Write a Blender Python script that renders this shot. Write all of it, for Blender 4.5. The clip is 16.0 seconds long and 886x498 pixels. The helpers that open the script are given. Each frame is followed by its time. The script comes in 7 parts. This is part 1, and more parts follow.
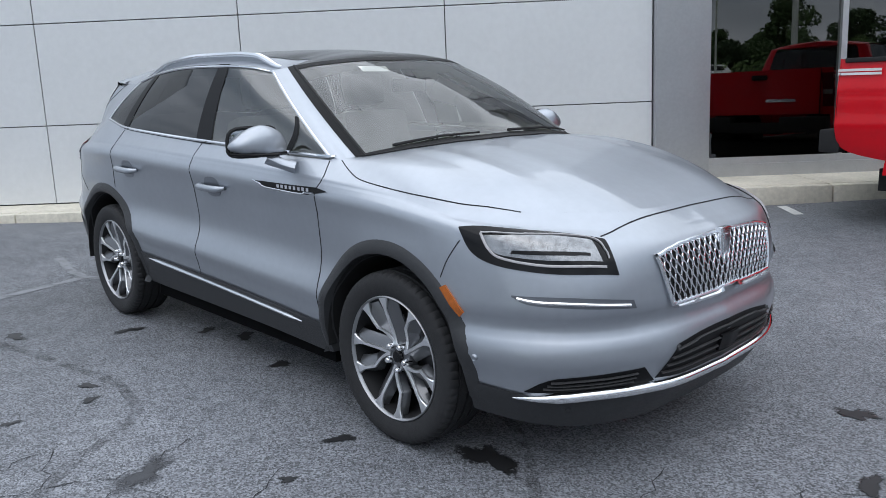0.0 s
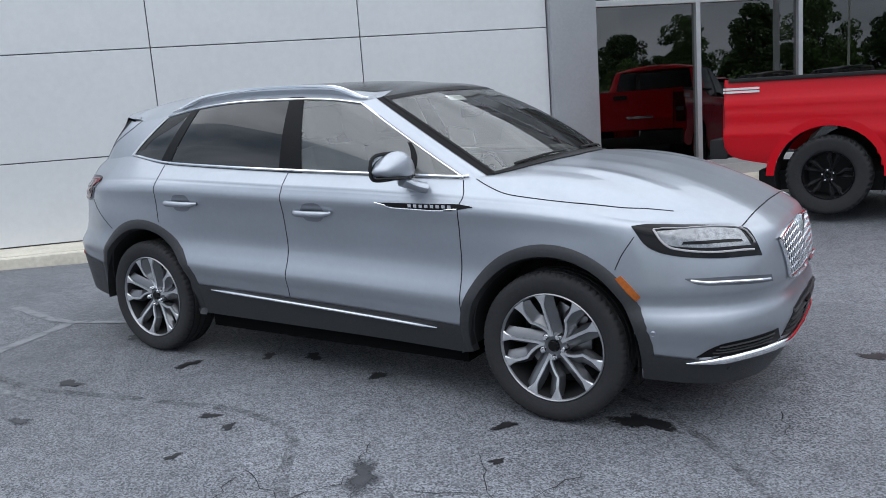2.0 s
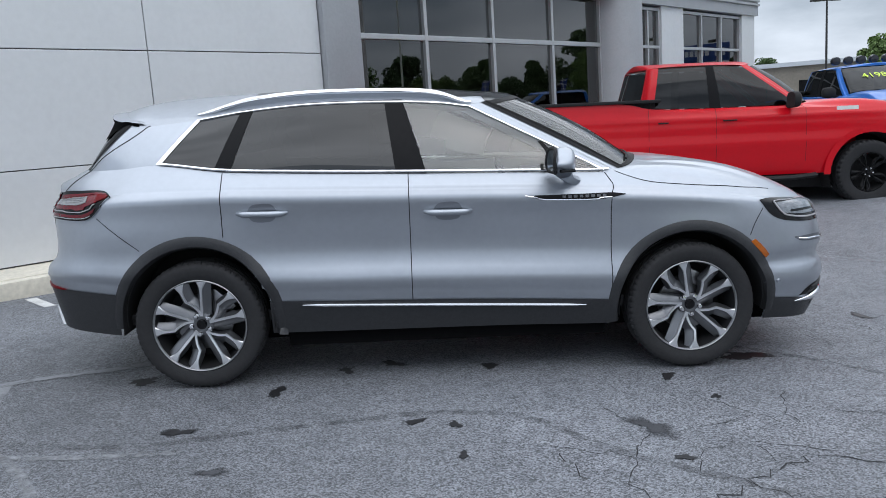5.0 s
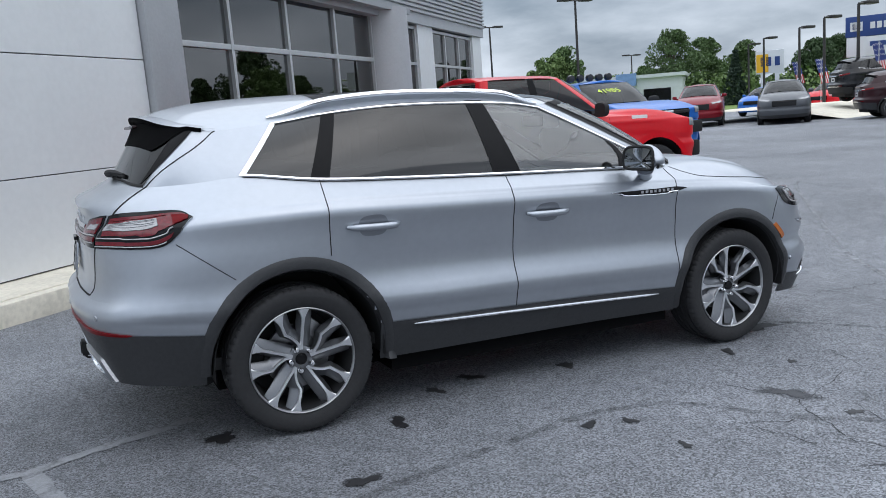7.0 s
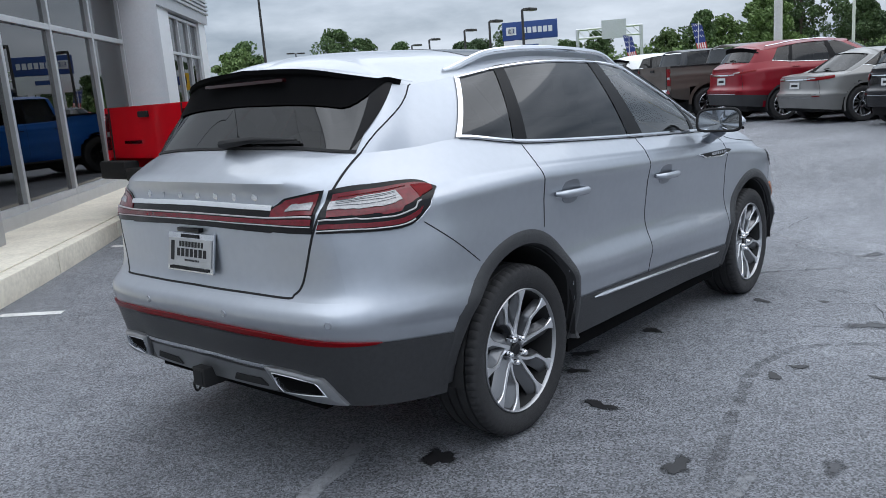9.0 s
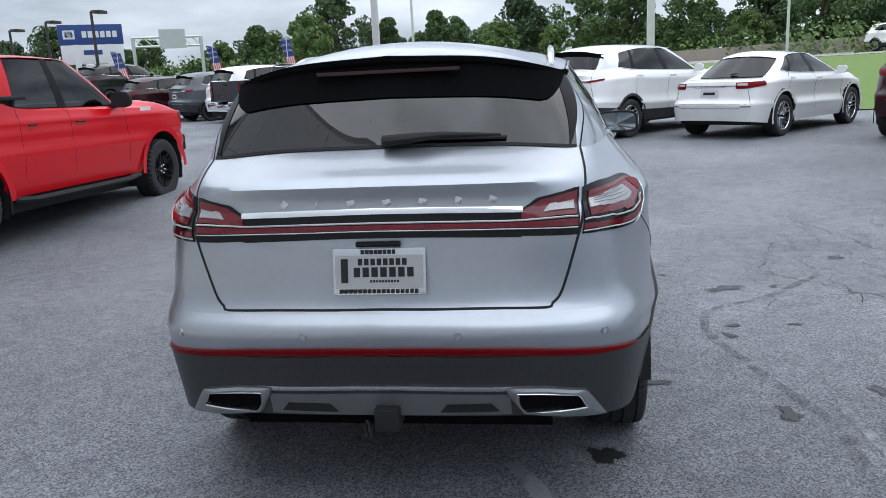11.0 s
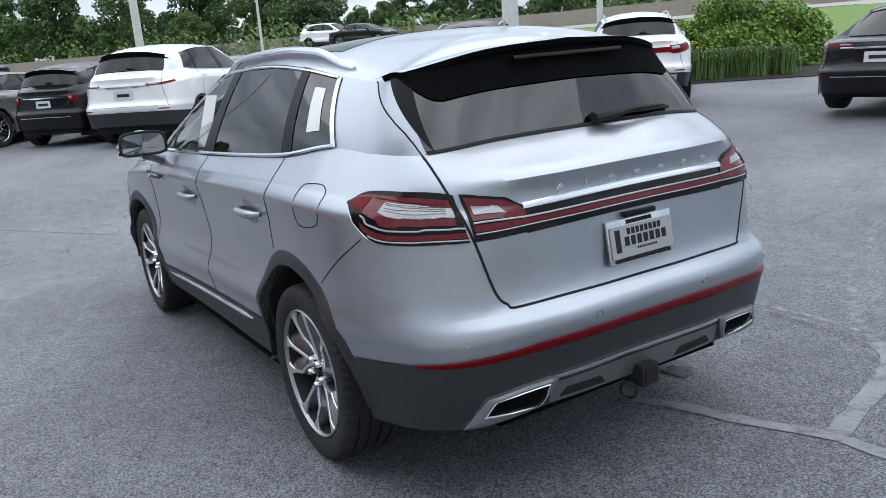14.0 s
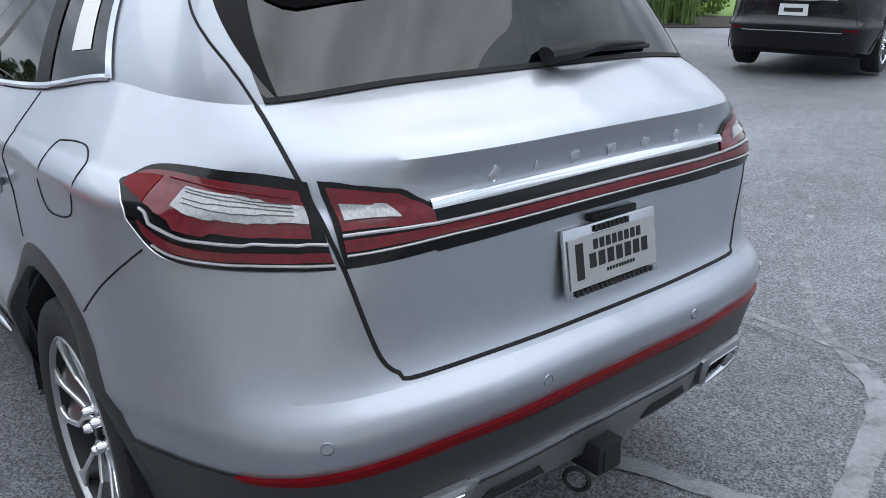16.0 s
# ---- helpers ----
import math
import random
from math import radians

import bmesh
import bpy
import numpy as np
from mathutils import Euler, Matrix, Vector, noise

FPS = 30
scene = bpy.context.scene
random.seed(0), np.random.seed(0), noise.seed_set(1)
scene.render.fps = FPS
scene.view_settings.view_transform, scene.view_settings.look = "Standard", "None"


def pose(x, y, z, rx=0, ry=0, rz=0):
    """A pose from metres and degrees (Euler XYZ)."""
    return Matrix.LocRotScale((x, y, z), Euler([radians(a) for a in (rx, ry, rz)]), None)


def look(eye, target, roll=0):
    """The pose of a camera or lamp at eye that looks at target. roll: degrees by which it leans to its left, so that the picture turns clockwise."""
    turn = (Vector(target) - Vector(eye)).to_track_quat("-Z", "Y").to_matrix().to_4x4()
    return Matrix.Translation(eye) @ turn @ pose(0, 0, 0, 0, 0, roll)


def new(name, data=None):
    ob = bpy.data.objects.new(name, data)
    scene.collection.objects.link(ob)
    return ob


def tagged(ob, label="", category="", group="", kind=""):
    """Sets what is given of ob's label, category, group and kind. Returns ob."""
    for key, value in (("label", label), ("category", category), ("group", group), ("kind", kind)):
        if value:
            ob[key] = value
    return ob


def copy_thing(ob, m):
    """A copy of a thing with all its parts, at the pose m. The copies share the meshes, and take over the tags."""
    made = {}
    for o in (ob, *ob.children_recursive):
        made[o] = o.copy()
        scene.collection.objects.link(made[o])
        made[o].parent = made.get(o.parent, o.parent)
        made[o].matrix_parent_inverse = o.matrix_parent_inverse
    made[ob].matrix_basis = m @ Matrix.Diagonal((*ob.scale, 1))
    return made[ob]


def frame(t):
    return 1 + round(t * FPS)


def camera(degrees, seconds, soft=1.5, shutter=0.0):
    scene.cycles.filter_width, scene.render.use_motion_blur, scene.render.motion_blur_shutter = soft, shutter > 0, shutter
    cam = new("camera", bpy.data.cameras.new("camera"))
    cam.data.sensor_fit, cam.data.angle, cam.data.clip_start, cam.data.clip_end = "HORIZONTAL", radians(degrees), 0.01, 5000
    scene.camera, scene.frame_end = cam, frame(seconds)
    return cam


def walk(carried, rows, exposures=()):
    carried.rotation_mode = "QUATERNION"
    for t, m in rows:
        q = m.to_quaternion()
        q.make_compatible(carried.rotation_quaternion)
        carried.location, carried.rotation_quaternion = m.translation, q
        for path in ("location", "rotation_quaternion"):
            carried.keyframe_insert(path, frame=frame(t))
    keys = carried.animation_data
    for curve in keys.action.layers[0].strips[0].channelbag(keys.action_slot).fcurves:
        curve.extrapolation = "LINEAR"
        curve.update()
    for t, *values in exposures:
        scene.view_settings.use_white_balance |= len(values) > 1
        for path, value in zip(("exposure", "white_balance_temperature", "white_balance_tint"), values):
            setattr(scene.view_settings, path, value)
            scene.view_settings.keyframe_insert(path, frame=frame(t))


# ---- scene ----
NOSE_DOWN = pose(0, 0, 0, 0, 1.8, 0)  # the lot falls by 1.8 degrees where the silver car stands
cam = camera(58.2, 16.0, soft=0.9)
PATH = [
    (0, (3.858, -2.956, 1.502), (2.445, -1.602, 1.089), -1.1),
    (0.5, (3.768, -3.296, 1.539), (2.407, -1.888, 1.131), -2.2),
    (1, (3.529, -3.569, 1.511), (2.25, -2.082, 1.115), -2.8),
    (1.5, (3.215, -3.88, 1.526), (2.053, -2.297, 1.145), -2.9),
    (2, (2.907, -4.303, 1.559), (1.882, -2.626, 1.192), -2.7),
    (2.5, (2.46, -4.568, 1.536), (1.594, -2.801, 1.18), -2.3),
    (3, (2.02, -4.896, 1.526), (1.325, -3.053, 1.179), -1.9),
    (5.5, (-0.744, -5.416, 1.484), (-0.482, -3.459, 1.165), -2.3),
    (6, (-1.312, -5.249, 1.482), (-0.846, -3.328, 1.175), -2.7),
    (6.5, (-1.846, -4.971, 1.475), (-1.184, -3.109, 1.171), -2.8),
    (7, (-2.416, -4.676, 1.485), (-1.566, -2.892, 1.179), -2.8),
    (7.5, (-2.914, -4.257, 1.458), (-1.884, -2.573, 1.143), -2.8),
    (8, (-3.428, -3.814, 1.449), (-2.228, -2.248, 1.122), -2.8),
    (8.5, (-3.802, -3.305, 1.42), (-2.443, -1.878, 1.08), -3.2),
    (9, (-4.142, -2.787, 1.415), (-2.629, -1.527, 1.064), -3.3),
    (11.5, (-4.941, -0.023, 1.494), (-2.979, -0.050, 1.109), -2.8),
    (12, (-4.949, 0.472, 1.535), (-3.014, 0.165, 1.133), -3.2),
    (12.5, (-4.826, 0.939, 1.557), (-2.950, 0.386, 1.137), -3.3),
    (13, (-4.744, 1.411, 1.564), (-2.938, 0.667, 1.135), -4.2),
    (13.5, (-4.511, 1.752, 1.545), (-2.776, 0.860, 1.105), -4.9),
    (14, (-4.354, 2.013, 1.569), (-2.687, 1.009, 1.108), -5.2),
    (14.5, (-4.269, 2.140, 1.587), (-2.663, 1.057, 1.090), -5.0),
    (15, (-4.079, 2.019, 1.568), (-2.535, 0.874, 1.017), -3.9),
    (15.5, (-3.749, 1.662, 1.538), (-2.253, 0.475, 0.944), -2.6),
    (16, (-3.433, 1.361, 1.473), (-1.966, 0.156, 0.842), -1.0),
]
walk(cam, [(t, NOSE_DOWN @ look(eye, target, roll)) for t, eye, target, roll in PATH], ((0, 0.62), (7.5, 0.66), (9, 0.72), (11.5, 0.75), (13.5, 0.80), (16, 0.92)))

# ---- light ----
world = bpy.data.worlds.new("sky")
scene.world = world
world.use_nodes = True
wn = world.node_tree.nodes
wl = world.node_tree.links
background = wn["Background"]
sky = wn.new("ShaderNodeTexSky")
sky.sky_type = "NISHITA"
sky.sun_disc = False
sky.sun_elevation = radians(58)
sky.sun_rotation = radians(150)
sky.dust_density = 3.0
# cloud deck: broken grey and white cover over the sky's own light
wcoord = wn.new("ShaderNodeTexCoord")
wmap = wn.new("ShaderNodeMapping")
wmap.inputs["Scale"].default_value = (1.0, 1.0, 3.2)
wl.new(wcoord.outputs["Generated"], wmap.inputs["Vector"])
wnoise = wn.new("ShaderNodeTexNoise")
wnoise.inputs["Scale"].default_value = 2.6
wnoise.inputs["Detail"].default_value = 7
wnoise.inputs["Roughness"].default_value = 0.55
wl.new(wmap.outputs["Vector"], wnoise.inputs["Vector"])
wramp = wn.new("ShaderNodeValToRGB")
wramp.color_ramp.elements[0].position, wramp.color_ramp.elements[0].color = 0.34, (2.5, 3.1, 3.85, 1)
wramp.color_ramp.elements[1].position, wramp.color_ramp.elements[1].color = 0.66, (7.7, 8.5, 9.7, 1)
wl.new(wnoise.outputs["Fac"], wramp.inputs["Fac"])
wmix = wn.new("ShaderNodeMix")
wmix.data_type = "RGBA"
wmix.inputs[0].default_value = 0.88
wl.new(sky.outputs["Color"], wmix.inputs[6])
wl.new(wramp.outputs["Color"], wmix.inputs[7])
# an overcast dome: nearly three times as bright overhead as at the horizon
wsep = wn.new("ShaderNodeSeparateXYZ")
wl.new(wcoord.outputs["Generated"], wsep.inputs[0])
wrange = wn.new("ShaderNodeMapRange")
wrange.inputs["From Min"].default_value, wrange.inputs["From Max"].default_value = 0.0, 0.85
wrange.inputs["To Min"].default_value, wrange.inputs["To Max"].default_value = 0.70, 1.24
wl.new(wsep.outputs["Z"], wrange.inputs["Value"])
wmul = wn.new("ShaderNodeMix")
wmul.data_type, wmul.blend_type = "RGBA", "MULTIPLY"
wmul.inputs[0].default_value = 1.0
wl.new(wmix.outputs[2], wmul.inputs[6])
wl.new(wrange.outputs["Result"], wmul.inputs[7])
wl.new(wmul.outputs[2], background.inputs["Color"])
background.inputs["Strength"].default_value = 0.1
sun = new("sun", bpy.data.lights.new("sun", "SUN"))
sun.data.energy, sun.data.angle, sun.data.color = 1.3, radians(120), (0.97, 0.985, 1.0)
sun.matrix_world = look((0, 0, 30), (-2, -4, 0))

# ---- materials ----
def material(name, colour, rough=0.5, metal=0.0, vary=0.0, scale=20.0, bump=0.0, bump_scale=80.0, coat=0.0, second=None, stretch=(1, 1, 1), random_tint=0.0):
    """Principled surface whose colour varies at two sizes, with fine relief."""
    m = bpy.data.materials.new(name)
    m.use_nodes = True
    n, l = m.node_tree.nodes, m.node_tree.links
    b = n["Principled BSDF"]
    b.inputs["Base Color"].default_value = (*colour, 1)
    b.inputs["Roughness"].default_value = rough
    b.inputs["Metallic"].default_value = metal
    b.inputs["Coat Weight"].default_value = coat
    b.inputs["Coat Roughness"].default_value = 0.04
    co = n.new("ShaderNodeTexCoord")
    mp = n.new("ShaderNodeMapping")
    mp.inputs["Scale"].default_value = stretch
    l.new(co.outputs["Object"], mp.inputs["Vector"])
    if vary:
        a, c = n.new("ShaderNodeTexNoise"), n.new("ShaderNodeTexNoise")
        a.inputs["Scale"].default_value, c.inputs["Scale"].default_value = scale, scale * 9
        a.inputs["Detail"].default_value = 4
        for q in (a, c):
            l.new(mp.outputs["Vector"], q.inputs["Vector"])
        add = n.new("ShaderNodeMath")
        l.new(a.outputs["Fac"], add.inputs[0])
        l.new(c.outputs["Fac"], add.inputs[1])
        rr = n.new("ShaderNodeMapRange")
        rr.inputs["From Min"].default_value, rr.inputs["From Max"].default_value = 0.75, 1.25
        l.new(add.outputs[0], rr.inputs["Value"])
        mix = n.new("ShaderNodeMix")
        mix.data_type = "RGBA"
        other = second or tuple(max(0.0, v * (1 - vary)) for v in colour)
        mix.inputs[6].default_value = (*colour, 1)
        mix.inputs[7].default_value = (*other, 1)
        l.new(rr.outputs["Result"], mix.inputs[0])
        out = mix.outputs[2]
        if random_tint:
            info = n.new("ShaderNodeObjectInfo")
            hsv = n.new("ShaderNodeHueSaturation")
            rv = n.new("ShaderNodeMapRange")
            rv.inputs["To Min"].default_value, rv.inputs["To Max"].default_value = 1 - random_tint, 1 + random_tint
            l.new(info.outputs["Random"], rv.inputs["Value"])
            l.new(rv.outputs["Result"], hsv.inputs["Value"])
            l.new(out, hsv.inputs["Color"])
            out = hsv.outputs["Color"]
        l.new(out, b.inputs["Base Color"])
    if bump:
        bn = n.new("ShaderNodeTexNoise")
        bn.inputs["Scale"].default_value, bn.inputs["Detail"].default_value = bump_scale, 5
        l.new(mp.outputs["Vector"], bn.inputs["Vector"])
        bp = n.new("ShaderNodeBump")
        bp.inputs["Strength"].default_value, bp.inputs["Distance"].default_value = bump, 0.02
        l.new(bn.outputs["Fac"], bp.inputs["Height"])
        l.new(bp.outputs["Normal"], b.inputs["Normal"])
    return m


def glass(name, colour, rough=0.0, alpha=1.0, ior=1.45):
    """Thin pane: a gloss over a see-through tint."""
    m = bpy.data.materials.new(name)
    m.use_nodes = True
    n, l = m.node_tree.nodes, m.node_tree.links
    n.remove(n["Principled BSDF"])
    tr, gl, mx, fr = n.new("ShaderNodeBsdfTransparent"), n.new("ShaderNodeBsdfGlossy"), n.new("ShaderNodeMixShader"), n.new("ShaderNodeFresnel")
    tr.inputs["Color"].default_value = (*colour, 1)
    gl.inputs["Roughness"].default_value = rough
    fr.inputs["IOR"].default_value = ior
    l.new(fr.outputs[0], mx.inputs[0])
    l.new(tr.outputs[0], mx.inputs[1])
    l.new(gl.outputs[0], mx.inputs[2])
    l.new(mx.outputs[0], n["Material Output"].inputs["Surface"])
    return m


SILVER = material("silver_metallic_paint", (0.405, 0.432, 0.475), 0.40, 0.85, 0.05, 3.0, 0.0, 900, 0.7)
PLASTIC = material("charcoal_textured_plastic", (0.036, 0.037, 0.040), 0.42, 0, 0.25, 60, 0.12, 900)
PLASTIC.node_tree.nodes["Principled BSDF"].inputs["Specular IOR Level"].default_value = 0.4
GLOSS_BLACK = material("gloss_black", (0.006, 0.006, 0.007), 0.12)
GLOSS_BLACK.node_tree.nodes["Principled BSDF"].inputs["Specular IOR Level"].default_value = 0.25
PILLAR_BLACK = material("satin_black_trim", (0.010, 0.010, 0.011), 0.35, 0, 0.2, 30)
PILLAR_BLACK.node_tree.nodes["Principled BSDF"].inputs["Specular IOR Level"].default_value = 0.1
DEEP_BLACK = material("deep_matt_black", (0.005, 0.005, 0.0055), 0.95, 0, 0.2, 30)
DEEP_BLACK.node_tree.nodes["Principled BSDF"].inputs["Specular IOR Level"].default_value = 0.05
MATT_BLACK = material("matt_black", (0.012, 0.012, 0.013), 0.8, 0, 0.3, 30)
CHROME = material("chrome", (0.86, 0.87, 0.89), 0.08, 1.0)
SATIN = material("satin_aluminium", (0.62, 0.64, 0.67), 0.25, 1.0, 0.08, 20)
RUBBER = material("tyre_rubber", (0.022, 0.022, 0.024), 0.75, 0, 0.35, 40, 0.2, 400)
MACHINED = material("machined_alloy_face", (0.80, 0.81, 0.83), 0.28, 0.9, 0.06, 40)
RIM_LIP = material("dull_alloy_rim", (0.40, 0.405, 0.42), 0.38, 0.9, 0.08, 30)
DARK_ALLOY = material("dark_painted_alloy", (0.19, 0.194, 0.204), 0.30, 0.8, 0.1, 30)
RED_LENS = material("red_lamp_lens", (0.17, 0.004, 0.012), 0.14, 0, 0.45, 60, coat=0.45)
RED_LENS.node_tree.nodes["Principled BSDF"].inputs["Specular IOR Level"].default_value = 0.3
CLEAR_LENS = material("clear_lamp_lens", (0.40, 0.40, 0.41), 0.15, 0.3, 0.45, 160, coat=0.4)
AMBER = material("amber_lens", (0.50, 0.125, 0.01), 0.2, 0, 0.3, 90, coat=0.5)
TINT = glass("privacy_glass", (0.025, 0.028, 0.03), ior=1.75)
CLEAR = glass("clear_glass", (0.88, 0.94, 0.91), ior=2.3)
REAR_TINT = glass("rear_privacy_glass", (0.03, 0.033, 0.035), ior=1.8)
CREAM = material("light_grey_leather", (0.42, 0.42, 0.40), 0.55, 0, 0.12, 12, 0.1, 200)
TRIM_DARK = material("dark_interior_trim", (0.03, 0.03, 0.032), 0.6, 0, 0.2, 20, 0.1, 300)
WHITE = material("white_paint", (0.8, 0.8, 0.79), 0.3, 0, 0.04, 5, coat=1.0)
PAPER = material("white_paper", (0.8, 0.8, 0.78), 0.7, 0, 0.04, 40)
ASPHALT = material("asphalt", (0.185, 0.193, 0.211), 0.58, 0, 0.45, 0.9, 0.6, 200, second=(0.135, 0.142, 0.157))
an, al = ASPHALT.node_tree.nodes, ASPHALT.node_tree.links
ab = an["Principled BSDF"]
ab.inputs["Specular IOR Level"].default_value = 0.4
was = ab.inputs["Base Color"].links[0].from_socket
aco = an.new("ShaderNodeTexCoord")
# pale stone chips in dark binder, each a few millimetres
chips = an.new("ShaderNodeTexVoronoi")
chips.inputs["Scale"].default_value = 150
al.new(aco.outputs["Object"], chips.inputs["Vector"])
chip_sep = an.new("ShaderNodeSeparateColor")
al.new(chips.outputs["Color"], chip_sep.inputs[0])
chip_tone = an.new("ShaderNodeMapRange")
chip_tone.inputs["From Min"].default_value, chip_tone.inputs["From Max"].default_value = 0.1, 1.0
chip_tone.inputs["To Min"].default_value, chip_tone.inputs["To Max"].default_value = 0.36, 1.66
al.new(chip_sep.outputs[0], chip_tone.inputs["Value"])
wear = an.new("ShaderNodeTexNoise")
wear.inputs["Scale"].default_value, wear.inputs["Detail"].default_value = 0.35, 5
al.new(aco.outputs["Object"], wear.inputs["Vector"])
wear_tone = an.new("ShaderNodeMapRange")
wear_tone.inputs["From Min"].default_value, wear_tone.inputs["From Max"].default_value = 0.35, 0.65
wear_tone.inputs["To Min"].default_value, wear_tone.inputs["To Max"].default_value = 0.82, 1.18
al.new(wear.outputs["Fac"], wear_tone.inputs["Value"])
tone = an.new("ShaderNodeMath")
tone.operation = "MULTIPLY"
al.new(chip_tone.outputs["Result"], tone.inputs[0])
al.new(wear_tone.outputs["Result"], tone.inputs[1])
chip_mul = an.new("ShaderNodeMix")
chip_mul.data_type, chip_mul.blend_type = "RGBA", "MULTIPLY"
chip_mul.inputs[0].default_value = 1.0
al.new(was, chip_mul.inputs[6])
al.new(tone.outputs[0], chip_mul.inputs[7])
# darker tone behind the silver car and along the lot's far side, with ragged edges
patch_map = an.new("ShaderNodeMapping")
patch_map.inputs["Location"].default_value = (1.9 / 2.4, 1.9 / 2.0, 0)
patch_map.inputs["Scale"].default_value = (1 / 2.4, 1 / 2.0, 0)
al.new(aco.outputs["Object"], patch_map.inputs["Vector"])
patch_ball = an.new("ShaderNodeTexGradient")
patch_ball.gradient_type = "SPHERICAL"
al.new(patch_map.outputs["Vector"], patch_ball.inputs["Vector"])
far_map = an.new("ShaderNodeMapping")
far_map.inputs["Location"].default_value = (-5.5 / 6.5, 7.8 / 4.6, 0)
far_map.inputs["Scale"].default_value = (1 / 6.5, 1 / 4.6, 0)
al.new(aco.outputs["Object"], far_map.inputs["Vector"])
far_ball = an.new("ShaderNodeTexGradient")
far_ball.gradient_type = "SPHERICAL"
al.new(far_map.outputs["Vector"], far_ball.inputs["Vector"])
both = an.new("ShaderNodeMath")
both.operation = "MULTIPLY_ADD"
both.inputs[1].default_value = 1.3
al.new(far_ball.outputs["Fac"], both.inputs[0])
near_share = an.new("ShaderNodeMath")
near_share.operation = "MULTIPLY"
near_share.inputs[1].default_value = 0.4
al.new(patch_ball.outputs["Fac"], near_share.inputs[0])
al.new(near_share.outputs[0], both.inputs[2])
patch_edge = an.new("ShaderNodeMath")
patch_edge.operation = "MULTIPLY_ADD"
al.new(wear.outputs["Fac"], patch_edge.inputs[0])
patch_edge.inputs[1].default_value = 0.5
al.new(both.outputs[0], patch_edge.inputs[2])
patch_tone = an.new("ShaderNodeMapRange")
patch_tone.inputs["From Min"].default_value, patch_tone.inputs["From Max"].default_value = 0.30, 0.90
patch_tone.inputs["To Min"].default_value, patch_tone.inputs["To Max"].default_value = 1.18, 0.74
al.new(patch_edge.outputs[0], patch_tone.inputs["Value"])
patch_mul = an.new("ShaderNodeMix")
patch_mul.data_type, patch_mul.blend_type = "RGBA", "MULTIPLY"
patch_mul.inputs[0].default_value = 1.0
al.new(chip_mul.outputs[2], patch_mul.inputs[6])
al.new(patch_tone.outputs["Result"], patch_mul.inputs[7])
al.new(patch_mul.outputs[2], ab.inputs["Base Color"])
CONCRETE = material("pale_concrete", (0.74, 0.69, 0.58), 0.85, 0, 0.2, 2.5, 0.3, 120)
PANEL = material("silver_composite_panel", (0.74, 0.75, 0.76), 0.38, 0.3, 0.05, 1.5)
MULLION = material("brushed_aluminium_frame", (0.58, 0.59, 0.6), 0.4, 0.7, 0.1, 8)
STORE_GLASS = glass("store_glass", (0.26, 0.25, 0.22), ior=2.25)
RIBBED = material("grey_ribbed_metal", (0.36, 0.37, 0.39), 0.45, 0.5, 0.1, 4)
GRASS = material("grass", (0.12, 0.20, 0.04), 0.9, 0, 0.5, 0.4, 0.6, 60, second=(0.13, 0.2, 0.045))


def worn(m, scale, low, high, edge=False):
    """Lets the ground show through where noise, and with edge the mesh's own fading rim, has worn a mark thin."""
    n, l = m.node_tree.nodes, m.node_tree.links
    b, o = n["Principled BSDF"], n["Material Output"]
    co, no = n.new("ShaderNodeTexCoord"), n.new("ShaderNodeTexNoise")
    no.inputs["Scale"].default_value, no.inputs["Detail"].default_value, no.inputs["Roughness"].default_value = scale, 6, 0.7
    l.new(co.outputs["Object"], no.inputs["Vector"])
    value = no.outputs["Fac"]
    if edge:
        at, add = n.new("ShaderNodeAttribute"), n.new("ShaderNodeMath")
        at.attribute_name = "cover"
        l.new(value, add.inputs[0])
        l.new(at.outputs["Fac"], add.inputs[1])
        value = add.outputs[0]
    mr = n.new("ShaderNodeMapRange")
    mr.inputs["From Min"].default_value, mr.inputs["From Max"].default_value = low, high
    l.new(value, mr.inputs["Value"])
    tr, mx = n.new("ShaderNodeBsdfTransparent"), n.new("ShaderNodeMixShader")
    l.new(mr.outputs["Result"], mx.inputs[0])
    l.new(tr.outputs[0], mx.inputs[1])
    l.new(b.outputs[0], mx.inputs[2])
    l.new(mx.outputs[0], o.inputs["Surface"])
    return m


# ---- builders ----
def mesh_of(name, bm, mat, smooth=True):
    me = bpy.data.meshes.new(name)
    bmesh.ops.recalc_face_normals(bm, faces=bm.faces)
    bm.to_mesh(me)
    bm.free()
    for p in me.polygons:
        p.use_smooth = smooth
    if smooth:
        me.set_sharp_from_angle(angle=radians(38))
    for one in mat if isinstance(mat, (list, tuple)) else [mat]:
        me.materials.append(one)
    return me


def part(name, bm, mat, parent=None, label="", smooth=True):
    """Links a bmesh as one mesh object under a thing or a part."""
    ob = new(name, mesh_of(name, bm, mat, smooth))
    if parent is not None:
        ob.parent = parent
    if label:
        ob["label"] = label
    return ob


def thing(name, m, label, category, group="", kind=""):
    ob = new(name)
    ob.empty_display_size = 0.2
    ob.matrix_world = m
    return tagged(ob, label, category, group, kind)


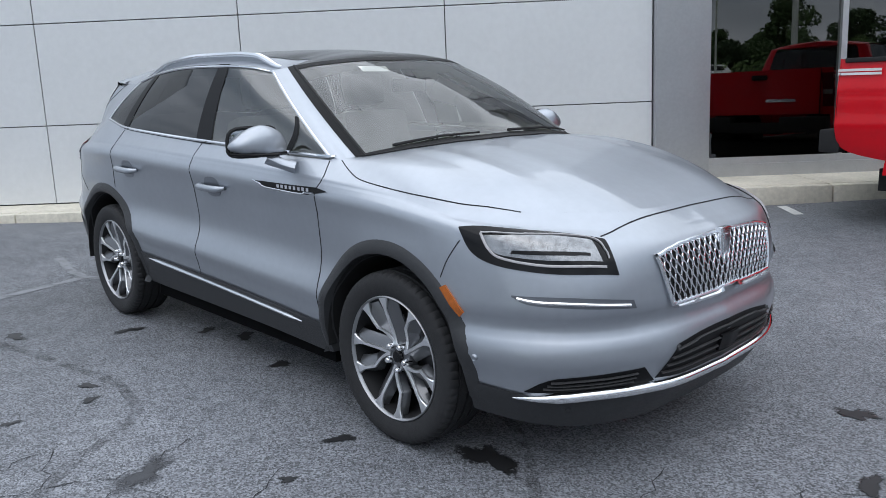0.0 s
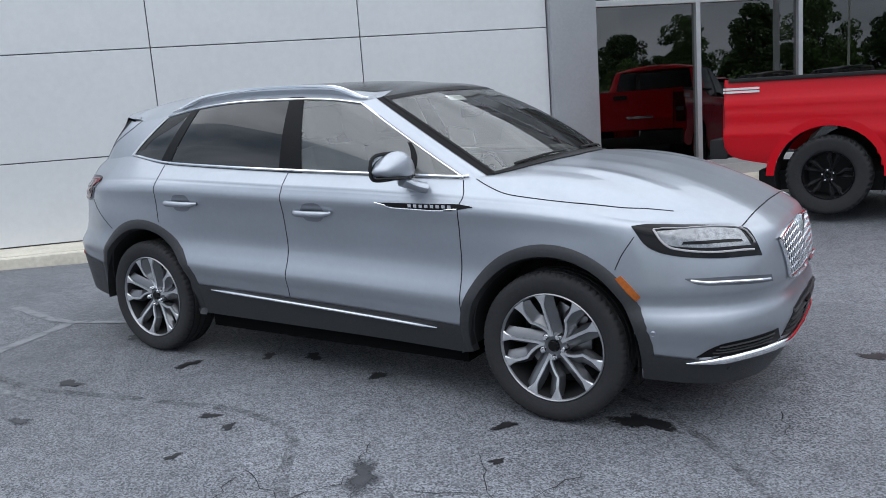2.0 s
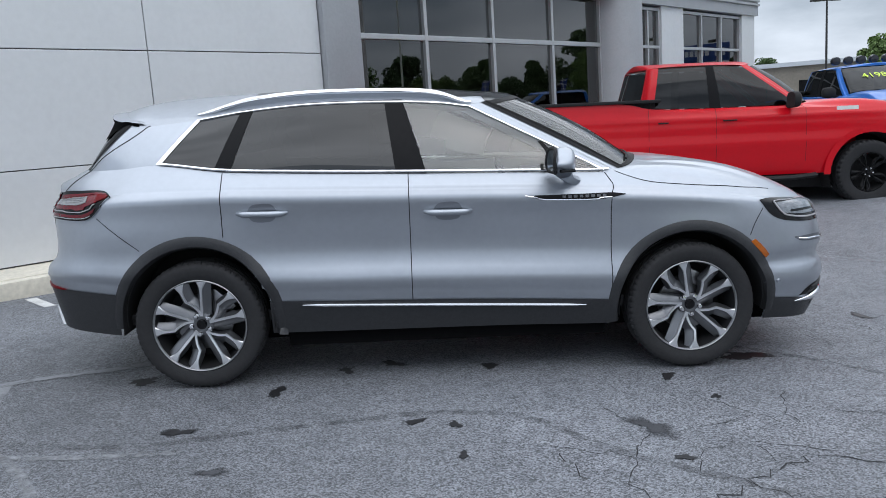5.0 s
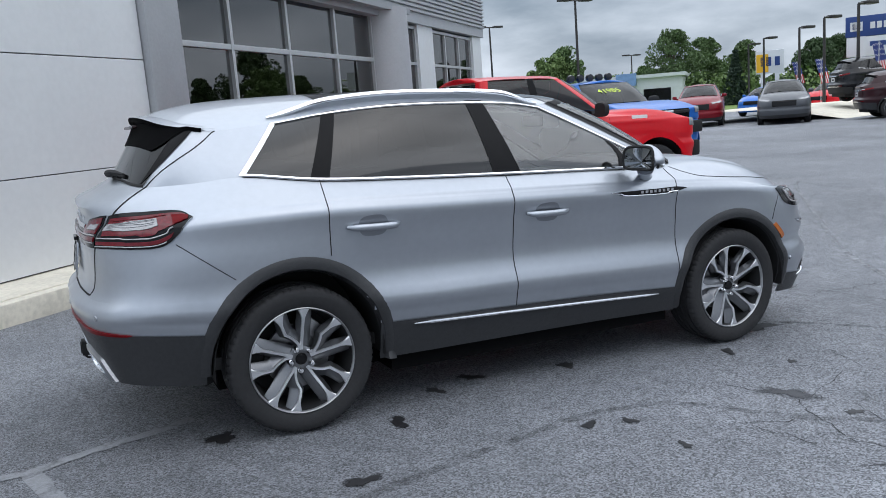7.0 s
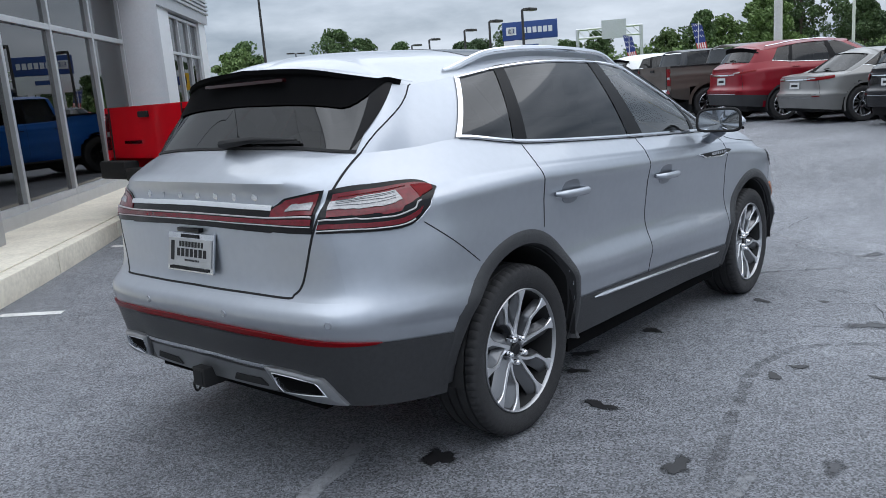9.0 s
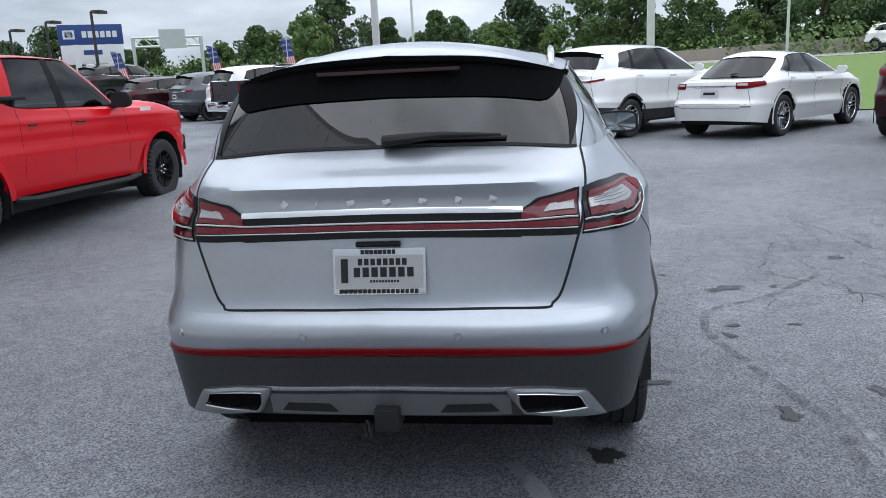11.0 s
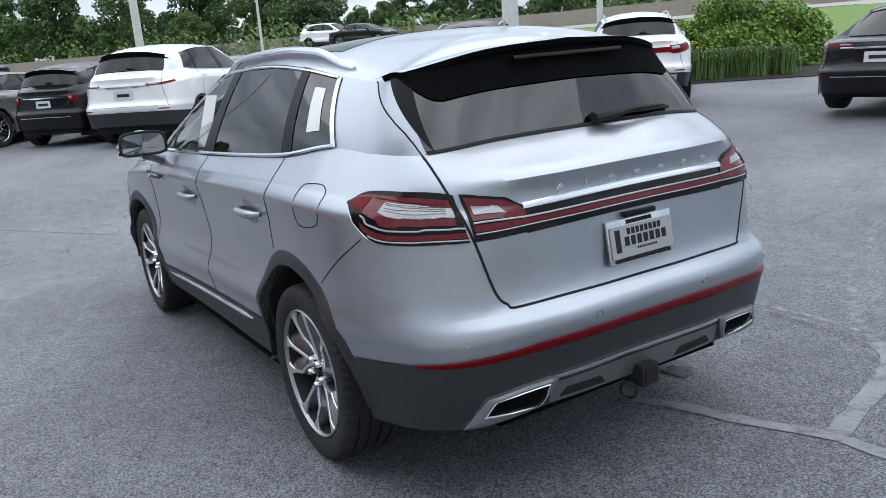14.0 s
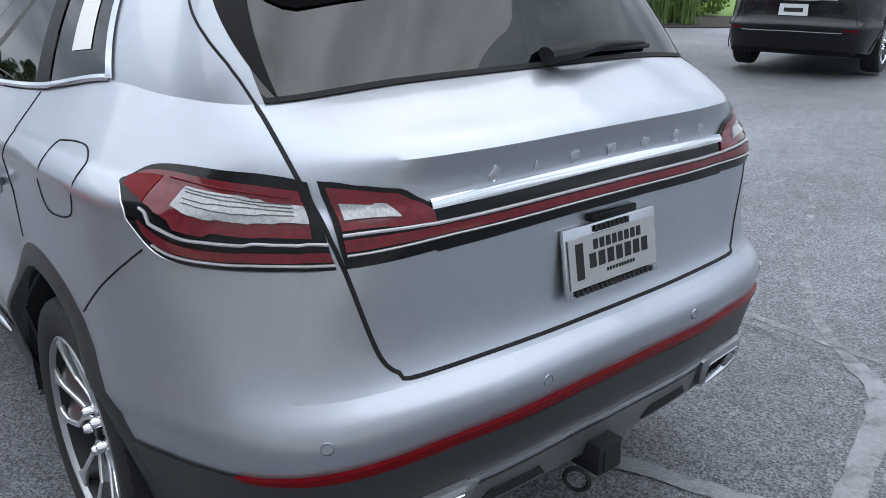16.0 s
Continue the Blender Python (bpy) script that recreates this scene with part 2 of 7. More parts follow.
def box(bm, x0, y0, z0, x1, y1, z1, m=None, bevel=0.0):
    r = bmesh.ops.create_cube(bm, size=1.0)
    vs = r["verts"]
    for v in vs:
        v.co = Vector(((x0 + x1) / 2 + v.co.x * (x1 - x0), (y0 + y1) / 2 + v.co.y * (y1 - y0), (z0 + z1) / 2 + v.co.z * (z1 - z0)))
    if bevel:
        es = list({e for v in vs for e in v.link_edges})
        made = bmesh.ops.bevel(bm, geom=es, offset=bevel, segments=2, affect="EDGES", profile=0.6)
        vs = list({v for f in made["faces"] for v in f.verts} | {v for v in vs if v.is_valid})
    if m is not None:
        bmesh.ops.transform(bm, matrix=m, verts=[v for v in vs if v.is_valid])
    return bm


def box_bm(*a, **k):
    return box(bmesh.new(), *a, **k)


def lathe(bm, profile, steps=48, m=None, close=False):
    """Turns a profile of (radius, height along y) about the y axis."""
    rings = []
    for i in range(steps):
        a = 2 * math.pi * i / steps
        rings.append([bm.verts.new((r * math.cos(a), h, r * math.sin(a))) for r, h in profile])
    n = len(profile)
    for i in range(steps):
        p, q = rings[i], rings[(i + 1) % steps]
        for j in range(n - 1 if not close else n):
            k = (j + 1) % n
            bm.faces.new((p[j], q[j], q[k], p[k]))
    if m is not None:
        bmesh.ops.transform(bm, matrix=m, verts=[v for ring in rings for v in ring])
    return bm


def tube(bm, pts, r, sides=8, caps=True, flat=1.0):
    """A round bar along a line of points; r may be a number or one radius a point."""
    pts = [Vector(p) for p in pts]
    rings = []
    for i, p in enumerate(pts):
        d = (pts[min(i + 1, len(pts) - 1)] - pts[max(i - 1, 0)]).normalized()
        a = d.cross(Vector((0, 0, 1)))
        if a.length < 0.05:
            a = d.cross(Vector((0, 1, 0)))
        a.normalize()
        b = d.cross(a)
        rad = r[i] if isinstance(r, (list, tuple)) else r
        rings.append([bm.verts.new(p + a * rad * math.cos(2 * math.pi * k / sides) + b * rad * flat * math.sin(2 * math.pi * k / sides)) for k in range(sides)])
    for p, q in zip(rings, rings[1:]):
        for k in range(sides):
            bm.faces.new((p[k], p[(k + 1) % sides], q[(k + 1) % sides], q[k]))
    if caps:
        bm.faces.new(rings[0])
        bm.faces.new(list(reversed(rings[-1])))
    return bm


def sheet(bm, rows):
    """A grid of faces through rows of points."""
    grid = [[bm.verts.new(p) for p in row] for row in rows]
    for a, b in zip(grid, grid[1:]):
        for k in range(len(a) - 1):
            bm.faces.new((a[k], a[k + 1], b[k + 1], b[k]))
    return bm


def thick(bm, rows, normals, depth):
    """A plate: a grid of points, and the same grid sunk by depth against its normals, closed at the rim."""
    top = [[bm.verts.new(p) for p in row] for row in rows]
    low = [[bm.verts.new(p - n * depth) for p, n in zip(row, nrow)] for row, nrow in zip(rows, normals)]
    h, w = len(rows), len(rows[0])
    for i in range(h - 1):
        for j in range(w - 1):
            bm.faces.new((top[i][j], top[i][j + 1], top[i + 1][j + 1], top[i + 1][j]))
    for i in range(h - 1):
        bm.faces.new((top[i][0], top[i + 1][0], low[i + 1][0], low[i][0]))
        bm.faces.new((top[i + 1][w - 1], top[i][w - 1], low[i][w - 1], low[i + 1][w - 1]))
    for j in range(w - 1):
        bm.faces.new((top[0][j + 1], top[0][j], low[0][j], low[0][j + 1]))
        bm.faces.new((top[h - 1][j], top[h - 1][j + 1], low[h - 1][j + 1], low[h - 1][j]))
    return bm


def curve_at(values, c):
    """Smooth curve through evenly spaced values."""
    n = len(values)
    i = min(max(int(math.floor(c)), 0), n - 2)
    t = c - i
    p1, p2 = values[i], values[i + 1]
    p0 = values[i - 1] if i > 0 else 2 * p1 - p2
    p3 = values[i + 2] if i + 2 < n else 2 * p2 - p1
    return 0.5 * (2 * p1 + (p2 - p0) * t + (2 * p0 - 5 * p1 + 4 * p2 - p3) * t * t + (3 * p1 - p0 - 3 * p2 + p3) * t ** 3)


def smooth_step(a, b, v):
    t = min(max((v - a) / (b - a), 0.0), 1.0)
    return t * t * (3 - 2 * t)


def ground_at(x, y):
    """Height of the lot: a slope under the silver car that levels out all round."""
    w = smooth_step(3.0, 8.0, math.hypot(x, y))
    level = 0.2 - 0.11 * math.exp(-((x - 4.5) ** 2 + (y - 6.5) ** 2) / 14)
    return -0.0314 * x * (1 - w) + level * w


# ---- the silver car ----
# Fourteen stretches from the middle of the nose round one side to the middle of the tail; each line gives x, y, z at their ends.
NAUT = [
    ((2.33, 2.30, 2.17, 1.90, 1.42, 0.95, 0.4, -0.2, -0.75, -1.25, -1.6, -1.95, -2.24, -2.32, -2.34),
     (0, 0.45, 0.75, 0.88, 0.90, 0.90, 0.895, 0.895, 0.90, 0.90, 0.895, 0.87, 0.76, 0.42, 0),
     (0.235, 0.235, 0.25, 0.27, 0.29, 0.285, 0.295, 0.30, 0.305, 0.31, 0.31, 0.33, 0.365, 0.38, 0.385)),
    ((2.40, 2.37, 2.20, 1.91, 1.42, 0.95, 0.4, -0.2, -0.75, -1.25, -1.6, -1.95, -2.29, -2.395, -2.41),
     (0, 0.45, 0.78, 0.925, 0.955, 0.945, 0.94, 0.94, 0.945, 0.955, 0.955, 0.92, 0.775, 0.42, 0),
     (0.36, 0.36, 0.37, 0.40, 0.42, 0.435, 0.46, 0.48, 0.495, 0.515, 0.55, 0.58, 0.61, 0.615, 0.62)),
    ((2.42, 2.385, 2.22, 1.90, 1.42, 0.95, 0.4, -0.2, -0.75, -1.25, -1.6, -1.93, -2.29, -2.41, -2.43),
     (0, 0.45, 0.79, 0.945, 0.965, 0.955, 0.955, 0.955, 0.96, 0.97, 0.97, 0.93, 0.785, 0.44, 0),
     (0.56, 0.56, 0.56, 0.56, 0.56, 0.57, 0.59, 0.608, 0.618, 0.64, 0.66, 0.68, 0.70, 0.71, 0.715)),
    ((2.405, 2.37, 2.22, 1.88, 1.42, 0.95, 0.4, -0.2, -0.75, -1.25, -1.6, -1.92, -2.25, -2.345, -2.37),
     (0, 0.45, 0.76, 0.935, 0.955, 0.93, 0.925, 0.925, 0.93, 0.955, 0.96, 0.925, 0.748, 0.42, 0),
     (0.76, 0.76, 0.77, 0.77, 0.78, 0.78, 0.79, 0.80, 0.81, 0.83, 0.84, 0.85, 0.80, 0.80, 0.80)),
    ((2.36, 2.33, 2.15, 1.83, 1.42, 0.95, 0.4, -0.2, -0.75, -1.25, -1.6, -1.90, -2.26, -2.335, -2.35),
     (0, 0.45, 0.74, 0.915, 0.935, 0.94, 0.945, 0.95, 0.955, 0.955, 0.945, 0.90, 0.705, 0.4, 0),
     (0.90, 0.90, 0.93, 0.96, 1.00, 1.02, 1.04, 1.055, 1.07, 1.09, 1.09, 1.08, 1.03, 1.03, 1.03)),
    ((2.30, 2.27, 2.07, 1.78, 1.42, 0.97, 0.4, -0.2, -0.75, -1.25, -1.62, -1.88, -2.22, -2.32, -2.33),
     (0, 0.42, 0.68, 0.87, 0.90, 0.915, 0.925, 0.93, 0.93, 0.925, 0.905, 0.86, 0.69, 0.4, 0),
     (0.95, 0.955, 0.97, 1.00, 1.06, 1.09, 1.115, 1.13, 1.145, 1.155, 1.155, 1.14, 1.105, 1.10, 1.10)),
    ((1.22, 1.20, 1.13, 1.06, 1.0, 0.93, 0.4, -0.2, -0.75, -1.25, -1.62, -1.85, -2.06, -2.13, -2.15),
     (0, 0.35, 0.62, 0.74, 0.79, 0.84, 0.865, 0.87, 0.865, 0.85, 0.80, 0.755, 0.66, 0.38, 0),
     (1.235, 1.225, 1.20, 1.18, 1.175, 1.165, 1.18, 1.196, 1.215, 1.24, 1.285, 1.27, 1.265, 1.285, 1.29)),
    ((0.50, 0.47, 0.38, 0.28, 0.22, 0.14, -0.02, -0.28, -0.75, -1.12, -1.40, -1.70, -1.85, -1.95, -1.98),
     (0, 0.3, 0.50, 0.57, 0.60, 0.62, 0.64, 0.655, 0.66, 0.65, 0.635, 0.63, 0.60, 0.35, 0),
     (1.632, 1.627, 1.608, 1.592, 1.583, 1.576, 1.60, 1.615, 1.615, 1.585, 1.542, 1.512, 1.532, 1.582, 1.600)),
    ((0.42, 0.38, 0.30, 0.2, 0.15, 0.1, -0.02, -0.28, -0.75, -1.12, -1.40, -1.65, -1.78, -1.85, -1.90),
     (0,) * 15,
     (1.652, 1.658, 1.665, 1.672, 1.678, 1.684, 1.692, 1.700, 1.706, 1.703, 1.694, 1.678, 1.660, 1.643, 1.622)),
]


def bulge(c, k):
    """Crown of the hood, the glass and the roof between their edge lines."""
    t = k - math.floor(k)
    b = t * (1 - t) * 4
    if 5 <= k < 6:
        front = 1 - smooth_step(2.5, 4.5, c)
        rear = smooth_step(11, 12.5, c)
        skew = b * (1.25 - 0.5 * t)
        fold = (0.012 * max(0.0, 1 - abs(c - 1.72) / 0.34) + 0.005 * max(0.0, 1 - abs(c - 0.85) / 0.30)) * b
        # the tailgate rolls over a soft ridge and drops upright to the light bar
        ridge = 0.046 * math.exp(-((t - 0.37) / 0.17) ** 2) * smooth_step(12.0, 12.9, c)
        return Vector((-0.034 * skew * rear - ridge, 0, 0.075 * skew * front + fold + 0.016 * skew * rear))
    if 6 <= k < 7:
        front = 1 - smooth_step(1.5, 4, c)
        return Vector((0.03 * b * front, 0.018 * b, 0.02 * b * front))
    if k >= 7:
        return Vector((0, 0, 0.012 * b))
    return Vector((0, 0, 0))


ROWS_SEEN = {}


def rows_at(net, c):
    key = (id(net), round(c, 5))
    if key not in ROWS_SEEN:
        ROWS_SEEN[key] = [Vector([curve_at(line[a], c) for a in range(3)]) for line in net]
    return ROWS_SEEN[key]


def surface(net, c, k, side=-1, out=0.0):
    """Point on a car's skin: c along its lines from nose to tail, k across them from sill to roof."""
    def raw(c, k):
        pts = []
        if k < 5:
            i = int(k)
            rows = rows_at(net, c)
            p = Vector([curve_at([r[a] for r in rows[:6]], k) for a in range(3)])
            flank = smooth_step(3.0, 4.0, c) * (1 - smooth_step(11.2, 11.9, c))
            nose = 1 - smooth_step(2.9, 3.6, c)
            fold = nose * (0.007 * max(0.0, 1 - abs(k - 1.75) / 0.45) - 0.011 * max(0.0, 1 - abs(k - 2.32) / 0.28))
            p.x, p.y = p.x * (1 + fold), p.y * (1 + 1.6 * fold)
            p.y += flank * (0.011 * max(0.0, 1 - abs(k - 4.0) / 0.375) + 0.012 * max(0.0, 1 - abs(k - 2.0) / 0.5) - 0.006 * max(0.0, 1 - abs(k - 2.75) / 0.5))
        else:
            i = min(int(k), len(net) - 2)
            t = k - i
            a, b = rows_at(net, c)[i:i + 2]
            p = a.lerp(b, t) + bulge(c, k)
            if i >= 7:  # the roof is a flat arch
                p.z = a.z + (b.z - a.z) * (1 - (1 - t) ** 2.2)
        return p
    p = raw(c, k)
    if out:
        e = 0.02
        dc = raw(min(c + e, 14), k) - raw(max(c - e, 0), k)
        ks = math.floor(k) if k > 5 else 0
        k1, k0 = min(k + e, len(net) - 1.001), max(k - e, ks, 0)
        dk = raw(c, k1) - raw(c, k0)
        n = dk.cross(dc).normalized()
        if n.dot(Vector((p.x * 0.3, p.y, p.z - 0.6))) < 0:
            n = -n
        p = p + n * out
    p.y *= side
    return p


def span(a, b, n):
    return [a + (b - a) * i / n for i in range(n + 1)]


def skin(net, cells, mat, name, parent, label="", keep=None, out=0.0, sides=(-1, 1)):
    """Both halves of a band of skin; cells: lists of c and k; keep: which cells stay."""
    bm = bmesh.new()
    cs, ks = cells
    for side in sides:
        grid = [[bm.verts.new(surface(net, c, k, side, out)) for k in ks] for c in cs]
        for i in range(len(cs) - 1):
            for j in range(len(ks) - 1):
                if keep is None or keep((cs[i] + cs[i + 1]) / 2, (ks[j] + ks[j + 1]) / 2, grid[i][j].co):
                    q = (grid[i][j], grid[i + 1][j], grid[i + 1][j + 1], grid[i][j + 1])
                    try:
                        bm.faces.new(q if side < 0 else q[::-1])
                    except ValueError:
                        pass
    bmesh.ops.remove_doubles(bm, verts=bm.verts, dist=0.0008)
    loose = [v for v in bm.verts if not v.link_faces]
    bmesh.ops.delete(bm, geom=loose, context="VERTS")
    return part(name, bm, mat, parent, label)


from mathutils.bvhtree import BVHTree


def skin_tree(net, n=14):
    bm = bmesh.new()
    cs, ks = span(0, 14, 14 * n), [i / 10 for i in range(51)] + [5 + min(i / 14, 2.999) for i in range(1, 43)]
    for side in (-1, 1):
        sheet(bm, [[surface(net, c, k, side) for k in ks] for c in cs])
    bm.normal_update()
    tree = BVHTree.FromBMesh(bm)
    bm.free()
    return tree


def resample(pts, n, smooth=True):
    pts = [Vector(p) for p in pts]
    if smooth and len(pts) > 2:
        fine = []
        for i in range(12 * (len(pts) - 1) + 1):
            c = i / 12
            fine.append(Vector([curve_at([p[a] for p in pts], c) for a in range(3)]))
        pts = fine
    lens = [0.0]
    for a, b in zip(pts, pts[1:]):
        lens.append(lens[-1] + (b - a).length)
    out, j = [], 0
    for i in range(n + 1):
        d = lens[-1] * i / n
        while j < len(pts) - 2 and lens[j + 1] < d:
            j += 1
        seg = max(lens[j + 1] - lens[j], 1e-9)
        out.append(pts[j].lerp(pts[j + 1], min(max((d - lens[j]) / seg, 0), 1)))
    return out


class Skin:
    """Lays outlines, given as rough points, onto a car's surface."""

    def __init__(self, net, parent):
        self.tree, self.parent = skin_tree(net), parent

    def snap(self, p, out=0.0):
        q, n, _, _ = self.tree.find_nearest(Vector(p))
        if n.dot(Vector((q.x * 0.35, q.y, q.z - 0.7))) < 0:
            n = -n
        return q + n * out, n

    def patch(self, name, low, high, mat, side=1, out=0.004, depth=0.008, nu=24, nv=6, smooth=True, label="", parent=None, swell=0.0):
        """A plate between two edge lines."""
        a, b = resample(low, nu, smooth), resample(high, nu, smooth)
        rows, norms = [], []
        for j in range(nv + 1):
            t = j / nv
            row, nr = [], []
            for i, (p, q) in enumerate(zip(a, b)):
                m = p.lerp(q, t)
                m.y *= side
                s = i / nu
                o, n = self.snap(m, out + swell * 16 * t * (1 - t) * s * (1 - s))
                row.append(o), nr.append(n)
            rows.append(row), norms.append(nr)
        return part(name, thick(bmesh.new(), rows, norms, depth), mat, parent or self.parent, label)

    def ribbon(self, name, line, width, mat, side=1, out=0.001, depth=0.003, n=40, smooth=True, label="", parent=None, taper=False):
        """A strip of one width along a line."""
        pts = []
        for p in resample(line, n, smooth):
            p.y *= side
            pts.append(self.snap(p, out))
        rows, norms = [[], [], []], [[], [], []]
        for i, (p, nrm) in enumerate(pts):
            d = (pts[min(i + 1, n)][0] - pts[max(i - 1, 0)][0]).normalized()
            across = nrm.cross(d).normalized()
            w = width * (min(1.0, 8 * i / n, 8 * (n - i) / n) if taper else 1)
            for j, f in enumerate((-0.5, 0, 0.5)):
                rows[j].append(p + across * w * f + nrm * (0.25 * depth if j == 1 else 0))
                norms[j].append(nrm)
        return part(name, thick(bmesh.new(), rows, norms, depth), mat, parent or self.parent, label)


def glass_grid(net, name, cs, ks, mat, parent, side, out=0.0, label=""):
    bm = bmesh.new()
    sheet(bm, [[surface(net, c, k, side, out) for k in ks] for c in cs])
    ob = part(name, bm, mat, parent, label)
    ob.visible_shadow = False
    return ob


def edge_bar(net, name, cks, r, mat, parent, side, label="", out=0.0, flat=1.0):
    return part(name, tube(bmesh.new(), [surface(net, c, k, side, out) for c, k in cks], r, 6, flat=flat), mat, parent, label)


# ---- wheels ----
def tyre_bm(r, width, rim, blocks=64):
    """A tyre about the y axis with rounded shoulders, grooves and, with blocks, a notched shoulder tread."""
    bm = bmesh.new()
    h = width / 2
    prof = [(rim, -h * 0.82), (rim + 0.012, -h * 0.9), (rim + 0.03, -h * 0.95), (r * 0.86, -h * 1.0), (r * 0.92, -h * 0.985), (r * 0.955, -h * 0.95), (r * 0.98, -h * 0.88), (r * 0.993, -h * 0.78)]
    for g in (-0.62, -0.2, 0.2, 0.62):
        prof += [(r, h * (g - 0.05)), (r - 0.009, h * (g - 0.04)), (r - 0.009, h * (g + 0.04)), (r, h * (g + 0.05))]
    prof += [(q, -y) for q, y in reversed(prof[:8])]
    steps = blocks * 4 if blocks > 30 else 72
    lathe(bm, prof, steps)
    if blocks > 30:
        bm.verts.ensure_lookup_table()
        n, big = len(prof), blocks < 50
        for i in range(steps):
            for side, js in ((0, (5, 6, 7, 8)), (2, (n - 6, n - 7, n - 8, n - 9))):
                if (i + side) % 4 in ((0, 1) if big else (0,)):
                    for j in js:
                        v = bm.verts[i * n + j]
                        k = 0.962 if big else 0.985
                        v.co.x *= k
                        v.co.z *= k
    return bm


def spoke_bm(path, w, flare, face, edge, drop):
    """One arm along path, a list of (radius, angle): machined ridge (drop 0) or the flanks below it."""
    bm = bmesh.new()
    pts = [(r, a) for r, a in path]
    rows, norms = [], []
    n = len(pts)
    cuts = ((-1, 0, 0.0035), (-0.75, 0, 0), (0.75, 0, 0), (1, 0, 0.0035)) if not drop else ((-1, -edge, drop), (-1, 0, 0.003), (1, 0, 0.003), (1, edge, drop))
    for f, e, d in cuts:
        row = []
        for r, a in pts:
            t = (r - pts[0][0]) / (pts[-1][0] - pts[0][0])
            wide = w + flare * max(0.0, (t - 0.72) / 0.28) ** 1.4
            q = Vector((r, face(r) - d, f * wide / 2 - e * (0.35 + 0.65 * min(1.0, t * 1.6))))
            row.append(Matrix.Rotation(a, 3, "Y") @ q)
        rows.append(row)
        norms.append([Vector((0, 1, 0))] * n)
    return thick(bm, rows, norms, 0.012)


def ridge_bm(path, face):
    """The bright machined edge of an arm, flaring into a foot on the rim."""
    rows = []
    r0, r1 = path[0][0], path[-1][0]
    for f, d in ((-1, 0.004), (-0.8, 0.0), (0.8, 0.0), (1, 0.004)):
        row = []
        for r, a in path:
            t = (r - r0) / (r1 - r0)
            wide = 0.0080 + 0.0215 * max(0.0, (t - 0.74) / 0.26) ** 1.5
            row.append(Matrix.Rotation(a, 3, "Y") @ Vector((r, face(r) - d, f * wide)))
        rows.append(row)
    return thick(bmesh.new(), rows, [[Vector((0, 1, 0))] * len(path)] * 4, 0.008)


def blade_bm(path, face, lean):
    """The painted flank of an arm: a wide vane that falls away on one side and a steep wall on the other."""
    rows = []
    r0, r1 = path[0][0], path[-1][0]
    for f, d in ((0.05, 1.0), (0.006, 0.06), (-0.006, 0.06), (-0.55, 0.55), (-1, 1.0)):
        row = []
        for r, a in path:
            t = (r - r0) / (r1 - r0)
            wide = 0.007 + lean * smooth_step(0.0, 0.62, t) * (1 - 0.22 * smooth_step(0.7, 1.0, t))
            q = f if abs(f) < 0.1 else f * wide
            row.append(Matrix.Rotation(a, 3, "Y") @ Vector((r, face(r) - 0.003 - d * 0.036, q)))
        rows.append(row)
    return thick(bmesh.new(), rows, [[Vector((0, 1, 0))] * len(path)] * 5, 0.004)


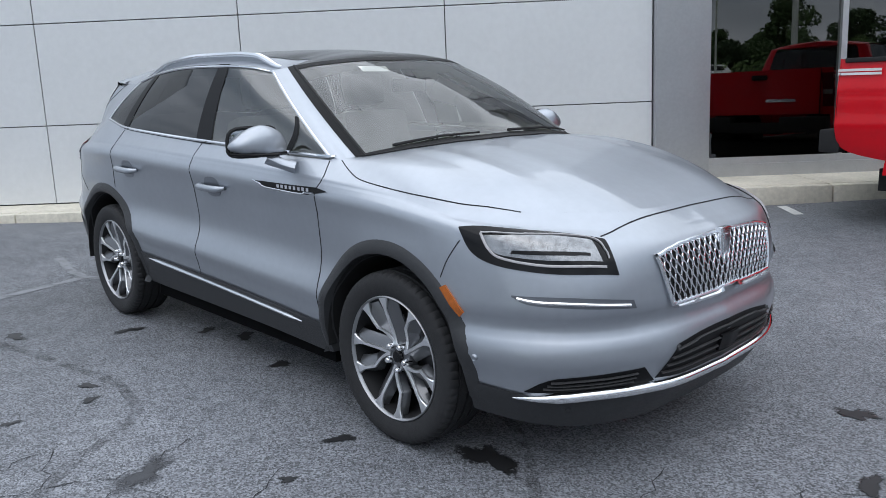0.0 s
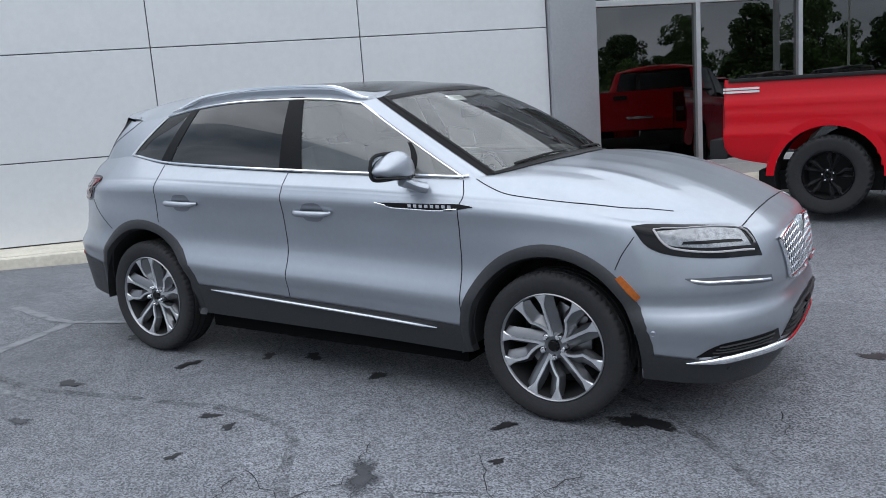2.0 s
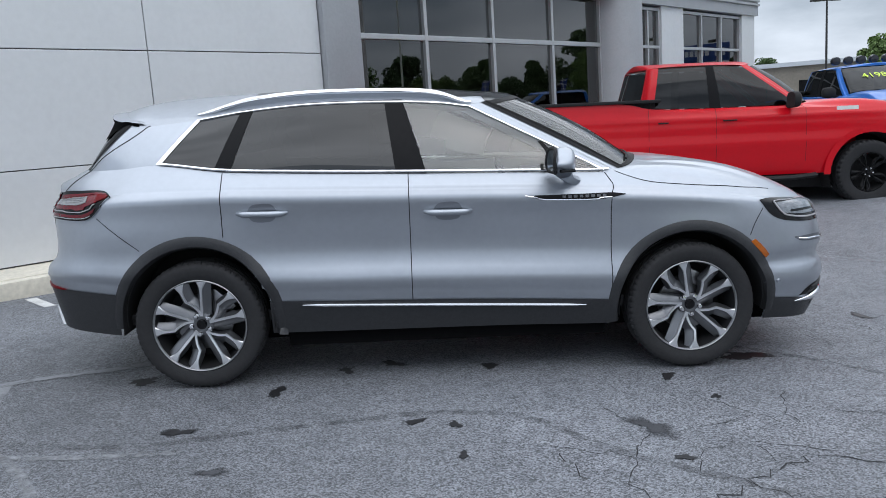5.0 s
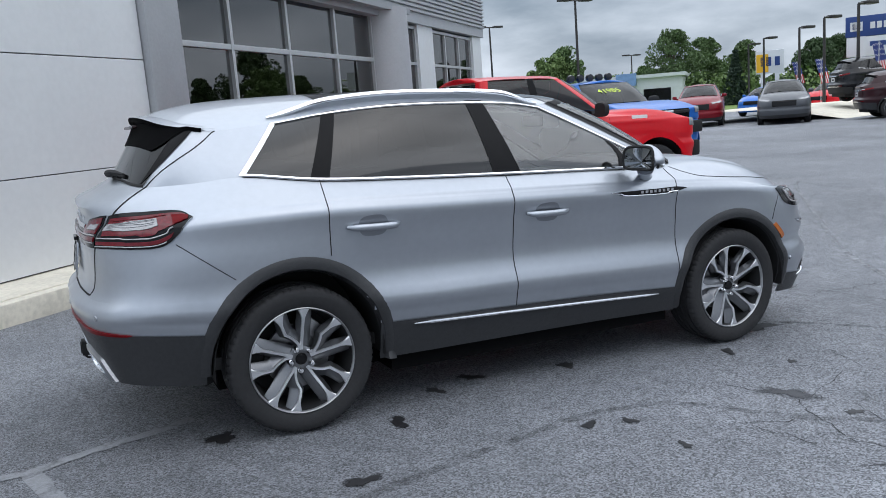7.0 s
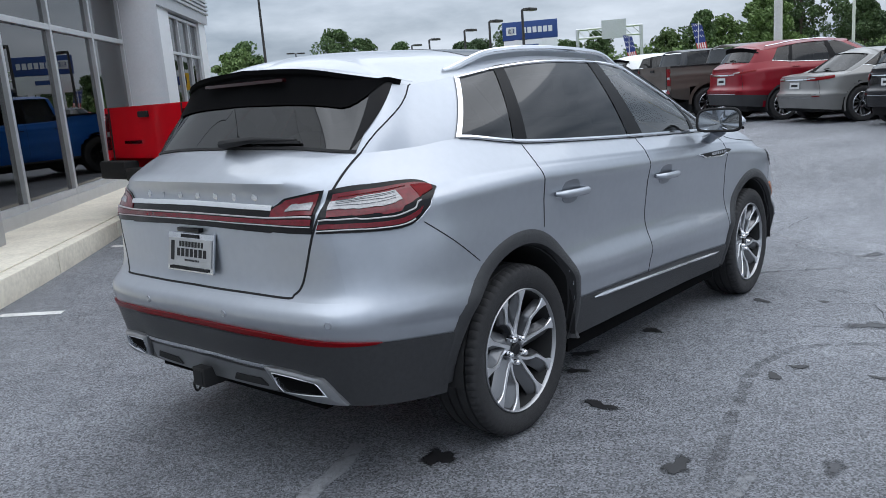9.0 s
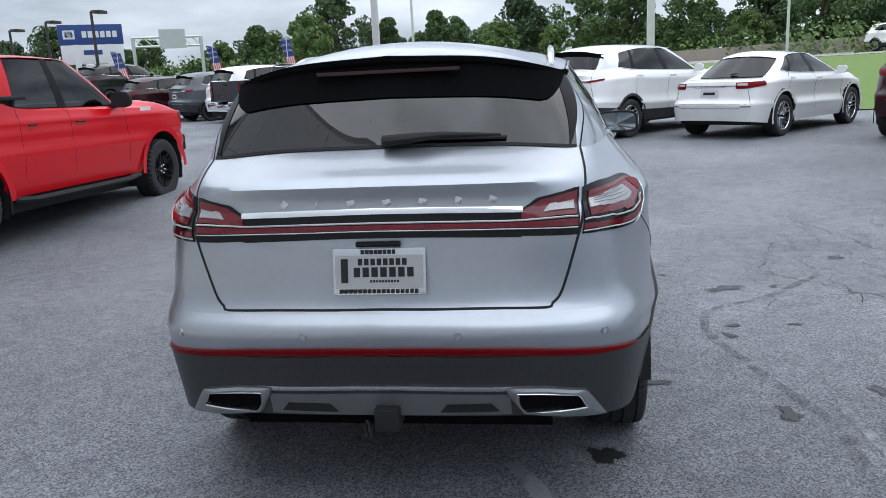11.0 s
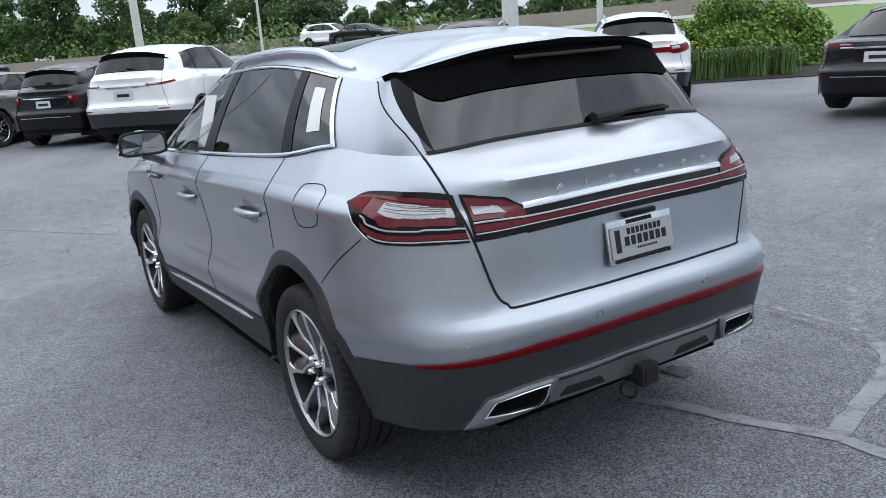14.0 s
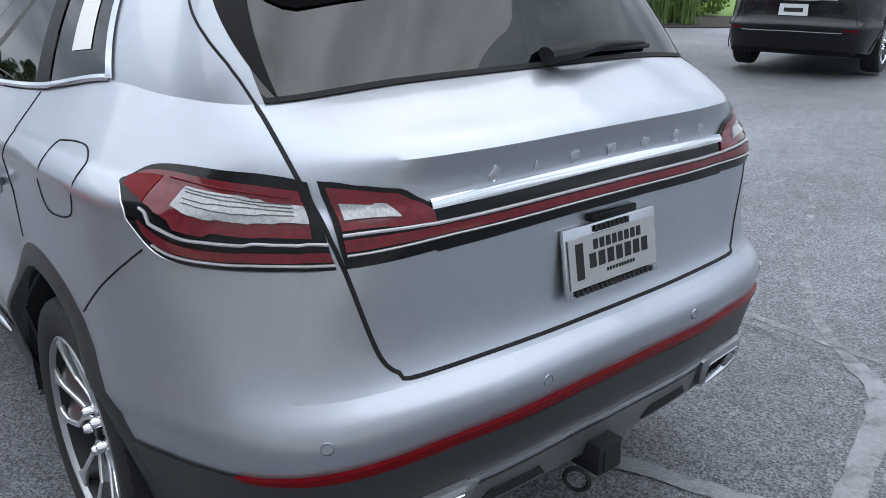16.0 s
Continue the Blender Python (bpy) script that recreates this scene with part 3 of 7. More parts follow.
def build_wheel(name, parent, m, r=0.37, width=0.245, rim=0.262, spokes=10, mats=None, tyre_blocks=64, twist=0.20, lugs=5, light=False):
    """One wheel whose outer face looks along +y of m: pairs of arms, one straight and one bent."""
    face_mat, dark = mats or (MACHINED, DARK_ALLOY)
    h = width / 2
    hub = new(name)
    hub.parent = parent
    hub.matrix_local = m
    part("tyre", tyre_bm(r, width, rim, tyre_blocks), RUBBER, hub)
    bm = bmesh.new()
    lathe(bm, [(rim + 0.005, h * 0.80), (rim + 0.006, h * 0.9), (rim + 0.002, h * 0.93), (rim - 0.002, h * 0.90), (rim - 0.005, h * 0.80)], 72)
    part("rim", bm, face_mat if light else RIM_LIP, hub)
    bm = bmesh.new()
    lathe(bm, [(rim - 0.005, h * 0.80), (rim - 0.022, h * 0.1), (rim - 0.03, -h * 0.8), (0.03, -h * 0.8)], 48)
    part("barrel", bm, WHEEL_WELL, hub)
    if not light:
        bm = bmesh.new()
        lathe(bm, [(0.06, -0.005), (0.165, -0.005), (0.165, -0.03), (0.06, -0.03)], 48, close=True)
        part("brake_disc", bm, DISC_STEEL, hub)
        part("brake_caliper", box_bm(-0.195, -0.06, -0.085, -0.115, 0.012, 0.085, bevel=0.014), DISC_STEEL, hub)

    def face(q):
        return h * 0.60 + h * 0.26 * smooth_step(0.05, rim, q)

    full = rim - 0.004
    straight = [(0.048 + (full - 0.048) * i / 12, 0.05 * i / 12) for i in range(13)]
    pitch = 2 * math.pi / spokes if spokes >= 8 else 0.38
    bent = []
    for i in range(15):
        t = i / 14
        q = 0.048 + (full - 0.048) * t
        bent.append((q, 0.10 + (pitch - 0.02) * min(1.0, t / 0.571) ** 0.8 - 0.07 * max(0.0, (t - 0.571) / 0.429)))
    if spokes >= 8:
        straight = [(q, 0.02) for q, _ in bent]
        bent = []
        for i in range(29):
            t = i / 28
            bent.append((0.048 + (full - 0.048) * t, 0.06 + 0.55 * min(1.0, t / 0.5) ** 0.85 - 0.09 * max(0.0, (t - 0.5) / 0.5)))
    meshes = []
    for path, lean in ((straight, 0.021), (bent, 0.019)):
        if spokes >= 8:
            meshes.append((mesh_of("spoke", ridge_bm(path, face), [face_mat], False), mesh_of("spoke_flank", blade_bm(path, face, lean), [dark], True)))
            continue
        meshes.append((mesh_of("spoke", spoke_bm(path, 0.0105, 0.046, face, 0, 0), [face_mat], False),
                       mesh_of("spoke_flank", spoke_bm(path, 0.013, 0.042, face, 0.030, 0.038), [dark], False)))
    for i in range(spokes if spokes >= 8 else 2 * spokes):
        pairs = (spokes if spokes >= 8 else 2 * spokes) // 2
        a = 2 * math.pi * (i // 2) / pairs
        for nm, data in zip(("spoke", "spoke_flank"), meshes[i % 2]):
            s = new(nm, data)
            s.parent = hub
            s.matrix_local = Matrix.Rotation(a, 4, "Y")
    bm = bmesh.new()
    lathe(bm, [(0.0, h * 0.66), (0.024, h * 0.66), (0.028, h * 0.62), (0.032, h * 0.5)], 24)
    part("centre_cap", bm, GLOSS_BLACK, hub)
    bm = bmesh.new()
    lathe(bm, [(0.03, h * 0.55), (0.045, h * 0.575), (0.066, h * 0.50), (0.075, h * 0.2)], 32)
    part("hub_ring", bm, dark, hub)
    for i in range(lugs):
        a = 2 * math.pi * (i + 0.45) / lugs
        bm = bmesh.new()
        lathe(bm, [(0.0, h * 0.80), (0.009, h * 0.79), (0.0145, h * 0.72), (0.0155, h * 0.4)], 12)
        lug = part("lug_nut", bm, CHROME, hub)
        lug.location = Matrix.Rotation(a, 3, "Y") @ Vector((0.056, 0, 0))
    return hub


WHEEL_WELL = material("wheel_inner_black", (0.012, 0.012, 0.013), 0.6)
DISC_STEEL = material("brake_steel", (0.30, 0.30, 0.31), 0.35, 0.9)


# ---- body ----
car = thing("suv", NOSE_DOWN, "silver metallic mid-size SUV parked on dark asphalt", "car")
WHEELS = ((1.424, 0.372), (-1.424, 0.372))
on = Skin(NAUT, car)


def not_arch(p):
    return not any(math.hypot(p.x - x, (p.z - z) / 1.04) < 0.455 and abs(p.y) > 0.6 for x, z in WHEELS)


def hood_line(c):
    return 5.08 if c < 2.1 else 5.12


KS = [i / 8 for i in range(41)] + [5 + i / 12 for i in range(1, 13)]
in_hood = lambda c, k: k > hood_line(c) and c < 4.5
in_gate = lambda c, k: c > 12 and k > 2.6
in_door = lambda c, k: 5 < c < 9 and k > 1
CN = 18
skin(NAUT, (span(0, 14, 14 * CN), KS), SILVER, "body", car, keep=lambda c, k, p: not_arch(p) and not in_hood(c, k) and not in_gate(c, k) and not in_door(c, k))
skin(NAUT, (span(0, 4.5, 63), [k for k in KS if k >= 5]), SILVER, "hood", car, keep=lambda c, k, p: in_hood(c, k))
skin(NAUT, (span(12, 14, 28), [k for k in KS if k >= 2.5]), SILVER, "tailgate", car, keep=lambda c, k, p: in_gate(c, k))
doors = {}
for s in (-1, 1):
    doors["front", s] = skin(NAUT, (span(5, 7, 28), [k for k in KS if k >= 1]), SILVER, "front_door", car, sides=(s,))
    doors["rear", s] = skin(NAUT, (span(7, 9, 28), [k for k in KS if k >= 1]), SILVER, "rear_door", car, sides=(s,), keep=lambda c, k, p: not_arch(p))
TOPK = [6 + i / 12 for i in range(12)] + [6.999]
ROOFK = [7 + i / 12 for i in range(12)] + [7.999]
skin(NAUT, (span(3, 14, 11 * 10), ROOFK), SILVER, "roof", car, keep=lambda c, k, p: not (c < 9 and k > 7.25))
for name, a, b, mat, label in (("front_pillar", 3, 5, SILVER, ""), ("rear_pillar", 10, 11.5, SILVER, "")):
    for s in (-1, 1):
        skin(NAUT, (span(a, b, 24), TOPK), mat, name, car, label, sides=(s,))
# glass roof over the front seats, gloss black
skin(NAUT, (span(0, 9.02, 80), [7 + i / 12 for i in range(12)] + [7.999]), GLOSS_BLACK, "glass_roof", car, "gloss black panoramic glass roof", keep=lambda c, k, p: c < 3 or k > 7.22, out=0.002)

for s in (-1, 1):
    # windscreen half is one pane: both halves share a middle edge
    glass_grid(NAUT, "front_door_glass", span(4.98, 6.82, 24), TOPK, CLEAR, doors["front", s], s, 0.001, "clear door glass")
    glass_grid(NAUT, "rear_door_glass", span(7.12, 8.9, 24), TOPK, TINT, doors["rear", s], s, 0.001, "dark privacy glass")
    glass_grid(NAUT, "quarter_glass", span(9.12, 9.97, 14), TOPK, TINT, car, s, 0.001, "dark privacy glass")
    bm = bmesh.new()
    sheet(bm, [[surface(NAUT, 5.66 - 0.60 * t + w, 6 + 0.44 * t, s, 0.004) for t in span(0, 1, 8)] for w in (-0.045, 0, 0.045)])
    part("window_bar", bm, PILLAR_BLACK, car)
    for a, b, nm in ((6.82, 7.12, "centre_pillar"), (8.9, 9.12, "window_divider")):
        bm = bmesh.new()
        sheet(bm, [[surface(NAUT, c, k, s, 0.004) for k in TOPK] for c in span(a, b, 6)])
        part(nm, bm, PILLAR_BLACK, car)
    # bright window surround
    belt = [(c, 6.03) for c in span(4.75, 10, 60)]
    top = [(c, 6.97) for c in span(5.0, 10, 60)]
    edge_bar(NAUT, "belt_moulding", belt, 0.0085, CHROME, car, s, "bright window surround", 0.004)
    edge_bar(NAUT, "window_surround", [(4.95, 6.02 + 0.95 * i / 20) for i in range(21)] + top[1:], 0.0075, CHROME, car, s, "bright window surround", 0.004)
    rear_up = [[surface(NAUT, c, k, s, 0.005) for k in span(6.02, 6.99, 14)] for c in span(9.97, 10.07, 4)]
    bm = bmesh.new()
    sheet(bm, rear_up)
    part("window_surround", bm, CHROME, car, "bright window surround")
    # black panel beside the rear window
    bm = bmesh.new()
    sheet(bm, [[surface(NAUT, 12.12 - (12.12 - 11.62) * (1 - f) * t, 6 + min(t, 0.999), s, 0.004) for t in span(0, 1, 14)] for f in span(0, 1, 8)])
    part("rear_window_side_panel", bm, PILLAR_BLACK, car)
    bm = bmesh.new()
    sheet(bm, [[surface(NAUT, c, k, s, 0.0) for k in TOPK] for c in span(11.5, 12.12, 8)])
    part("rear_pillar", bm, SILVER, car)


def full_pane(name, c0, c1, mat, out, label, ks=TOPK, dark=False):
    """A pane across the car's middle."""
    bm = bmesh.new()
    cs = span(c0, c1, 24)
    if c0 == 0:
        pts = [[surface(NAUT, c, k, -1, out) for k in ks] for c in reversed(cs)] + [[surface(NAUT, c, k, 1, out) for k in ks] for c in cs[1:]]
    else:
        pts = [[surface(NAUT, c, k, -1, out) for k in ks] for c in cs] + [[surface(NAUT, c, k, 1, out) for k in ks] for c in reversed(cs[:-1])]
    sheet(bm, pts)
    ob = part(name, bm, mat, car, label)
    ob.visible_shadow = False
    return ob


full_pane("windscreen", 0, 3.02, CLEAR, 0.001, "clear raked windscreen")
full_pane("rear_window", 12.0, 14, REAR_TINT, 0.002, "dark tinted rear window")
for s in (-1, 1):
    bm = bmesh.new()
    sheet(bm, [[surface(NAUT, c, k, s, 0.003) for k in TOPK] for c in span(2.95, 3.55, 6)])
    part("windscreen_border", bm, PILLAR_BLACK, car, "black glass border")
for k0, k1 in ((6.0, 6.025), (6.95, 6.999)):
    full_pane("windscreen_border", 0, 3.02, MATT_BLACK, 0.003, "black glass border", [k0, (k0 + k1) / 2, k1]).visible_shadow = True
full_pane("rear_window_border", 12.0, 14, MATT_BLACK, 0.004, "black glass border", [6.0, 6.02, 6.035]).visible_shadow = True
for s in (-1, 1):
    edge_bar(NAUT, "windscreen_seal", [(3.0, k) for k in span(6, 6.999, 16)], 0.009, MATT_BLACK, car, s, "", 0.001)

# spoiler over the rear window
bm = bmesh.new()
rows_t, rows_b = [], []
for s, cs in ((-1, span(11.35, 14, 26)), (1, list(reversed(span(11.35, 13.9, 25))))):
    for c in cs:
        p = surface(NAUT, c, 6.999, s)
        reach = 0.055 * smooth_step(11.35, 12.6, c)
        a = p + Vector((0.10, 0, 0.006))
        b = p + Vector((0.0, 0, 0.016))
        d = p + Vector((-reach, 0, 0.010))
        e = p + Vector((-reach + 0.004, 0, -0.008))
        f = p + Vector((-0.035 * smooth_step(11.35, 12.6, c), 0, -0.060))
        rows_t.append([a, b, d])
        # the black runs on down the glass, painting in the underside's dark reflection
        dip = 0.03 + 0.97 * smooth_step(11.75, 12.5, c)
        g = surface(NAUT, c, 7 - 0.45 * dip, s, 0.008)
        rows_b.append([d, e, surface(NAUT, c, 7 - 0.10 * dip, s, 0.022), surface(NAUT, c, 7 - 0.22 * dip, s, 0.014), surface(NAUT, c, 7 - 0.34 * dip, s, 0.010), g])
sheet(bm, rows_t)
spoiler = part("spoiler", bm, SILVER, car, "silver roof spoiler over the rear window")
bm = bmesh.new()
sheet(bm, rows_b)
part("spoiler_underside", bm, DEEP_BLACK, spoiler, "matt black underside, its reflection painted on down the upper glass")
bm = bmesh.new()
box(bm, -2.045, -0.26, 1.548, -2.02, 0.26, 1.562, bevel=0.004)
part("brake_light", bm, material("dark_red_lens", (0.020, 0.002, 0.003), 0.25), spoiler, "unlit dark red brake light bar")

# roof rails
for s in (-1, 1):
    pts = []
    for i in range(41):
        t = i / 40
        x = 0.19 - 1.62 * t
        base = on.tree.ray_cast(Vector((x, s * 0.585, 2.2)), Vector((0, 0, -1)))[0]
        lift = 0.034 * smooth_step(0, 0.16, t) * smooth_step(0, 0.22, 1 - t)
        pts.append(Vector((x, s * 0.585, base.z + 0.004 + lift)))
    part("roof_rail", tube(bmesh.new(), pts, [0.016 * (0.5 + 0.5 * smooth_step(0, 0.06, min(i / 40, 1 - i / 40))) for i in range(41)], 8), CHROME, car, "bright metal roof rail")
    bm = bmesh.new()
    sheet(bm, [[p + Vector((0, 0, -0.008)) for p in pts], [Vector((p.x, p.y - s * 0.004, on.tree.ray_cast(Vector((p.x, p.y, 2.2)), Vector((0, 0, -1)))[0].z)) for p in pts]])
    part("roof_rail_foot", bm, SILVER, car)

# shut lines
GAP = material("shut_gap", (0.01, 0.01, 0.011), 0.9)


def gap(line, s, w=0.005, n=48, smooth=True):
    on.ribbon("shut_line", line, w, GAP, s, 0.0012, 0.004, n, smooth)


def ck_line(cks):
    return [surface(NAUT, c, k, 1) for c, k in cks]


for s in (-1, 1):
    for c in (5, 7):
        gap(ck_line([(c, k) for k in span(1.0, 5.95, 12)]), s)
    gap(ck_line([(9, k) for k in span(3.2, 5.95, 8)]), s)
    gap(ck_line([(4.6, 5.98), (4.5, 5.6), (4.4, 5.3), (4.15, 5.16), (3.5, 5.12), (2.9, 5.11), (2.5, 5.10), (2.2, 5.08)]), s)
    gap([(-1.96, 0.885, 1.005), (-1.85, 0.93, 0.92), (-1.72, 0.955, 0.82)], s, 0.004, 20)
    gap([(-2.053, 0.674, 1.262), (-2.206, 0.677, 1.14), (-2.287, 0.654, 1.005), (-2.31, 0.60, 0.82), (-2.33, 0.565, 0.775), (-2.342, 0.53, 0.762), (-2.372, 0.25, 0.768), (-2.381, 0.0, 0.772)], s, 0.009, 80)
    gap([(-1.70, 0.64, 1.53), (-1.80, 0.655, 1.43), (-2.053, 0.674, 1.262)], s, 0.006, 20)
    gap([(1.83, 0.93, 0.93), (1.78, 0.945, 0.85), (1.75, 0.955, 0.78)], s, 0.004, 12)
gap([(2.221, -0.6, 0.945), (2.235, -0.437, 0.975), (2.24, -0.2, 0.99), (2.24, 0, 0.995), (2.24, 0.2, 0.99), (2.235, 0.437, 0.975), (2.221, 0.6, 0.945)], 1, 0.006, 60)
# fuel door
# fuel flap joint
gap([(-1.56, 0.9, 1.16), (-1.64, 0.89, 1.168), (-1.70, 0.89, 1.165), (-1.735, 0.9, 1.13), (-1.735, 0.92, 1.06), (-1.71, 0.94, 1.03), (-1.63, 0.945, 1.015), (-1.57, 0.945, 1.02), (-1.545, 0.93, 1.06), (-1.54, 0.9, 1.13), (-1.56, 0.9, 1.16)], 1, 0.004, 60)

# lower cladding, arches and sills
LOWK = [i / 6 for i in range(7)]
skin(NAUT, (span(0, 14, 14 * 10), LOWK), PLASTIC, "lower_cladding", car, "charcoal plastic sill and bumper cladding", keep=lambda c, k, p: not_arch(p), out=0.006)
for x, z in WHEELS:
    for s in (-1, 1):
        rows, norms = [[] for _ in range(6)], [[] for _ in range(6)]
        for i in range(49):
            a = radians(-6 + 196 * i / 48) if x > 0 else radians(-8 + 189 * i / 48)
            for j in range(6):
                r = 0.425 + 0.062 * j / 4
                px, pz = x + r * math.cos(a), z + r * math.sin(a) * (1.02 if x > 0 else 1.05)
                hitp = on.tree.ray_cast(Vector((px, s * 2, pz)), Vector((0, -s, 0)))
                q = hitp[0] if hitp[0] else Vector((px, s * 0.93, pz))
                if j < 5:
                    p = Vector((px, q.y + s * (0.012 - 0.003 * abs(j - 2)), pz))
                if j == 0:
                    p = Vector((px, q.y - s * 0.03, pz))
                if j == 5:
                    p = Vector((px, q.y - s * 0.004, pz))
                rows[j].append(p)
        bm = bmesh.new()
        sheet(bm, rows)
        part("arch_trim", bm, PLASTIC, car, "charcoal plastic wheel arch trim")
        # liner
        bm = bmesh.new()
        sheet(bm, [[Vector((x + 0.429 * math.cos(radians(a)), s * y, z + 0.429 * (1.02 if x > 0 else 1.05) * math.sin(radians(a)))) for a in range(-5, 186, 10)] for y in (0.945, 0.8, 0.62, 0.5)])
        part("arch_liner", bm, MATT_BLACK, car)
        bm = bmesh.new()
        sheet(bm, [[Vector((x + q * math.cos(radians(a)), s * 0.55, z + q * 1.04 * math.sin(radians(a)))) for a in range(-20, 201, 10)] for q in (0.02, 0.45)])
        part("arch_inner", bm, MATT_BLACK, car)
for s in (-1, 1):
    sill = resample([(-0.83, 0.94, 0.478), (0.0, 0.94, 0.444), (0.80, 0.94, 0.411)], 30)
    part("sill_moulding", tube(bmesh.new(), [on.snap((p.x, s * p.y, p.z), 0.014)[0] for p in sill], [0.010 * min(1.0, (i + 1) / 3, (31 - i) / 3) for i in range(31)], 8), CHROME, car, "bright sill moulding")
    part("air_deflector", box_bm(1.80, s * 0.66, 0.20, 1.812, s * 0.78, 0.29, bevel=0.003), MATT_BLACK, car)
# underbody
bm = bmesh.new()
box(bm, -1.80, -0.66, 0.215, 2.05, 0.66, 0.36)
box(bm, -2.22, -0.56, 0.30, -1.80, 0.56, 0.40)
box(bm, -0.93, -0.86, 0.215, 0.93, 0.86, 0.34)
part("underbody", bm, DEEP_BLACK, car)

for x, z in WHEELS:
    for s in (-1, 1):
        m = Matrix.Translation((x, s * 0.825, z)) @ Matrix.Rotation((-1.13 if x > 0 else -0.84) if s < 0 else 0.94, 4, "Y")
        if s < 0:
            m = m @ Matrix.Rotation(math.pi, 4, "Z")
        build_wheel("wheel", car, m)

# handles, badges, mirrors
for s in (-1, 1):
    for key, x0, x1, z in (("rear", -1.16, -0.885, 1.012), ("front", -0.115, 0.15, 0.984)):
        xm = (x0 + x1) / 2
        # no hollow is modelled: a darker silver plate paints the recess's shade
        on.patch("handle_recess", [(xm - 0.085, 0.95, z - 0.005), (xm - 0.05, 0.95, z - 0.05), (xm + 0.05, 0.95, z - 0.05), (xm + 0.085, 0.95, z - 0.005)],
                 [(xm - 0.085, 0.95, z + 0.005), (xm - 0.05, 0.95, z + 0.047), (xm + 0.05, 0.95, z + 0.05), (xm + 0.085, 0.95, z + 0.005)], material("shaded_silver_paint", (0.24, 0.255, 0.28), 0.3, 0.85), s, 0.002, 0.002, 16, 4, parent=doors[key, s])
        p0, _ = on.snap((x0, s * 0.95, z), 0.004)
        p1, _ = on.snap((x0 + 0.05, s * 0.95, z + 0.001), 0.034)
        p2, _ = on.snap((x1 - 0.05, s * 0.95, z), 0.034)
        p3, _ = on.snap((x1, s * 0.95, z - 0.002), 0.004)
        part("door_handle", tube(bmesh.new(), resample([p0, p1, p2, p3], 18), [0.011 + 0.007 * smooth_step(0, 0.2, min(i / 18, 1 - i / 18)) for i in range(19)], 10), SILVER, doors[key, s])
    b = on.patch("fender_badge", [(0.455, 0.95, 1.048), (0.56, 0.95, 1.026), (0.8, 0.95, 1.018), (0.95, 0.94, 1.022), (1.03, 0.94, 1.038)],
                 [(0.455, 0.95, 1.050), (0.56, 0.95, 1.050), (0.8, 0.95, 1.052), (0.95, 0.94, 1.052), (1.03, 0.94, 1.040)], PILLAR_BLACK, s, 0.006, 0.008, 24, 4, False, "black side badge with bright edge")
    on.ribbon("badge_edge", [(0.455, 0.95, 1.049), (0.57, 0.95, 1.028), (0.8, 0.95, 1.020), (0.95, 0.94, 1.024)], 0.007, CHROME, s, 0.009, 0.006, 30, False, parent=b, label="bright edge")
    for i in range(8):
        x = 0.675 + i * 0.033
        q, n = on.snap((x, s * 0.95, 1.038), 0.008)
        part("badge_bar", box_bm(-0.010, -0.002, -0.008, 0.010, 0.002, 0.008, m=Matrix.Translation(q)), CHROME, b)
    # door mirror
    bm = bmesh.new()
    bmesh.ops.create_uvsphere(bm, u_segments=28, v_segments=16, radius=1)
    for v in bm.verts:
        x, y, z = v.co
        k = math.hypot(y, z) * (abs(y) ** 4.5 + abs(z) ** 4.5 + 1e-9) ** (-1 / 4.5)
        x, y, z = max(x, -0.55), y * min(1.0, k), z * min(1.0, k)
        bow = (1 - x * x) ** -0.22 if abs(x) < 0.9 else 1.3
        y, z = max(-1, min(1, y * bow)), max(-1, min(1, z * bow))
        zz = z * (0.100 - 0.030 * max(0.0, y) ** 2 if z > 0 else 0.046)
        v.co = Vector((0.66 + 0.070 * x - 0.030 * abs(y), s * (1.026 + 0.146 * y), 1.222 + zz * (1 - 0.22 * max(y, 0)) + 0.006 * y))
    mirror = part("door_mirror", bm, SILVER, car, "silver door mirror")
    bm = bmesh.new()
    lathe(bm, [(0.0, 0.0), (0.98, 0.0), (1.0, -0.05)], 28)
    for v in bm.verts:
        x, y, z = v.co
        k = math.hypot(x, z) * (abs(x) ** 4.5 + abs(z) ** 4.5 + 1e-9) ** (-1 / 4.5)
        v.co = Vector((0.617 + 0.02 * y - 0.030 * abs(x), s * (1.026 + 0.126 * x * k), 1.224 + (0.084 if z > 0 else 0.042) * z * k))
    part("mirror_glass", bm, material("mirror", (0.32, 0.34, 0.36), 0.02, 1.0), mirror)
    part("mirror_band", tube(bmesh.new(), [(0.61, s * 0.895, 1.190), (0.68, s * 0.91, 1.190), (0.722, s * 1.0, 1.191), (0.708, s * 1.09, 1.193), (0.62, s * 1.158, 1.196)], 0.0095, 8), GLOSS_BLACK, mirror)
    square = lambda a: (abs(math.cos(a)) ** 4.5 + abs(math.sin(a)) ** 4.5) ** (-1 / 4.5)
    ring = [(0.617 - 0.030 * abs(math.cos(a)), s * (1.026 + 0.129 * math.cos(a) * square(a)), 1.224 + (0.087 if math.sin(a) > 0 else 0.044) * math.sin(a) * square(a)) for a in span(0, 2 * math.pi, 40)]
    part("mirror_bezel", tube(bmesh.new(), ring, 0.009, 6, caps=False), MATT_BLACK, mirror)
    part("mirror_arm", tube(bmesh.new(), resample([(0.665, s * 1.0, 1.175), (0.70, s * 0.95, 1.145), (0.74, s * 0.90, 1.125)], 8), [0.05, 0.048, 0.045, 0.042, 0.04, 0.04, 0.041, 0.043, 0.046], 12, flat=0.65), SILVER, mirror)


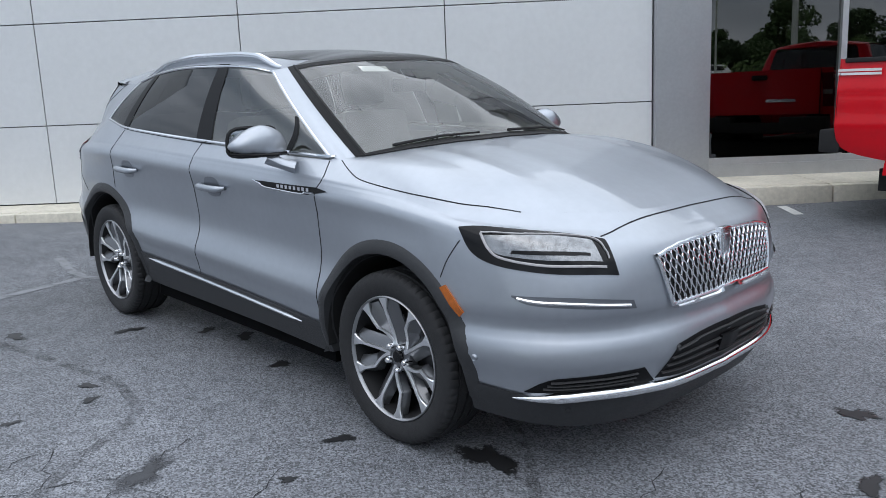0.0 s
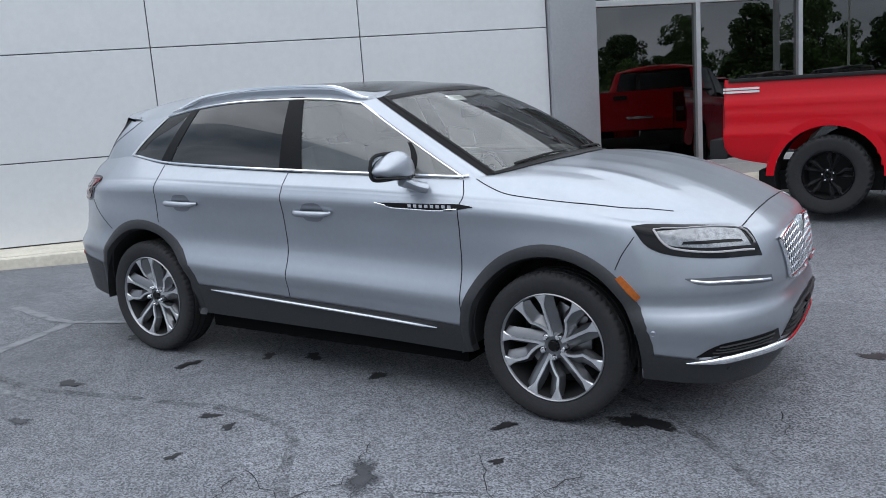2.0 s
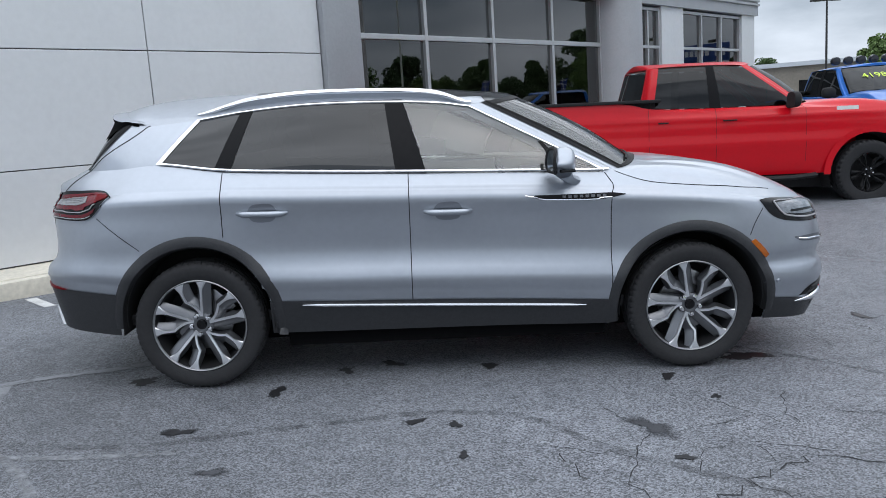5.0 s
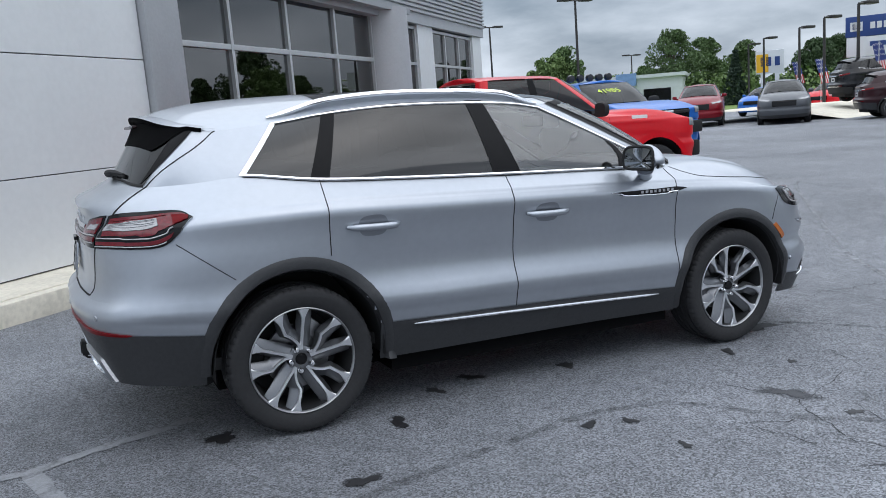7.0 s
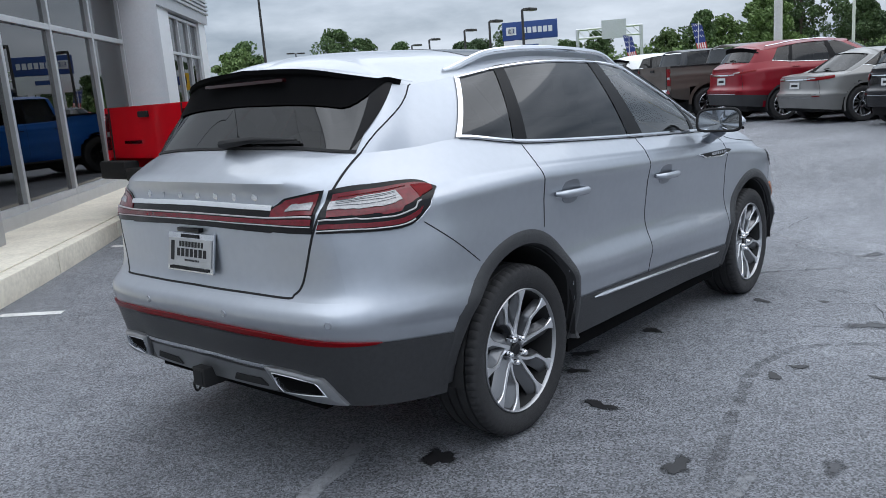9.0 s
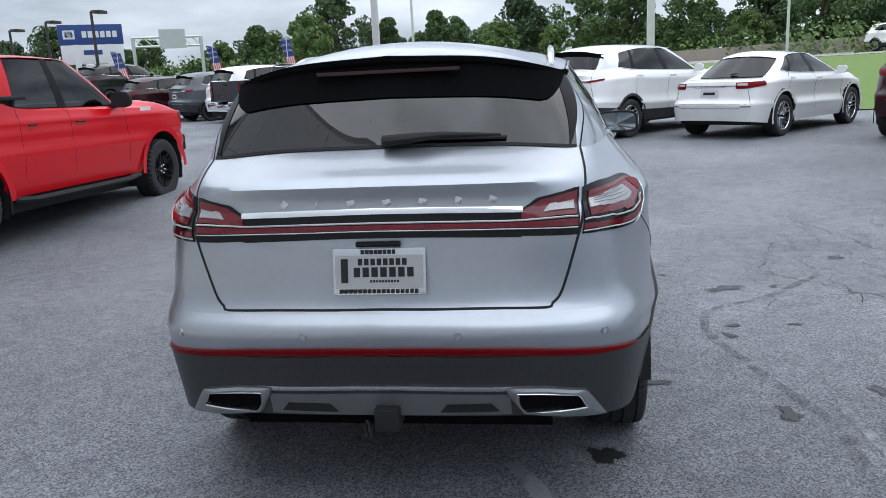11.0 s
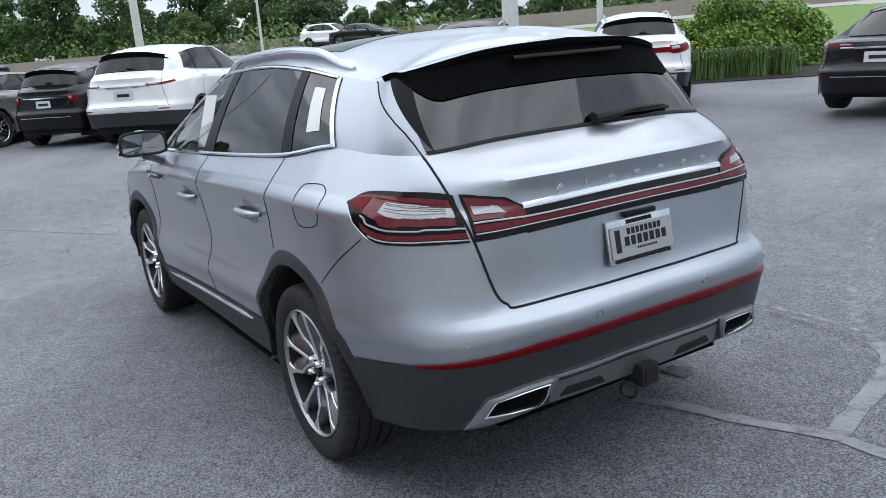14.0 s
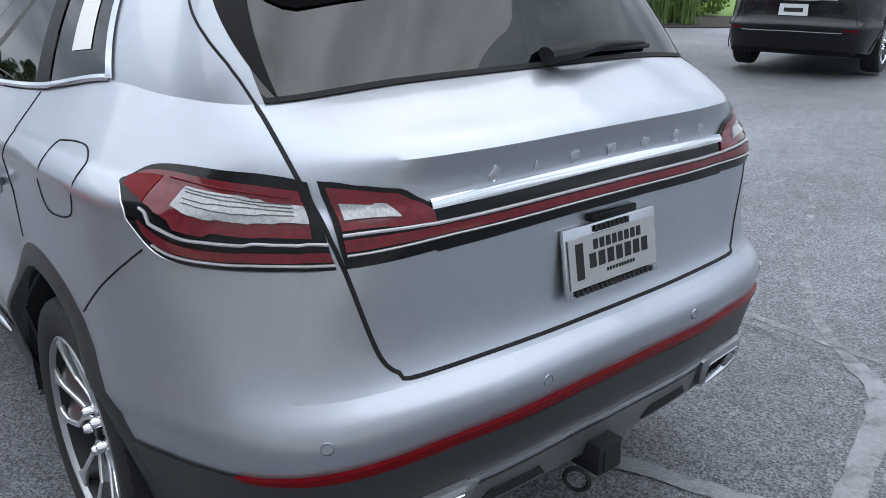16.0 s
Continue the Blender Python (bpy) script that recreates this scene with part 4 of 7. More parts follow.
# ---- ground ----
def build_ground():
    bm = bmesh.new()
    xs = sorted({round(-14 + 0.5 * i, 3) for i in range(57)} | {-3000, -900, -300, -120, -60, -35, -22, 22, 35, 60, 120, 300, 900, 3000})
    sheet(bm, [[Vector((x, y, ground_at(x, y) if abs(x) < 15 and abs(y) < 15 else 0.2)) for x in xs] for y in xs])
    tagged(part("ground", bm, ASPHALT), "dark grey asphalt of a car dealer's lot", "asphalt", kind="structure")


build_ground()


def mark(name, pts, width, mat, lift=0.003, wobble=0.0, seed=0, label="", smooth=True):
    """A thin strip laid on the lot along a line."""
    rnd = random.Random(seed)
    n = max(8, int(sum((Vector(b) - Vector(a)).length for a, b in zip(pts, pts[1:])) / 0.06))
    line = resample([(*p, 0) for p in pts], n, smooth)
    bm = bmesh.new()
    left, right = [], []
    for i, p in enumerate(line):
        d = (line[min(i + 1, n)] - line[max(i - 1, 0)]).normalized()
        a = Vector((-d.y, d.x, 0))
        w = width * (0.85 + 0.3 * rnd.random()) / 2 if wobble else width / 2
        p = p + a * wobble * (rnd.random() - 0.5)
        for lst, q in ((left, p + a * w), (right, p - a * w)):
            lst.append(Vector((q.x, q.y, ground_at(q.x, q.y) + lift)))
    sheet(bm, [left, right])
    return tagged(part(name, bm, mat, smooth=False), label, name.replace("_", " "), kind="structure")


def stain(x, y, r, mat, seed, lift=0.004, aspect=1.6):
    rnd = random.Random(seed)
    bm = bmesh.new()
    cover = bm.verts.layers.float.new("cover")
    r *= 1.22
    n = 26
    ph = [rnd.random() * 6.28 for _ in range(4)]
    turn = rnd.random() * 3.14
    ring = []
    for i in range(n):
        a = 2 * math.pi * i / n
        q = r * (1 + 0.28 * math.sin(2 * a + ph[0]) + 0.22 * math.sin(3 * a + ph[1]) + 0.16 * math.sin(5 * a + ph[2]) + 0.12 * rnd.random())
        px, py = q * aspect * math.cos(a), q * math.sin(a)
        px, py = x + px * math.cos(turn) - py * math.sin(turn), y + px * math.sin(turn) + py * math.cos(turn)
        ring.append(bm.verts.new((px, py, ground_at(px, py) + lift)))
    c = bm.verts.new((x, y, ground_at(x, y) + lift))
    c[cover] = 1.0
    for i in range(n):
        bm.faces.new((ring[i], ring[(i + 1) % n], c))
    tagged(part("stain", bm, mat, smooth=False), "dark oily stain on the asphalt", "stain", kind="structure")


SEAL = worn(material("worn_crack_sealer", (0.29, 0.30, 0.32), 0.6, 0, 0.3, 6, 0.5, 120), 9, 0.28, 0.66)
SEAL_FIRM = worn(material("pale_crack_sealer", (0.27, 0.28, 0.30), 0.6, 0, 0.25, 6, 0.5, 120), 9, 0.12, 0.48)
SEAL_DARK = worn(material("dark_crack_sealer", (0.12, 0.123, 0.133), 0.6, 0, 0.3, 6, 0.4, 120), 9, 0.40, 0.85)
CRACK = material("open_crack", (0.03, 0.03, 0.033), 0.9)
OIL = worn(material("oil_stain", (0.018, 0.018, 0.02), 0.5, 0, 0.3, 20), 38, 0.72, 0.95, True)
OIL_OLD = worn(material("old_oil_stain", (0.06, 0.062, 0.07), 0.6, 0, 0.4, 14), 60, 0.75, 1.25, True)
LINE_FADED = worn(material("faded_line_paint", (0.5, 0.49, 0.44), 0.7, 0, 0.25, 5), 14, 0.25, 0.6)
LINE_WHITE = material("white_line_paint", (0.72, 0.72, 0.7), 0.7, 0, 0.25, 5, 0.2, 100)
seals = (
    ((-0.92, -4.06), (-1.2, -3.43), (-1.42, -2.88), (-1.72, -2.39), (-1.98, -2.0), (-2.25, -1.73)),
    ((-1.3, -1.86), (-1.61, -1.87), (-1.9, -1.86), (-2.2, -1.83), (-2.46, -1.85), (-3.3, -1.95)),
    ((2.69, 2.72), (3.28, 2.32), (3.91, 1.93), (4.43, 1.09)),
    ((7.56, 3.75), (6.93, 3.25), (5.43, 1.66), (4.43, 0.53), (3.86, -0.28), (3.26, -0.93), (2.84, -1.53)),
    ((7.26, -8.18), (8.31, -9.37)),
)
for i, pts in enumerate(seals):
    mark("crack_sealer", pts, 0.05, SEAL, 0.003, 0.012, i, "pale worn sealer over an asphalt crack")
for i, (pts, wide) in enumerate((
    (((-2.25, -1.73), (-2.42, -1.56), (-2.52, -1.28), (-2.6, -0.99), (-2.68, -0.71)), 0.085),
    (((-1.91, -0.39), (-2.11, -0.49), (-2.34, -0.56), (-2.54, -0.64), (-2.68, -0.7), (-2.85, -0.7), (-2.98, -0.71), (-3.6, -0.6)), 0.07),
)):
    mark("crack_sealer", pts, wide, SEAL_FIRM, 0.0036 + 0.0004 * i, 0.010, 50 + i, "pale sealer filling an asphalt crack")
mark("crack_sealer", [(-2.36, -1.64), (-1.58, -1.76), (-0.93, -1.64), (-0.21, -1.5), (0.24, -1.55), (0.45, -1.72), (0.66, -2.02), (1.12, -2.42), (1.39, -2.63)], 0.06, SEAL_DARK, 0.0035, 0.015, 40, "dark sealer along an old patch")
mark("crack_sealer", [(1.51, -0.34), (1.89, -0.62), (2.15, -0.88), (2.5, -1.3)], 0.05, SEAL_DARK, 0.0035, 0.015, 41, "dark sealer along an old patch")


def cracks():
    """Webs of fine open cracks: the broken edges of uneven cells, and a few long stray ones."""
    bm = bmesh.new()
    rnd = random.Random(5)

    def line(points, w0):
        left, right = [], []
        for i, (x, y) in enumerate(points):
            ax, ay = points[max(i - 1, 0)]
            bx, by = points[min(i + 1, len(points) - 1)]
            a = math.atan2(by - ay, bx - ax)
            w = w0 * rnd.uniform(0.4, 1.3) * (0.3 if i in (0, len(points) - 1) else 1)
            for lst, s in ((left, 1), (right, -1)):
                px, py = x - s * w * math.sin(a), y + s * w * math.cos(a)
                lst.append(Vector((px, py, ground_at(px, py) + 0.003)))
        sheet(bm, [left, right])

    def wander(p, q, jag):
        n = max(3, int(math.dist(p, q) / 0.05))
        out = []
        for i in range(n + 1):
            t = i / n
            e = jag * (1 if 0 < i < n else 0)
            out.append((p[0] + (q[0] - p[0]) * t + rnd.gauss(0, e), p[1] + (q[1] - p[1]) * t + rnd.gauss(0, e)))
        return out

    for cx, cy, sx, sy, cell, keep in ((1.2, -2.3, 1.3, 1.0, 0.30, 0.34), (2.6, -3.3, 1.4, 1.4, 0.34, 0.5), (3.2, -4.6, 1.3, 1.2, 0.34, 0.42), (5.5, -5.8, 2.0, 2.0, 0.45, 0.35), (2.9, -0.9, 0.9, 0.9, 0.36, 0.28), (4.6, 0.2, 1.2, 1.2, 0.5, 0.25), (-0.6, -5.2, 0.8, 0.5, 0.34, 0.3), (0.6, -4.2, 1.0, 0.8, 0.40, 0.25)):
        nx, ny = int(2 * sx / cell), int(2 * sy / cell)
        knot = {(i, j): (cx - sx + cell * (i + rnd.uniform(-0.42, 0.42)), cy - sy + cell * (j + rnd.uniform(-0.42, 0.42))) for i in range(nx + 1) for j in range(ny + 1)}
        for (i, j), p in knot.items():
            fade = 1 - math.hypot((p[0] - cx) / sx, (p[1] - cy) / sy) ** 2
            for q in ((i + 1, j), (i, j + 1)):
                if q in knot and rnd.random() < keep * (0.35 + fade):
                    line(wander(p, knot[q], 0.013), 0.0028)
    for p, q in (((0.2, -3.1), (1.5, -2.2)), ((1.5, -2.2), (2.6, -2.6)), ((3.1, -0.3), (4.6, -0.5)), ((1.9, -3.4), (3.6, -3.0)), ((2.3, -4.4), (3.7, -4.7))):
        line(wander(p, q, 0.022), 0.004)
    tagged(part("cracks", bm, CRACK, smooth=False), "web of fine open cracks in asphalt", "cracks", kind="stuff")


cracks()
spots = [(-0.99, -1.06, 0.05), (-0.21, -1.61, 0.035), (-0.01, -1.67, 0.03), (-1.39, -1.61, 0.05), (0.97, -2.17, 0.03), (0.01, -2.04, 0.025), (1.24, -1.08, 0.04),
         (1.82, -0.77, 0.09), (-1.83, -0.77, 0.06), (1.38, -1.44, 0.025), (2.72, 0.68, 0.06), (-0.34, -0.62, 0.05), (-0.62, -0.72, 0.04), (2.99, 0.05, 0.05), (0.25, -0.75, 0.045)]
for i, (x, y, r) in enumerate(spots):
    stain(x, y, r, OIL, 60 + i)
for i, (x, y, r) in enumerate(((0.93, -1.81, 0.10), (-1.1, -2.1, 0.05), (0.3, -2.9, 0.06), (-3.1, -2.4, 0.08), (3.1, -1.4, 0.07), (1.9, -2.9, 0.06))):
    stain(x, y, r, OIL_OLD, 90 + i)

# ---- building ----
FA = radians(44.3)
FACE = Matrix(((math.cos(FA), math.sin(FA), 0, -4.757), (math.sin(FA), -math.cos(FA), 0, 2.09), (0, 0, 1, 0), (0, 0, 0, 1)))  # along the front, outwards, up


def face_box(name, u0, v0, z0, u1, v1, z1, mat, parent=None, label="", bevel=0.0, smooth=False):
    return part(name, box_bm(u0, v0, z0, u1, v1, z1, m=FACE, bevel=bevel), mat, parent, label, smooth)


def setting(ob, label, category):
    return tagged(ob, label, category, kind="structure")


wall = setting(new("wall_panelled"), "wall of silver-grey composite panels with dark joints", "wall")
face_box("wall_core", -7.5, -0.35, 0.0, 4.86, -0.035, 6.0, material("joint_grey", (0.12, 0.12, 0.125), 0.8), wall)
us = [-7.4, -4.93, -2.46, 0.0, 2.44, 4.86]
zs = [0.31, 1.26, 2.46, 3.66, 4.86, 6.0]
for a, b in zip(us, us[1:]):
    for c, d in zip(zs, zs[1:]):
        face_box("panel", a + 0.006, -0.034, c + 0.006, b - 0.006, 0.0, d - 0.006, PANEL, wall, bevel=0.004)
setting(face_box("wall_side", -7.6, -9.0, 0.0, -7.4, -0.03, 6.0, PANEL), "silver panelled return wall", "wall")
# grey post between panels and shop window
post = setting(face_box("post", 4.87, -0.37, 0.28, 5.52, 0.10, 6.0, material("grey_metal_post", (0.40, 0.41, 0.43), 0.42, 0.4, 0.08, 3), bevel=0.05, smooth=True), "smooth grey metal post", "post")
shop = setting(new("window_1"), "tall shop windows in pale aluminium frames", "window")
for u in (5.60, 7.22, 8.85, 10.56, 12.18):
    face_box("mullion", u - 0.035, -0.46, 0.45, u + 0.035, -0.33, 3.72, MULLION, shop, bevel=0.006)
for z0, z1 in ((0.45, 0.53), (2.72, 2.80), (3.64, 3.72)):
    face_box("transom", 5.57, -0.45, z0, 12.2, -0.335, z1, MULLION, shop, bevel=0.006)
for a, b in zip((5.63, 7.25, 8.88, 10.59), (7.19, 8.82, 10.53, 12.15)):
    for c, d in ((0.53, 2.72), (2.80, 3.64)):
        face_box("pane", a, -0.40, c, b, -0.39, d, STORE_GLASS, shop).visible_shadow = False
face_box("window_base", 5.5, -0.5, 0.25, 13.0, -0.30, 0.45, MULLION, shop, "pale metal base under the window")
setting(face_box("soffit", 5.4, -0.5, 3.72, 13.4, 0.05, 3.86, RIBBED), "grey metal soffit over the windows", "soffit")
RIBN = material("ribbed_grey_metal", (0.42, 0.43, 0.45), 0.45, 0.4, 0.1, 4)
fascia = setting(new("fascia"), "grey horizontally ribbed metal fascia", "fascia")
face_box("fascia_core", 5.4, -0.6, 3.62, 19.45, -0.16, 6.2, RIBN, fascia)
for i in range(24):
    z = 3.86 + i * 0.10
    face_box("rib", 5.4, -0.16, z, 19.46, -0.11, z + 0.055, RIBN, fascia, bevel=0.01)
bm = bmesh.new()
lathe(bm, [(0.62, 0.25), (0.62, 3.80)], 40, m=FACE @ Matrix.Translation((12.78, -0.45, 0)) @ Matrix.Rotation(radians(90), 4, "X"))
setting(part("column", bm, material("pale_grey_column", (0.42, 0.43, 0.45), 0.5, 0.1, 0.08, 3)), "round grey column", "column")
bay = setting(new("window_2"), "grey framed windows of the further bay", "window")
for u in (13.52, 13.98, 14.46, 15.50, 16.5, 17.55, 18.6):
    face_box("mullion", u - 0.03, -0.42, 0.5, u + 0.03, -0.29, 3.58, MULLION, bay, bevel=0.005)
for a, b in ((13.5, 14.48), (15.48, 18.62)):
    for z in (0.5, 2.72, 3.52):
        face_box("transom", a, -0.41, z, b, -0.295, z + 0.06, MULLION, bay)
    face_box("pane", a, -0.36, 0.5, b, -0.35, 3.55, STORE_GLASS, bay).visible_shadow = False
for a, b in ((13.2, 13.5), (14.48, 15.48), (18.62, 19.4)):
    face_box("pier", a, -0.6, 0.2, b, -0.24, 3.62, PANEL, bay, "pale panelled pier")
face_box("bay_base", 13.2, -0.55, 0.2, 19.4, -0.28, 0.5, PANEL, bay)
setting(face_box("wall_end", 19.2, -14, 0.2, 19.4, -0.6, 6.2, RIBN), "ribbed grey end wall", "wall")
face_box("downpipe_box", 19.40, -0.4, 4.0, 19.52, -0.2, 4.5, MULLION, fascia)
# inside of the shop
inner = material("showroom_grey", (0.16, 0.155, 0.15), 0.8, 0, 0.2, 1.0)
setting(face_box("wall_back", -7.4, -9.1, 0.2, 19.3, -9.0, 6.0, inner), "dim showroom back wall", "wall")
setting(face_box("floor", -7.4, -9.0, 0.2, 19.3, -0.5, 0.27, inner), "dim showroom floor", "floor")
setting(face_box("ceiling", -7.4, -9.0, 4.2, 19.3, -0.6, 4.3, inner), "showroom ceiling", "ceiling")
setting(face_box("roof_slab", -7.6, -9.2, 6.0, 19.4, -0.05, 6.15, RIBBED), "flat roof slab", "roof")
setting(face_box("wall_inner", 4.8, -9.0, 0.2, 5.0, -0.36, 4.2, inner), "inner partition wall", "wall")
# pavement along the building, in slabs
walkway = setting(new("pavement"), "pale concrete pavement with a rounded kerb", "pavement")
for i in range(24):
    u0 = -8.0 + i * 1.83
    face_box("slab", u0 + 0.006, -0.5, 0.0, u0 + 1.824, 0.70, 0.30, CONCRETE, walkway, bevel=0.008)
    face_box("kerb", u0 + 0.004, 0.704, -0.02, u0 + 1.826, 0.86, 0.295, CONCRETE, walkway, bevel=0.025, smooth=True)
for u in (0.55, 3.3, 6.05, 8.8, 11.55):
    a, b = FACE @ Vector((u, 0.95, 0)), FACE @ Vector((u, 1.42, 0))
    mark("parking_line", [(a.x, a.y), (b.x, b.y)], 0.10, LINE_WHITE, 0.004, 0, 0, "short white painted line end", False)

# ---- nose ----
LAMP_BOWL = material("smoked_lamp_bowl", (0.33, 0.34, 0.355), 0.22, 0.7, 0.5, 40, coat=1.0)
LAMP_RED = material("bright_red_lens", (0.17, 0.002, 0.005), 0.3, 0, 0.3, 60)
LAMP_RED.node_tree.nodes["Principled BSDF"].inputs["Specular IOR Level"].default_value = 0.12
LIGHT_GUIDE = material("pale_light_guide", (0.50, 0.48, 0.49), 0.25, 0.2, 0.2, 60)
DIFFUSER_SILVER = material("dull_silver_trim", (0.36, 0.37, 0.385), 0.34, 0.9, 0.1, 20)
HONEY = material("grille_chrome", (0.80, 0.82, 0.85), 0.22, 1.0)
for s in (-1, 1):
    low = [(1.815, 0.915, 0.970), (1.884, 0.916, 0.887), (1.987, 0.882, 0.846), (2.154, 0.781, 0.824), (2.297, 0.602, 0.812)]
    high = [(1.813, 0.913, 0.975), (1.905, 0.858, 0.974), (1.995, 0.799, 0.969), (2.12, 0.70, 0.955), (2.235, 0.6, 0.930)]
    lamp = on.patch("headlamp", low, high, GLOSS_BLACK, s, 0.004, 0.02, 30, 8, label="clear headlamp in a black housing")
    inner_low = [(1.935, 0.89, 0.908), (1.99, 0.87, 0.885), (2.124, 0.782, 0.868), (2.25, 0.64, 0.858)]
    inner_high = [(1.905, 0.894, 0.95), (2.025, 0.814, 0.948), (2.12, 0.73, 0.942), (2.21, 0.645, 0.928)]
    on.patch("reflector", inner_low, inner_high, LAMP_BOWL, s, 0.006, 0.004, 24, 6, parent=lamp, label="bright reflector bowl")
    on.patch("reflector_cell", [(2.02, 0.86, 0.893), (2.1, 0.80, 0.887), (2.22, 0.67, 0.876)], [(2.02, 0.85, 0.902), (2.1, 0.79, 0.898), (2.22, 0.67, 0.888)], GLOSS_BLACK, s, 0.009, 0.004, 16, 3, parent=lamp)
    on.ribbon("running_light", [(1.90, 0.885, 0.955), (1.945, 0.885, 0.90), (2.0, 0.868, 0.872), (2.13, 0.785, 0.850), (2.26, 0.635, 0.840)], 0.009, LIGHT_GUIDE, s, 0.010, 0.006, 40, parent=lamp, label="pale light strip")
    on.ribbon("running_light", [(1.90, 0.885, 0.957), (2.03, 0.81, 0.953), (2.2, 0.645, 0.934), (2.255, 0.625, 0.9), (2.268, 0.622, 0.87)], 0.005, LIGHT_GUIDE, s, 0.010, 0.006, 40, parent=lamp, label="pale light strip")
    # fog strip
    # plate on the skin whose darkened body colour gives the inset its shade
    fog = on.patch("fog_strip_recess", [(2.04, 0.877, 0.742), (2.1, 0.85, 0.717), (2.215, 0.76, 0.708), (2.34, 0.55, 0.690)], [(2.04, 0.877, 0.748), (2.1, 0.845, 0.747), (2.211, 0.756, 0.745), (2.335, 0.56, 0.722)], material("fog_recess_shade", (0.16, 0.17, 0.19), 0.35, 0.7), s, 0.002, 0.004, 24, 4)
    on.ribbon("fog_strip", [(2.06, 0.87, 0.738), (2.12, 0.835, 0.728), (2.215, 0.757, 0.724), (2.325, 0.575, 0.705)], 0.011, CHROME, s, 0.008, 0.012, 30, parent=fog, label="bright fog lamp strip")
    on.patch("side_marker", [(1.752, 0.957, 0.742), (1.80, 0.955, 0.69), (1.846, 0.953, 0.642)], [(1.778, 0.955, 0.756), (1.825, 0.953, 0.71), (1.865, 0.95, 0.662)], AMBER, s, 0.008, 0.010, 14, 3, label="amber side marker lens")
    wing = on.patch("lower_intake", [(2.086, 0.857, 0.393), (2.2, 0.78, 0.394), (2.319, 0.584, 0.396), (2.37, 0.46, 0.400)], [(2.086, 0.857, 0.396), (2.177, 0.804, 0.455), (2.28, 0.67, 0.468), (2.355, 0.515, 0.468)], PILLAR_BLACK, s, 0.003, 0.01, 24, 5, label="black lower air intake")
    for f in (0.3, 0.55, 0.8):
        on.ribbon("intake_slat", [Vector((2.13, 0.83, 0.394)).lerp(Vector((2.177, 0.804, 0.455)), f), Vector((2.24, 0.72, 0.395)).lerp(Vector((2.25, 0.72, 0.465)), f), Vector((2.335, 0.56, 0.397)).lerp(Vector((2.345, 0.54, 0.466)), f)], 0.005, TRIM_DARK, s, 0.010, 0.008, 16, parent=wing)
    for y, z, x in ((0.746, 0.329, 2.193), (0.938, 0.508, 1.919), (0.36, 0.51, 2.38)):
        q, n = on.snap((x, s * y, z), 0.0)
        m = Matrix.Translation(q) @ Vector((0, 1, 0)).rotation_difference(n).to_matrix().to_4x4()
        part("parking_sensor", lathe(bmesh.new(), [(0.0, 0.009), (0.009, 0.009), (0.010, 0.008), (0.011, 0.009), (0.0125, 0.004), (0.013, 0.0)], 16, m=m), PLASTIC if z < 0.4 or y < 0.5 else SILVER, car)
low_main = [(2.37, -0.455, 0.408), (2.385, -0.3, 0.392), (2.40, 0, 0.385), (2.385, 0.3, 0.392), (2.37, 0.455, 0.408)]
high_main = [(2.40, -0.36, 0.522), (2.41, -0.2, 0.54), (2.415, 0, 0.545), (2.41, 0.2, 0.54), (2.40, 0.36, 0.522)]
lower = on.patch("lower_grille", low_main, high_main, PILLAR_BLACK, 1, 0.003, 0.012, 40, 6, label="black lower grille with slats")
for f in (0.2, 0.42, 0.64, 0.86):
    on.ribbon("grille_slat", [Vector(a).lerp(Vector(b), f) for a, b in zip(low_main, high_main)], 0.006, TRIM_DARK, 1, 0.012, 0.01, 40, parent=lower)
on.patch("front_camera_box", [(2.41, -0.07, 0.43), (2.41, 0.07, 0.43)], [(2.41, -0.07, 0.50), (2.41, 0.07, 0.50)], PILLAR_BLACK, 1, 0.016, 0.012, 8, 3, parent=lower)
chin = [(2.045, -0.868, 0.370), (2.16, -0.79, 0.380), (2.254, -0.70, 0.386), (2.32, -0.58, 0.384), (2.37, -0.435, 0.378), (2.39, -0.2, 0.366), (2.395, 0, 0.362)]
chin += [(x, -y, z) for x, y, z in reversed(chin[:-1])]
part("chin_bar", tube(bmesh.new(), [on.snap(p, 0.010)[0] for p in resample(chin, 90)], [0.021 * min(1.0, (i + 1) / 8, (91 - i) / 8) for i in range(91)], 10), CHROME, car, "bright chin bar under the bumper")

# main grille: chrome frame, dark backing, honeycomb of tall cells
def grille_point(u, v, out=0.0):
    """u from -1 to 1 across, v from 0 to 1 up the grille."""
    half = 0.415 + 0.045 * v - 0.02 * (1 - v)
    sag = -0.016 * (1 - smooth_step(0.16, 0.26, abs(u))) * (1 - v)
    top = 0.940 - 0.045 * abs(u) ** 3
    bottom = 0.675 - sag
    z = bottom + (top - bottom) * v
    return on.snap((2.45, u * half, z), out)[0]


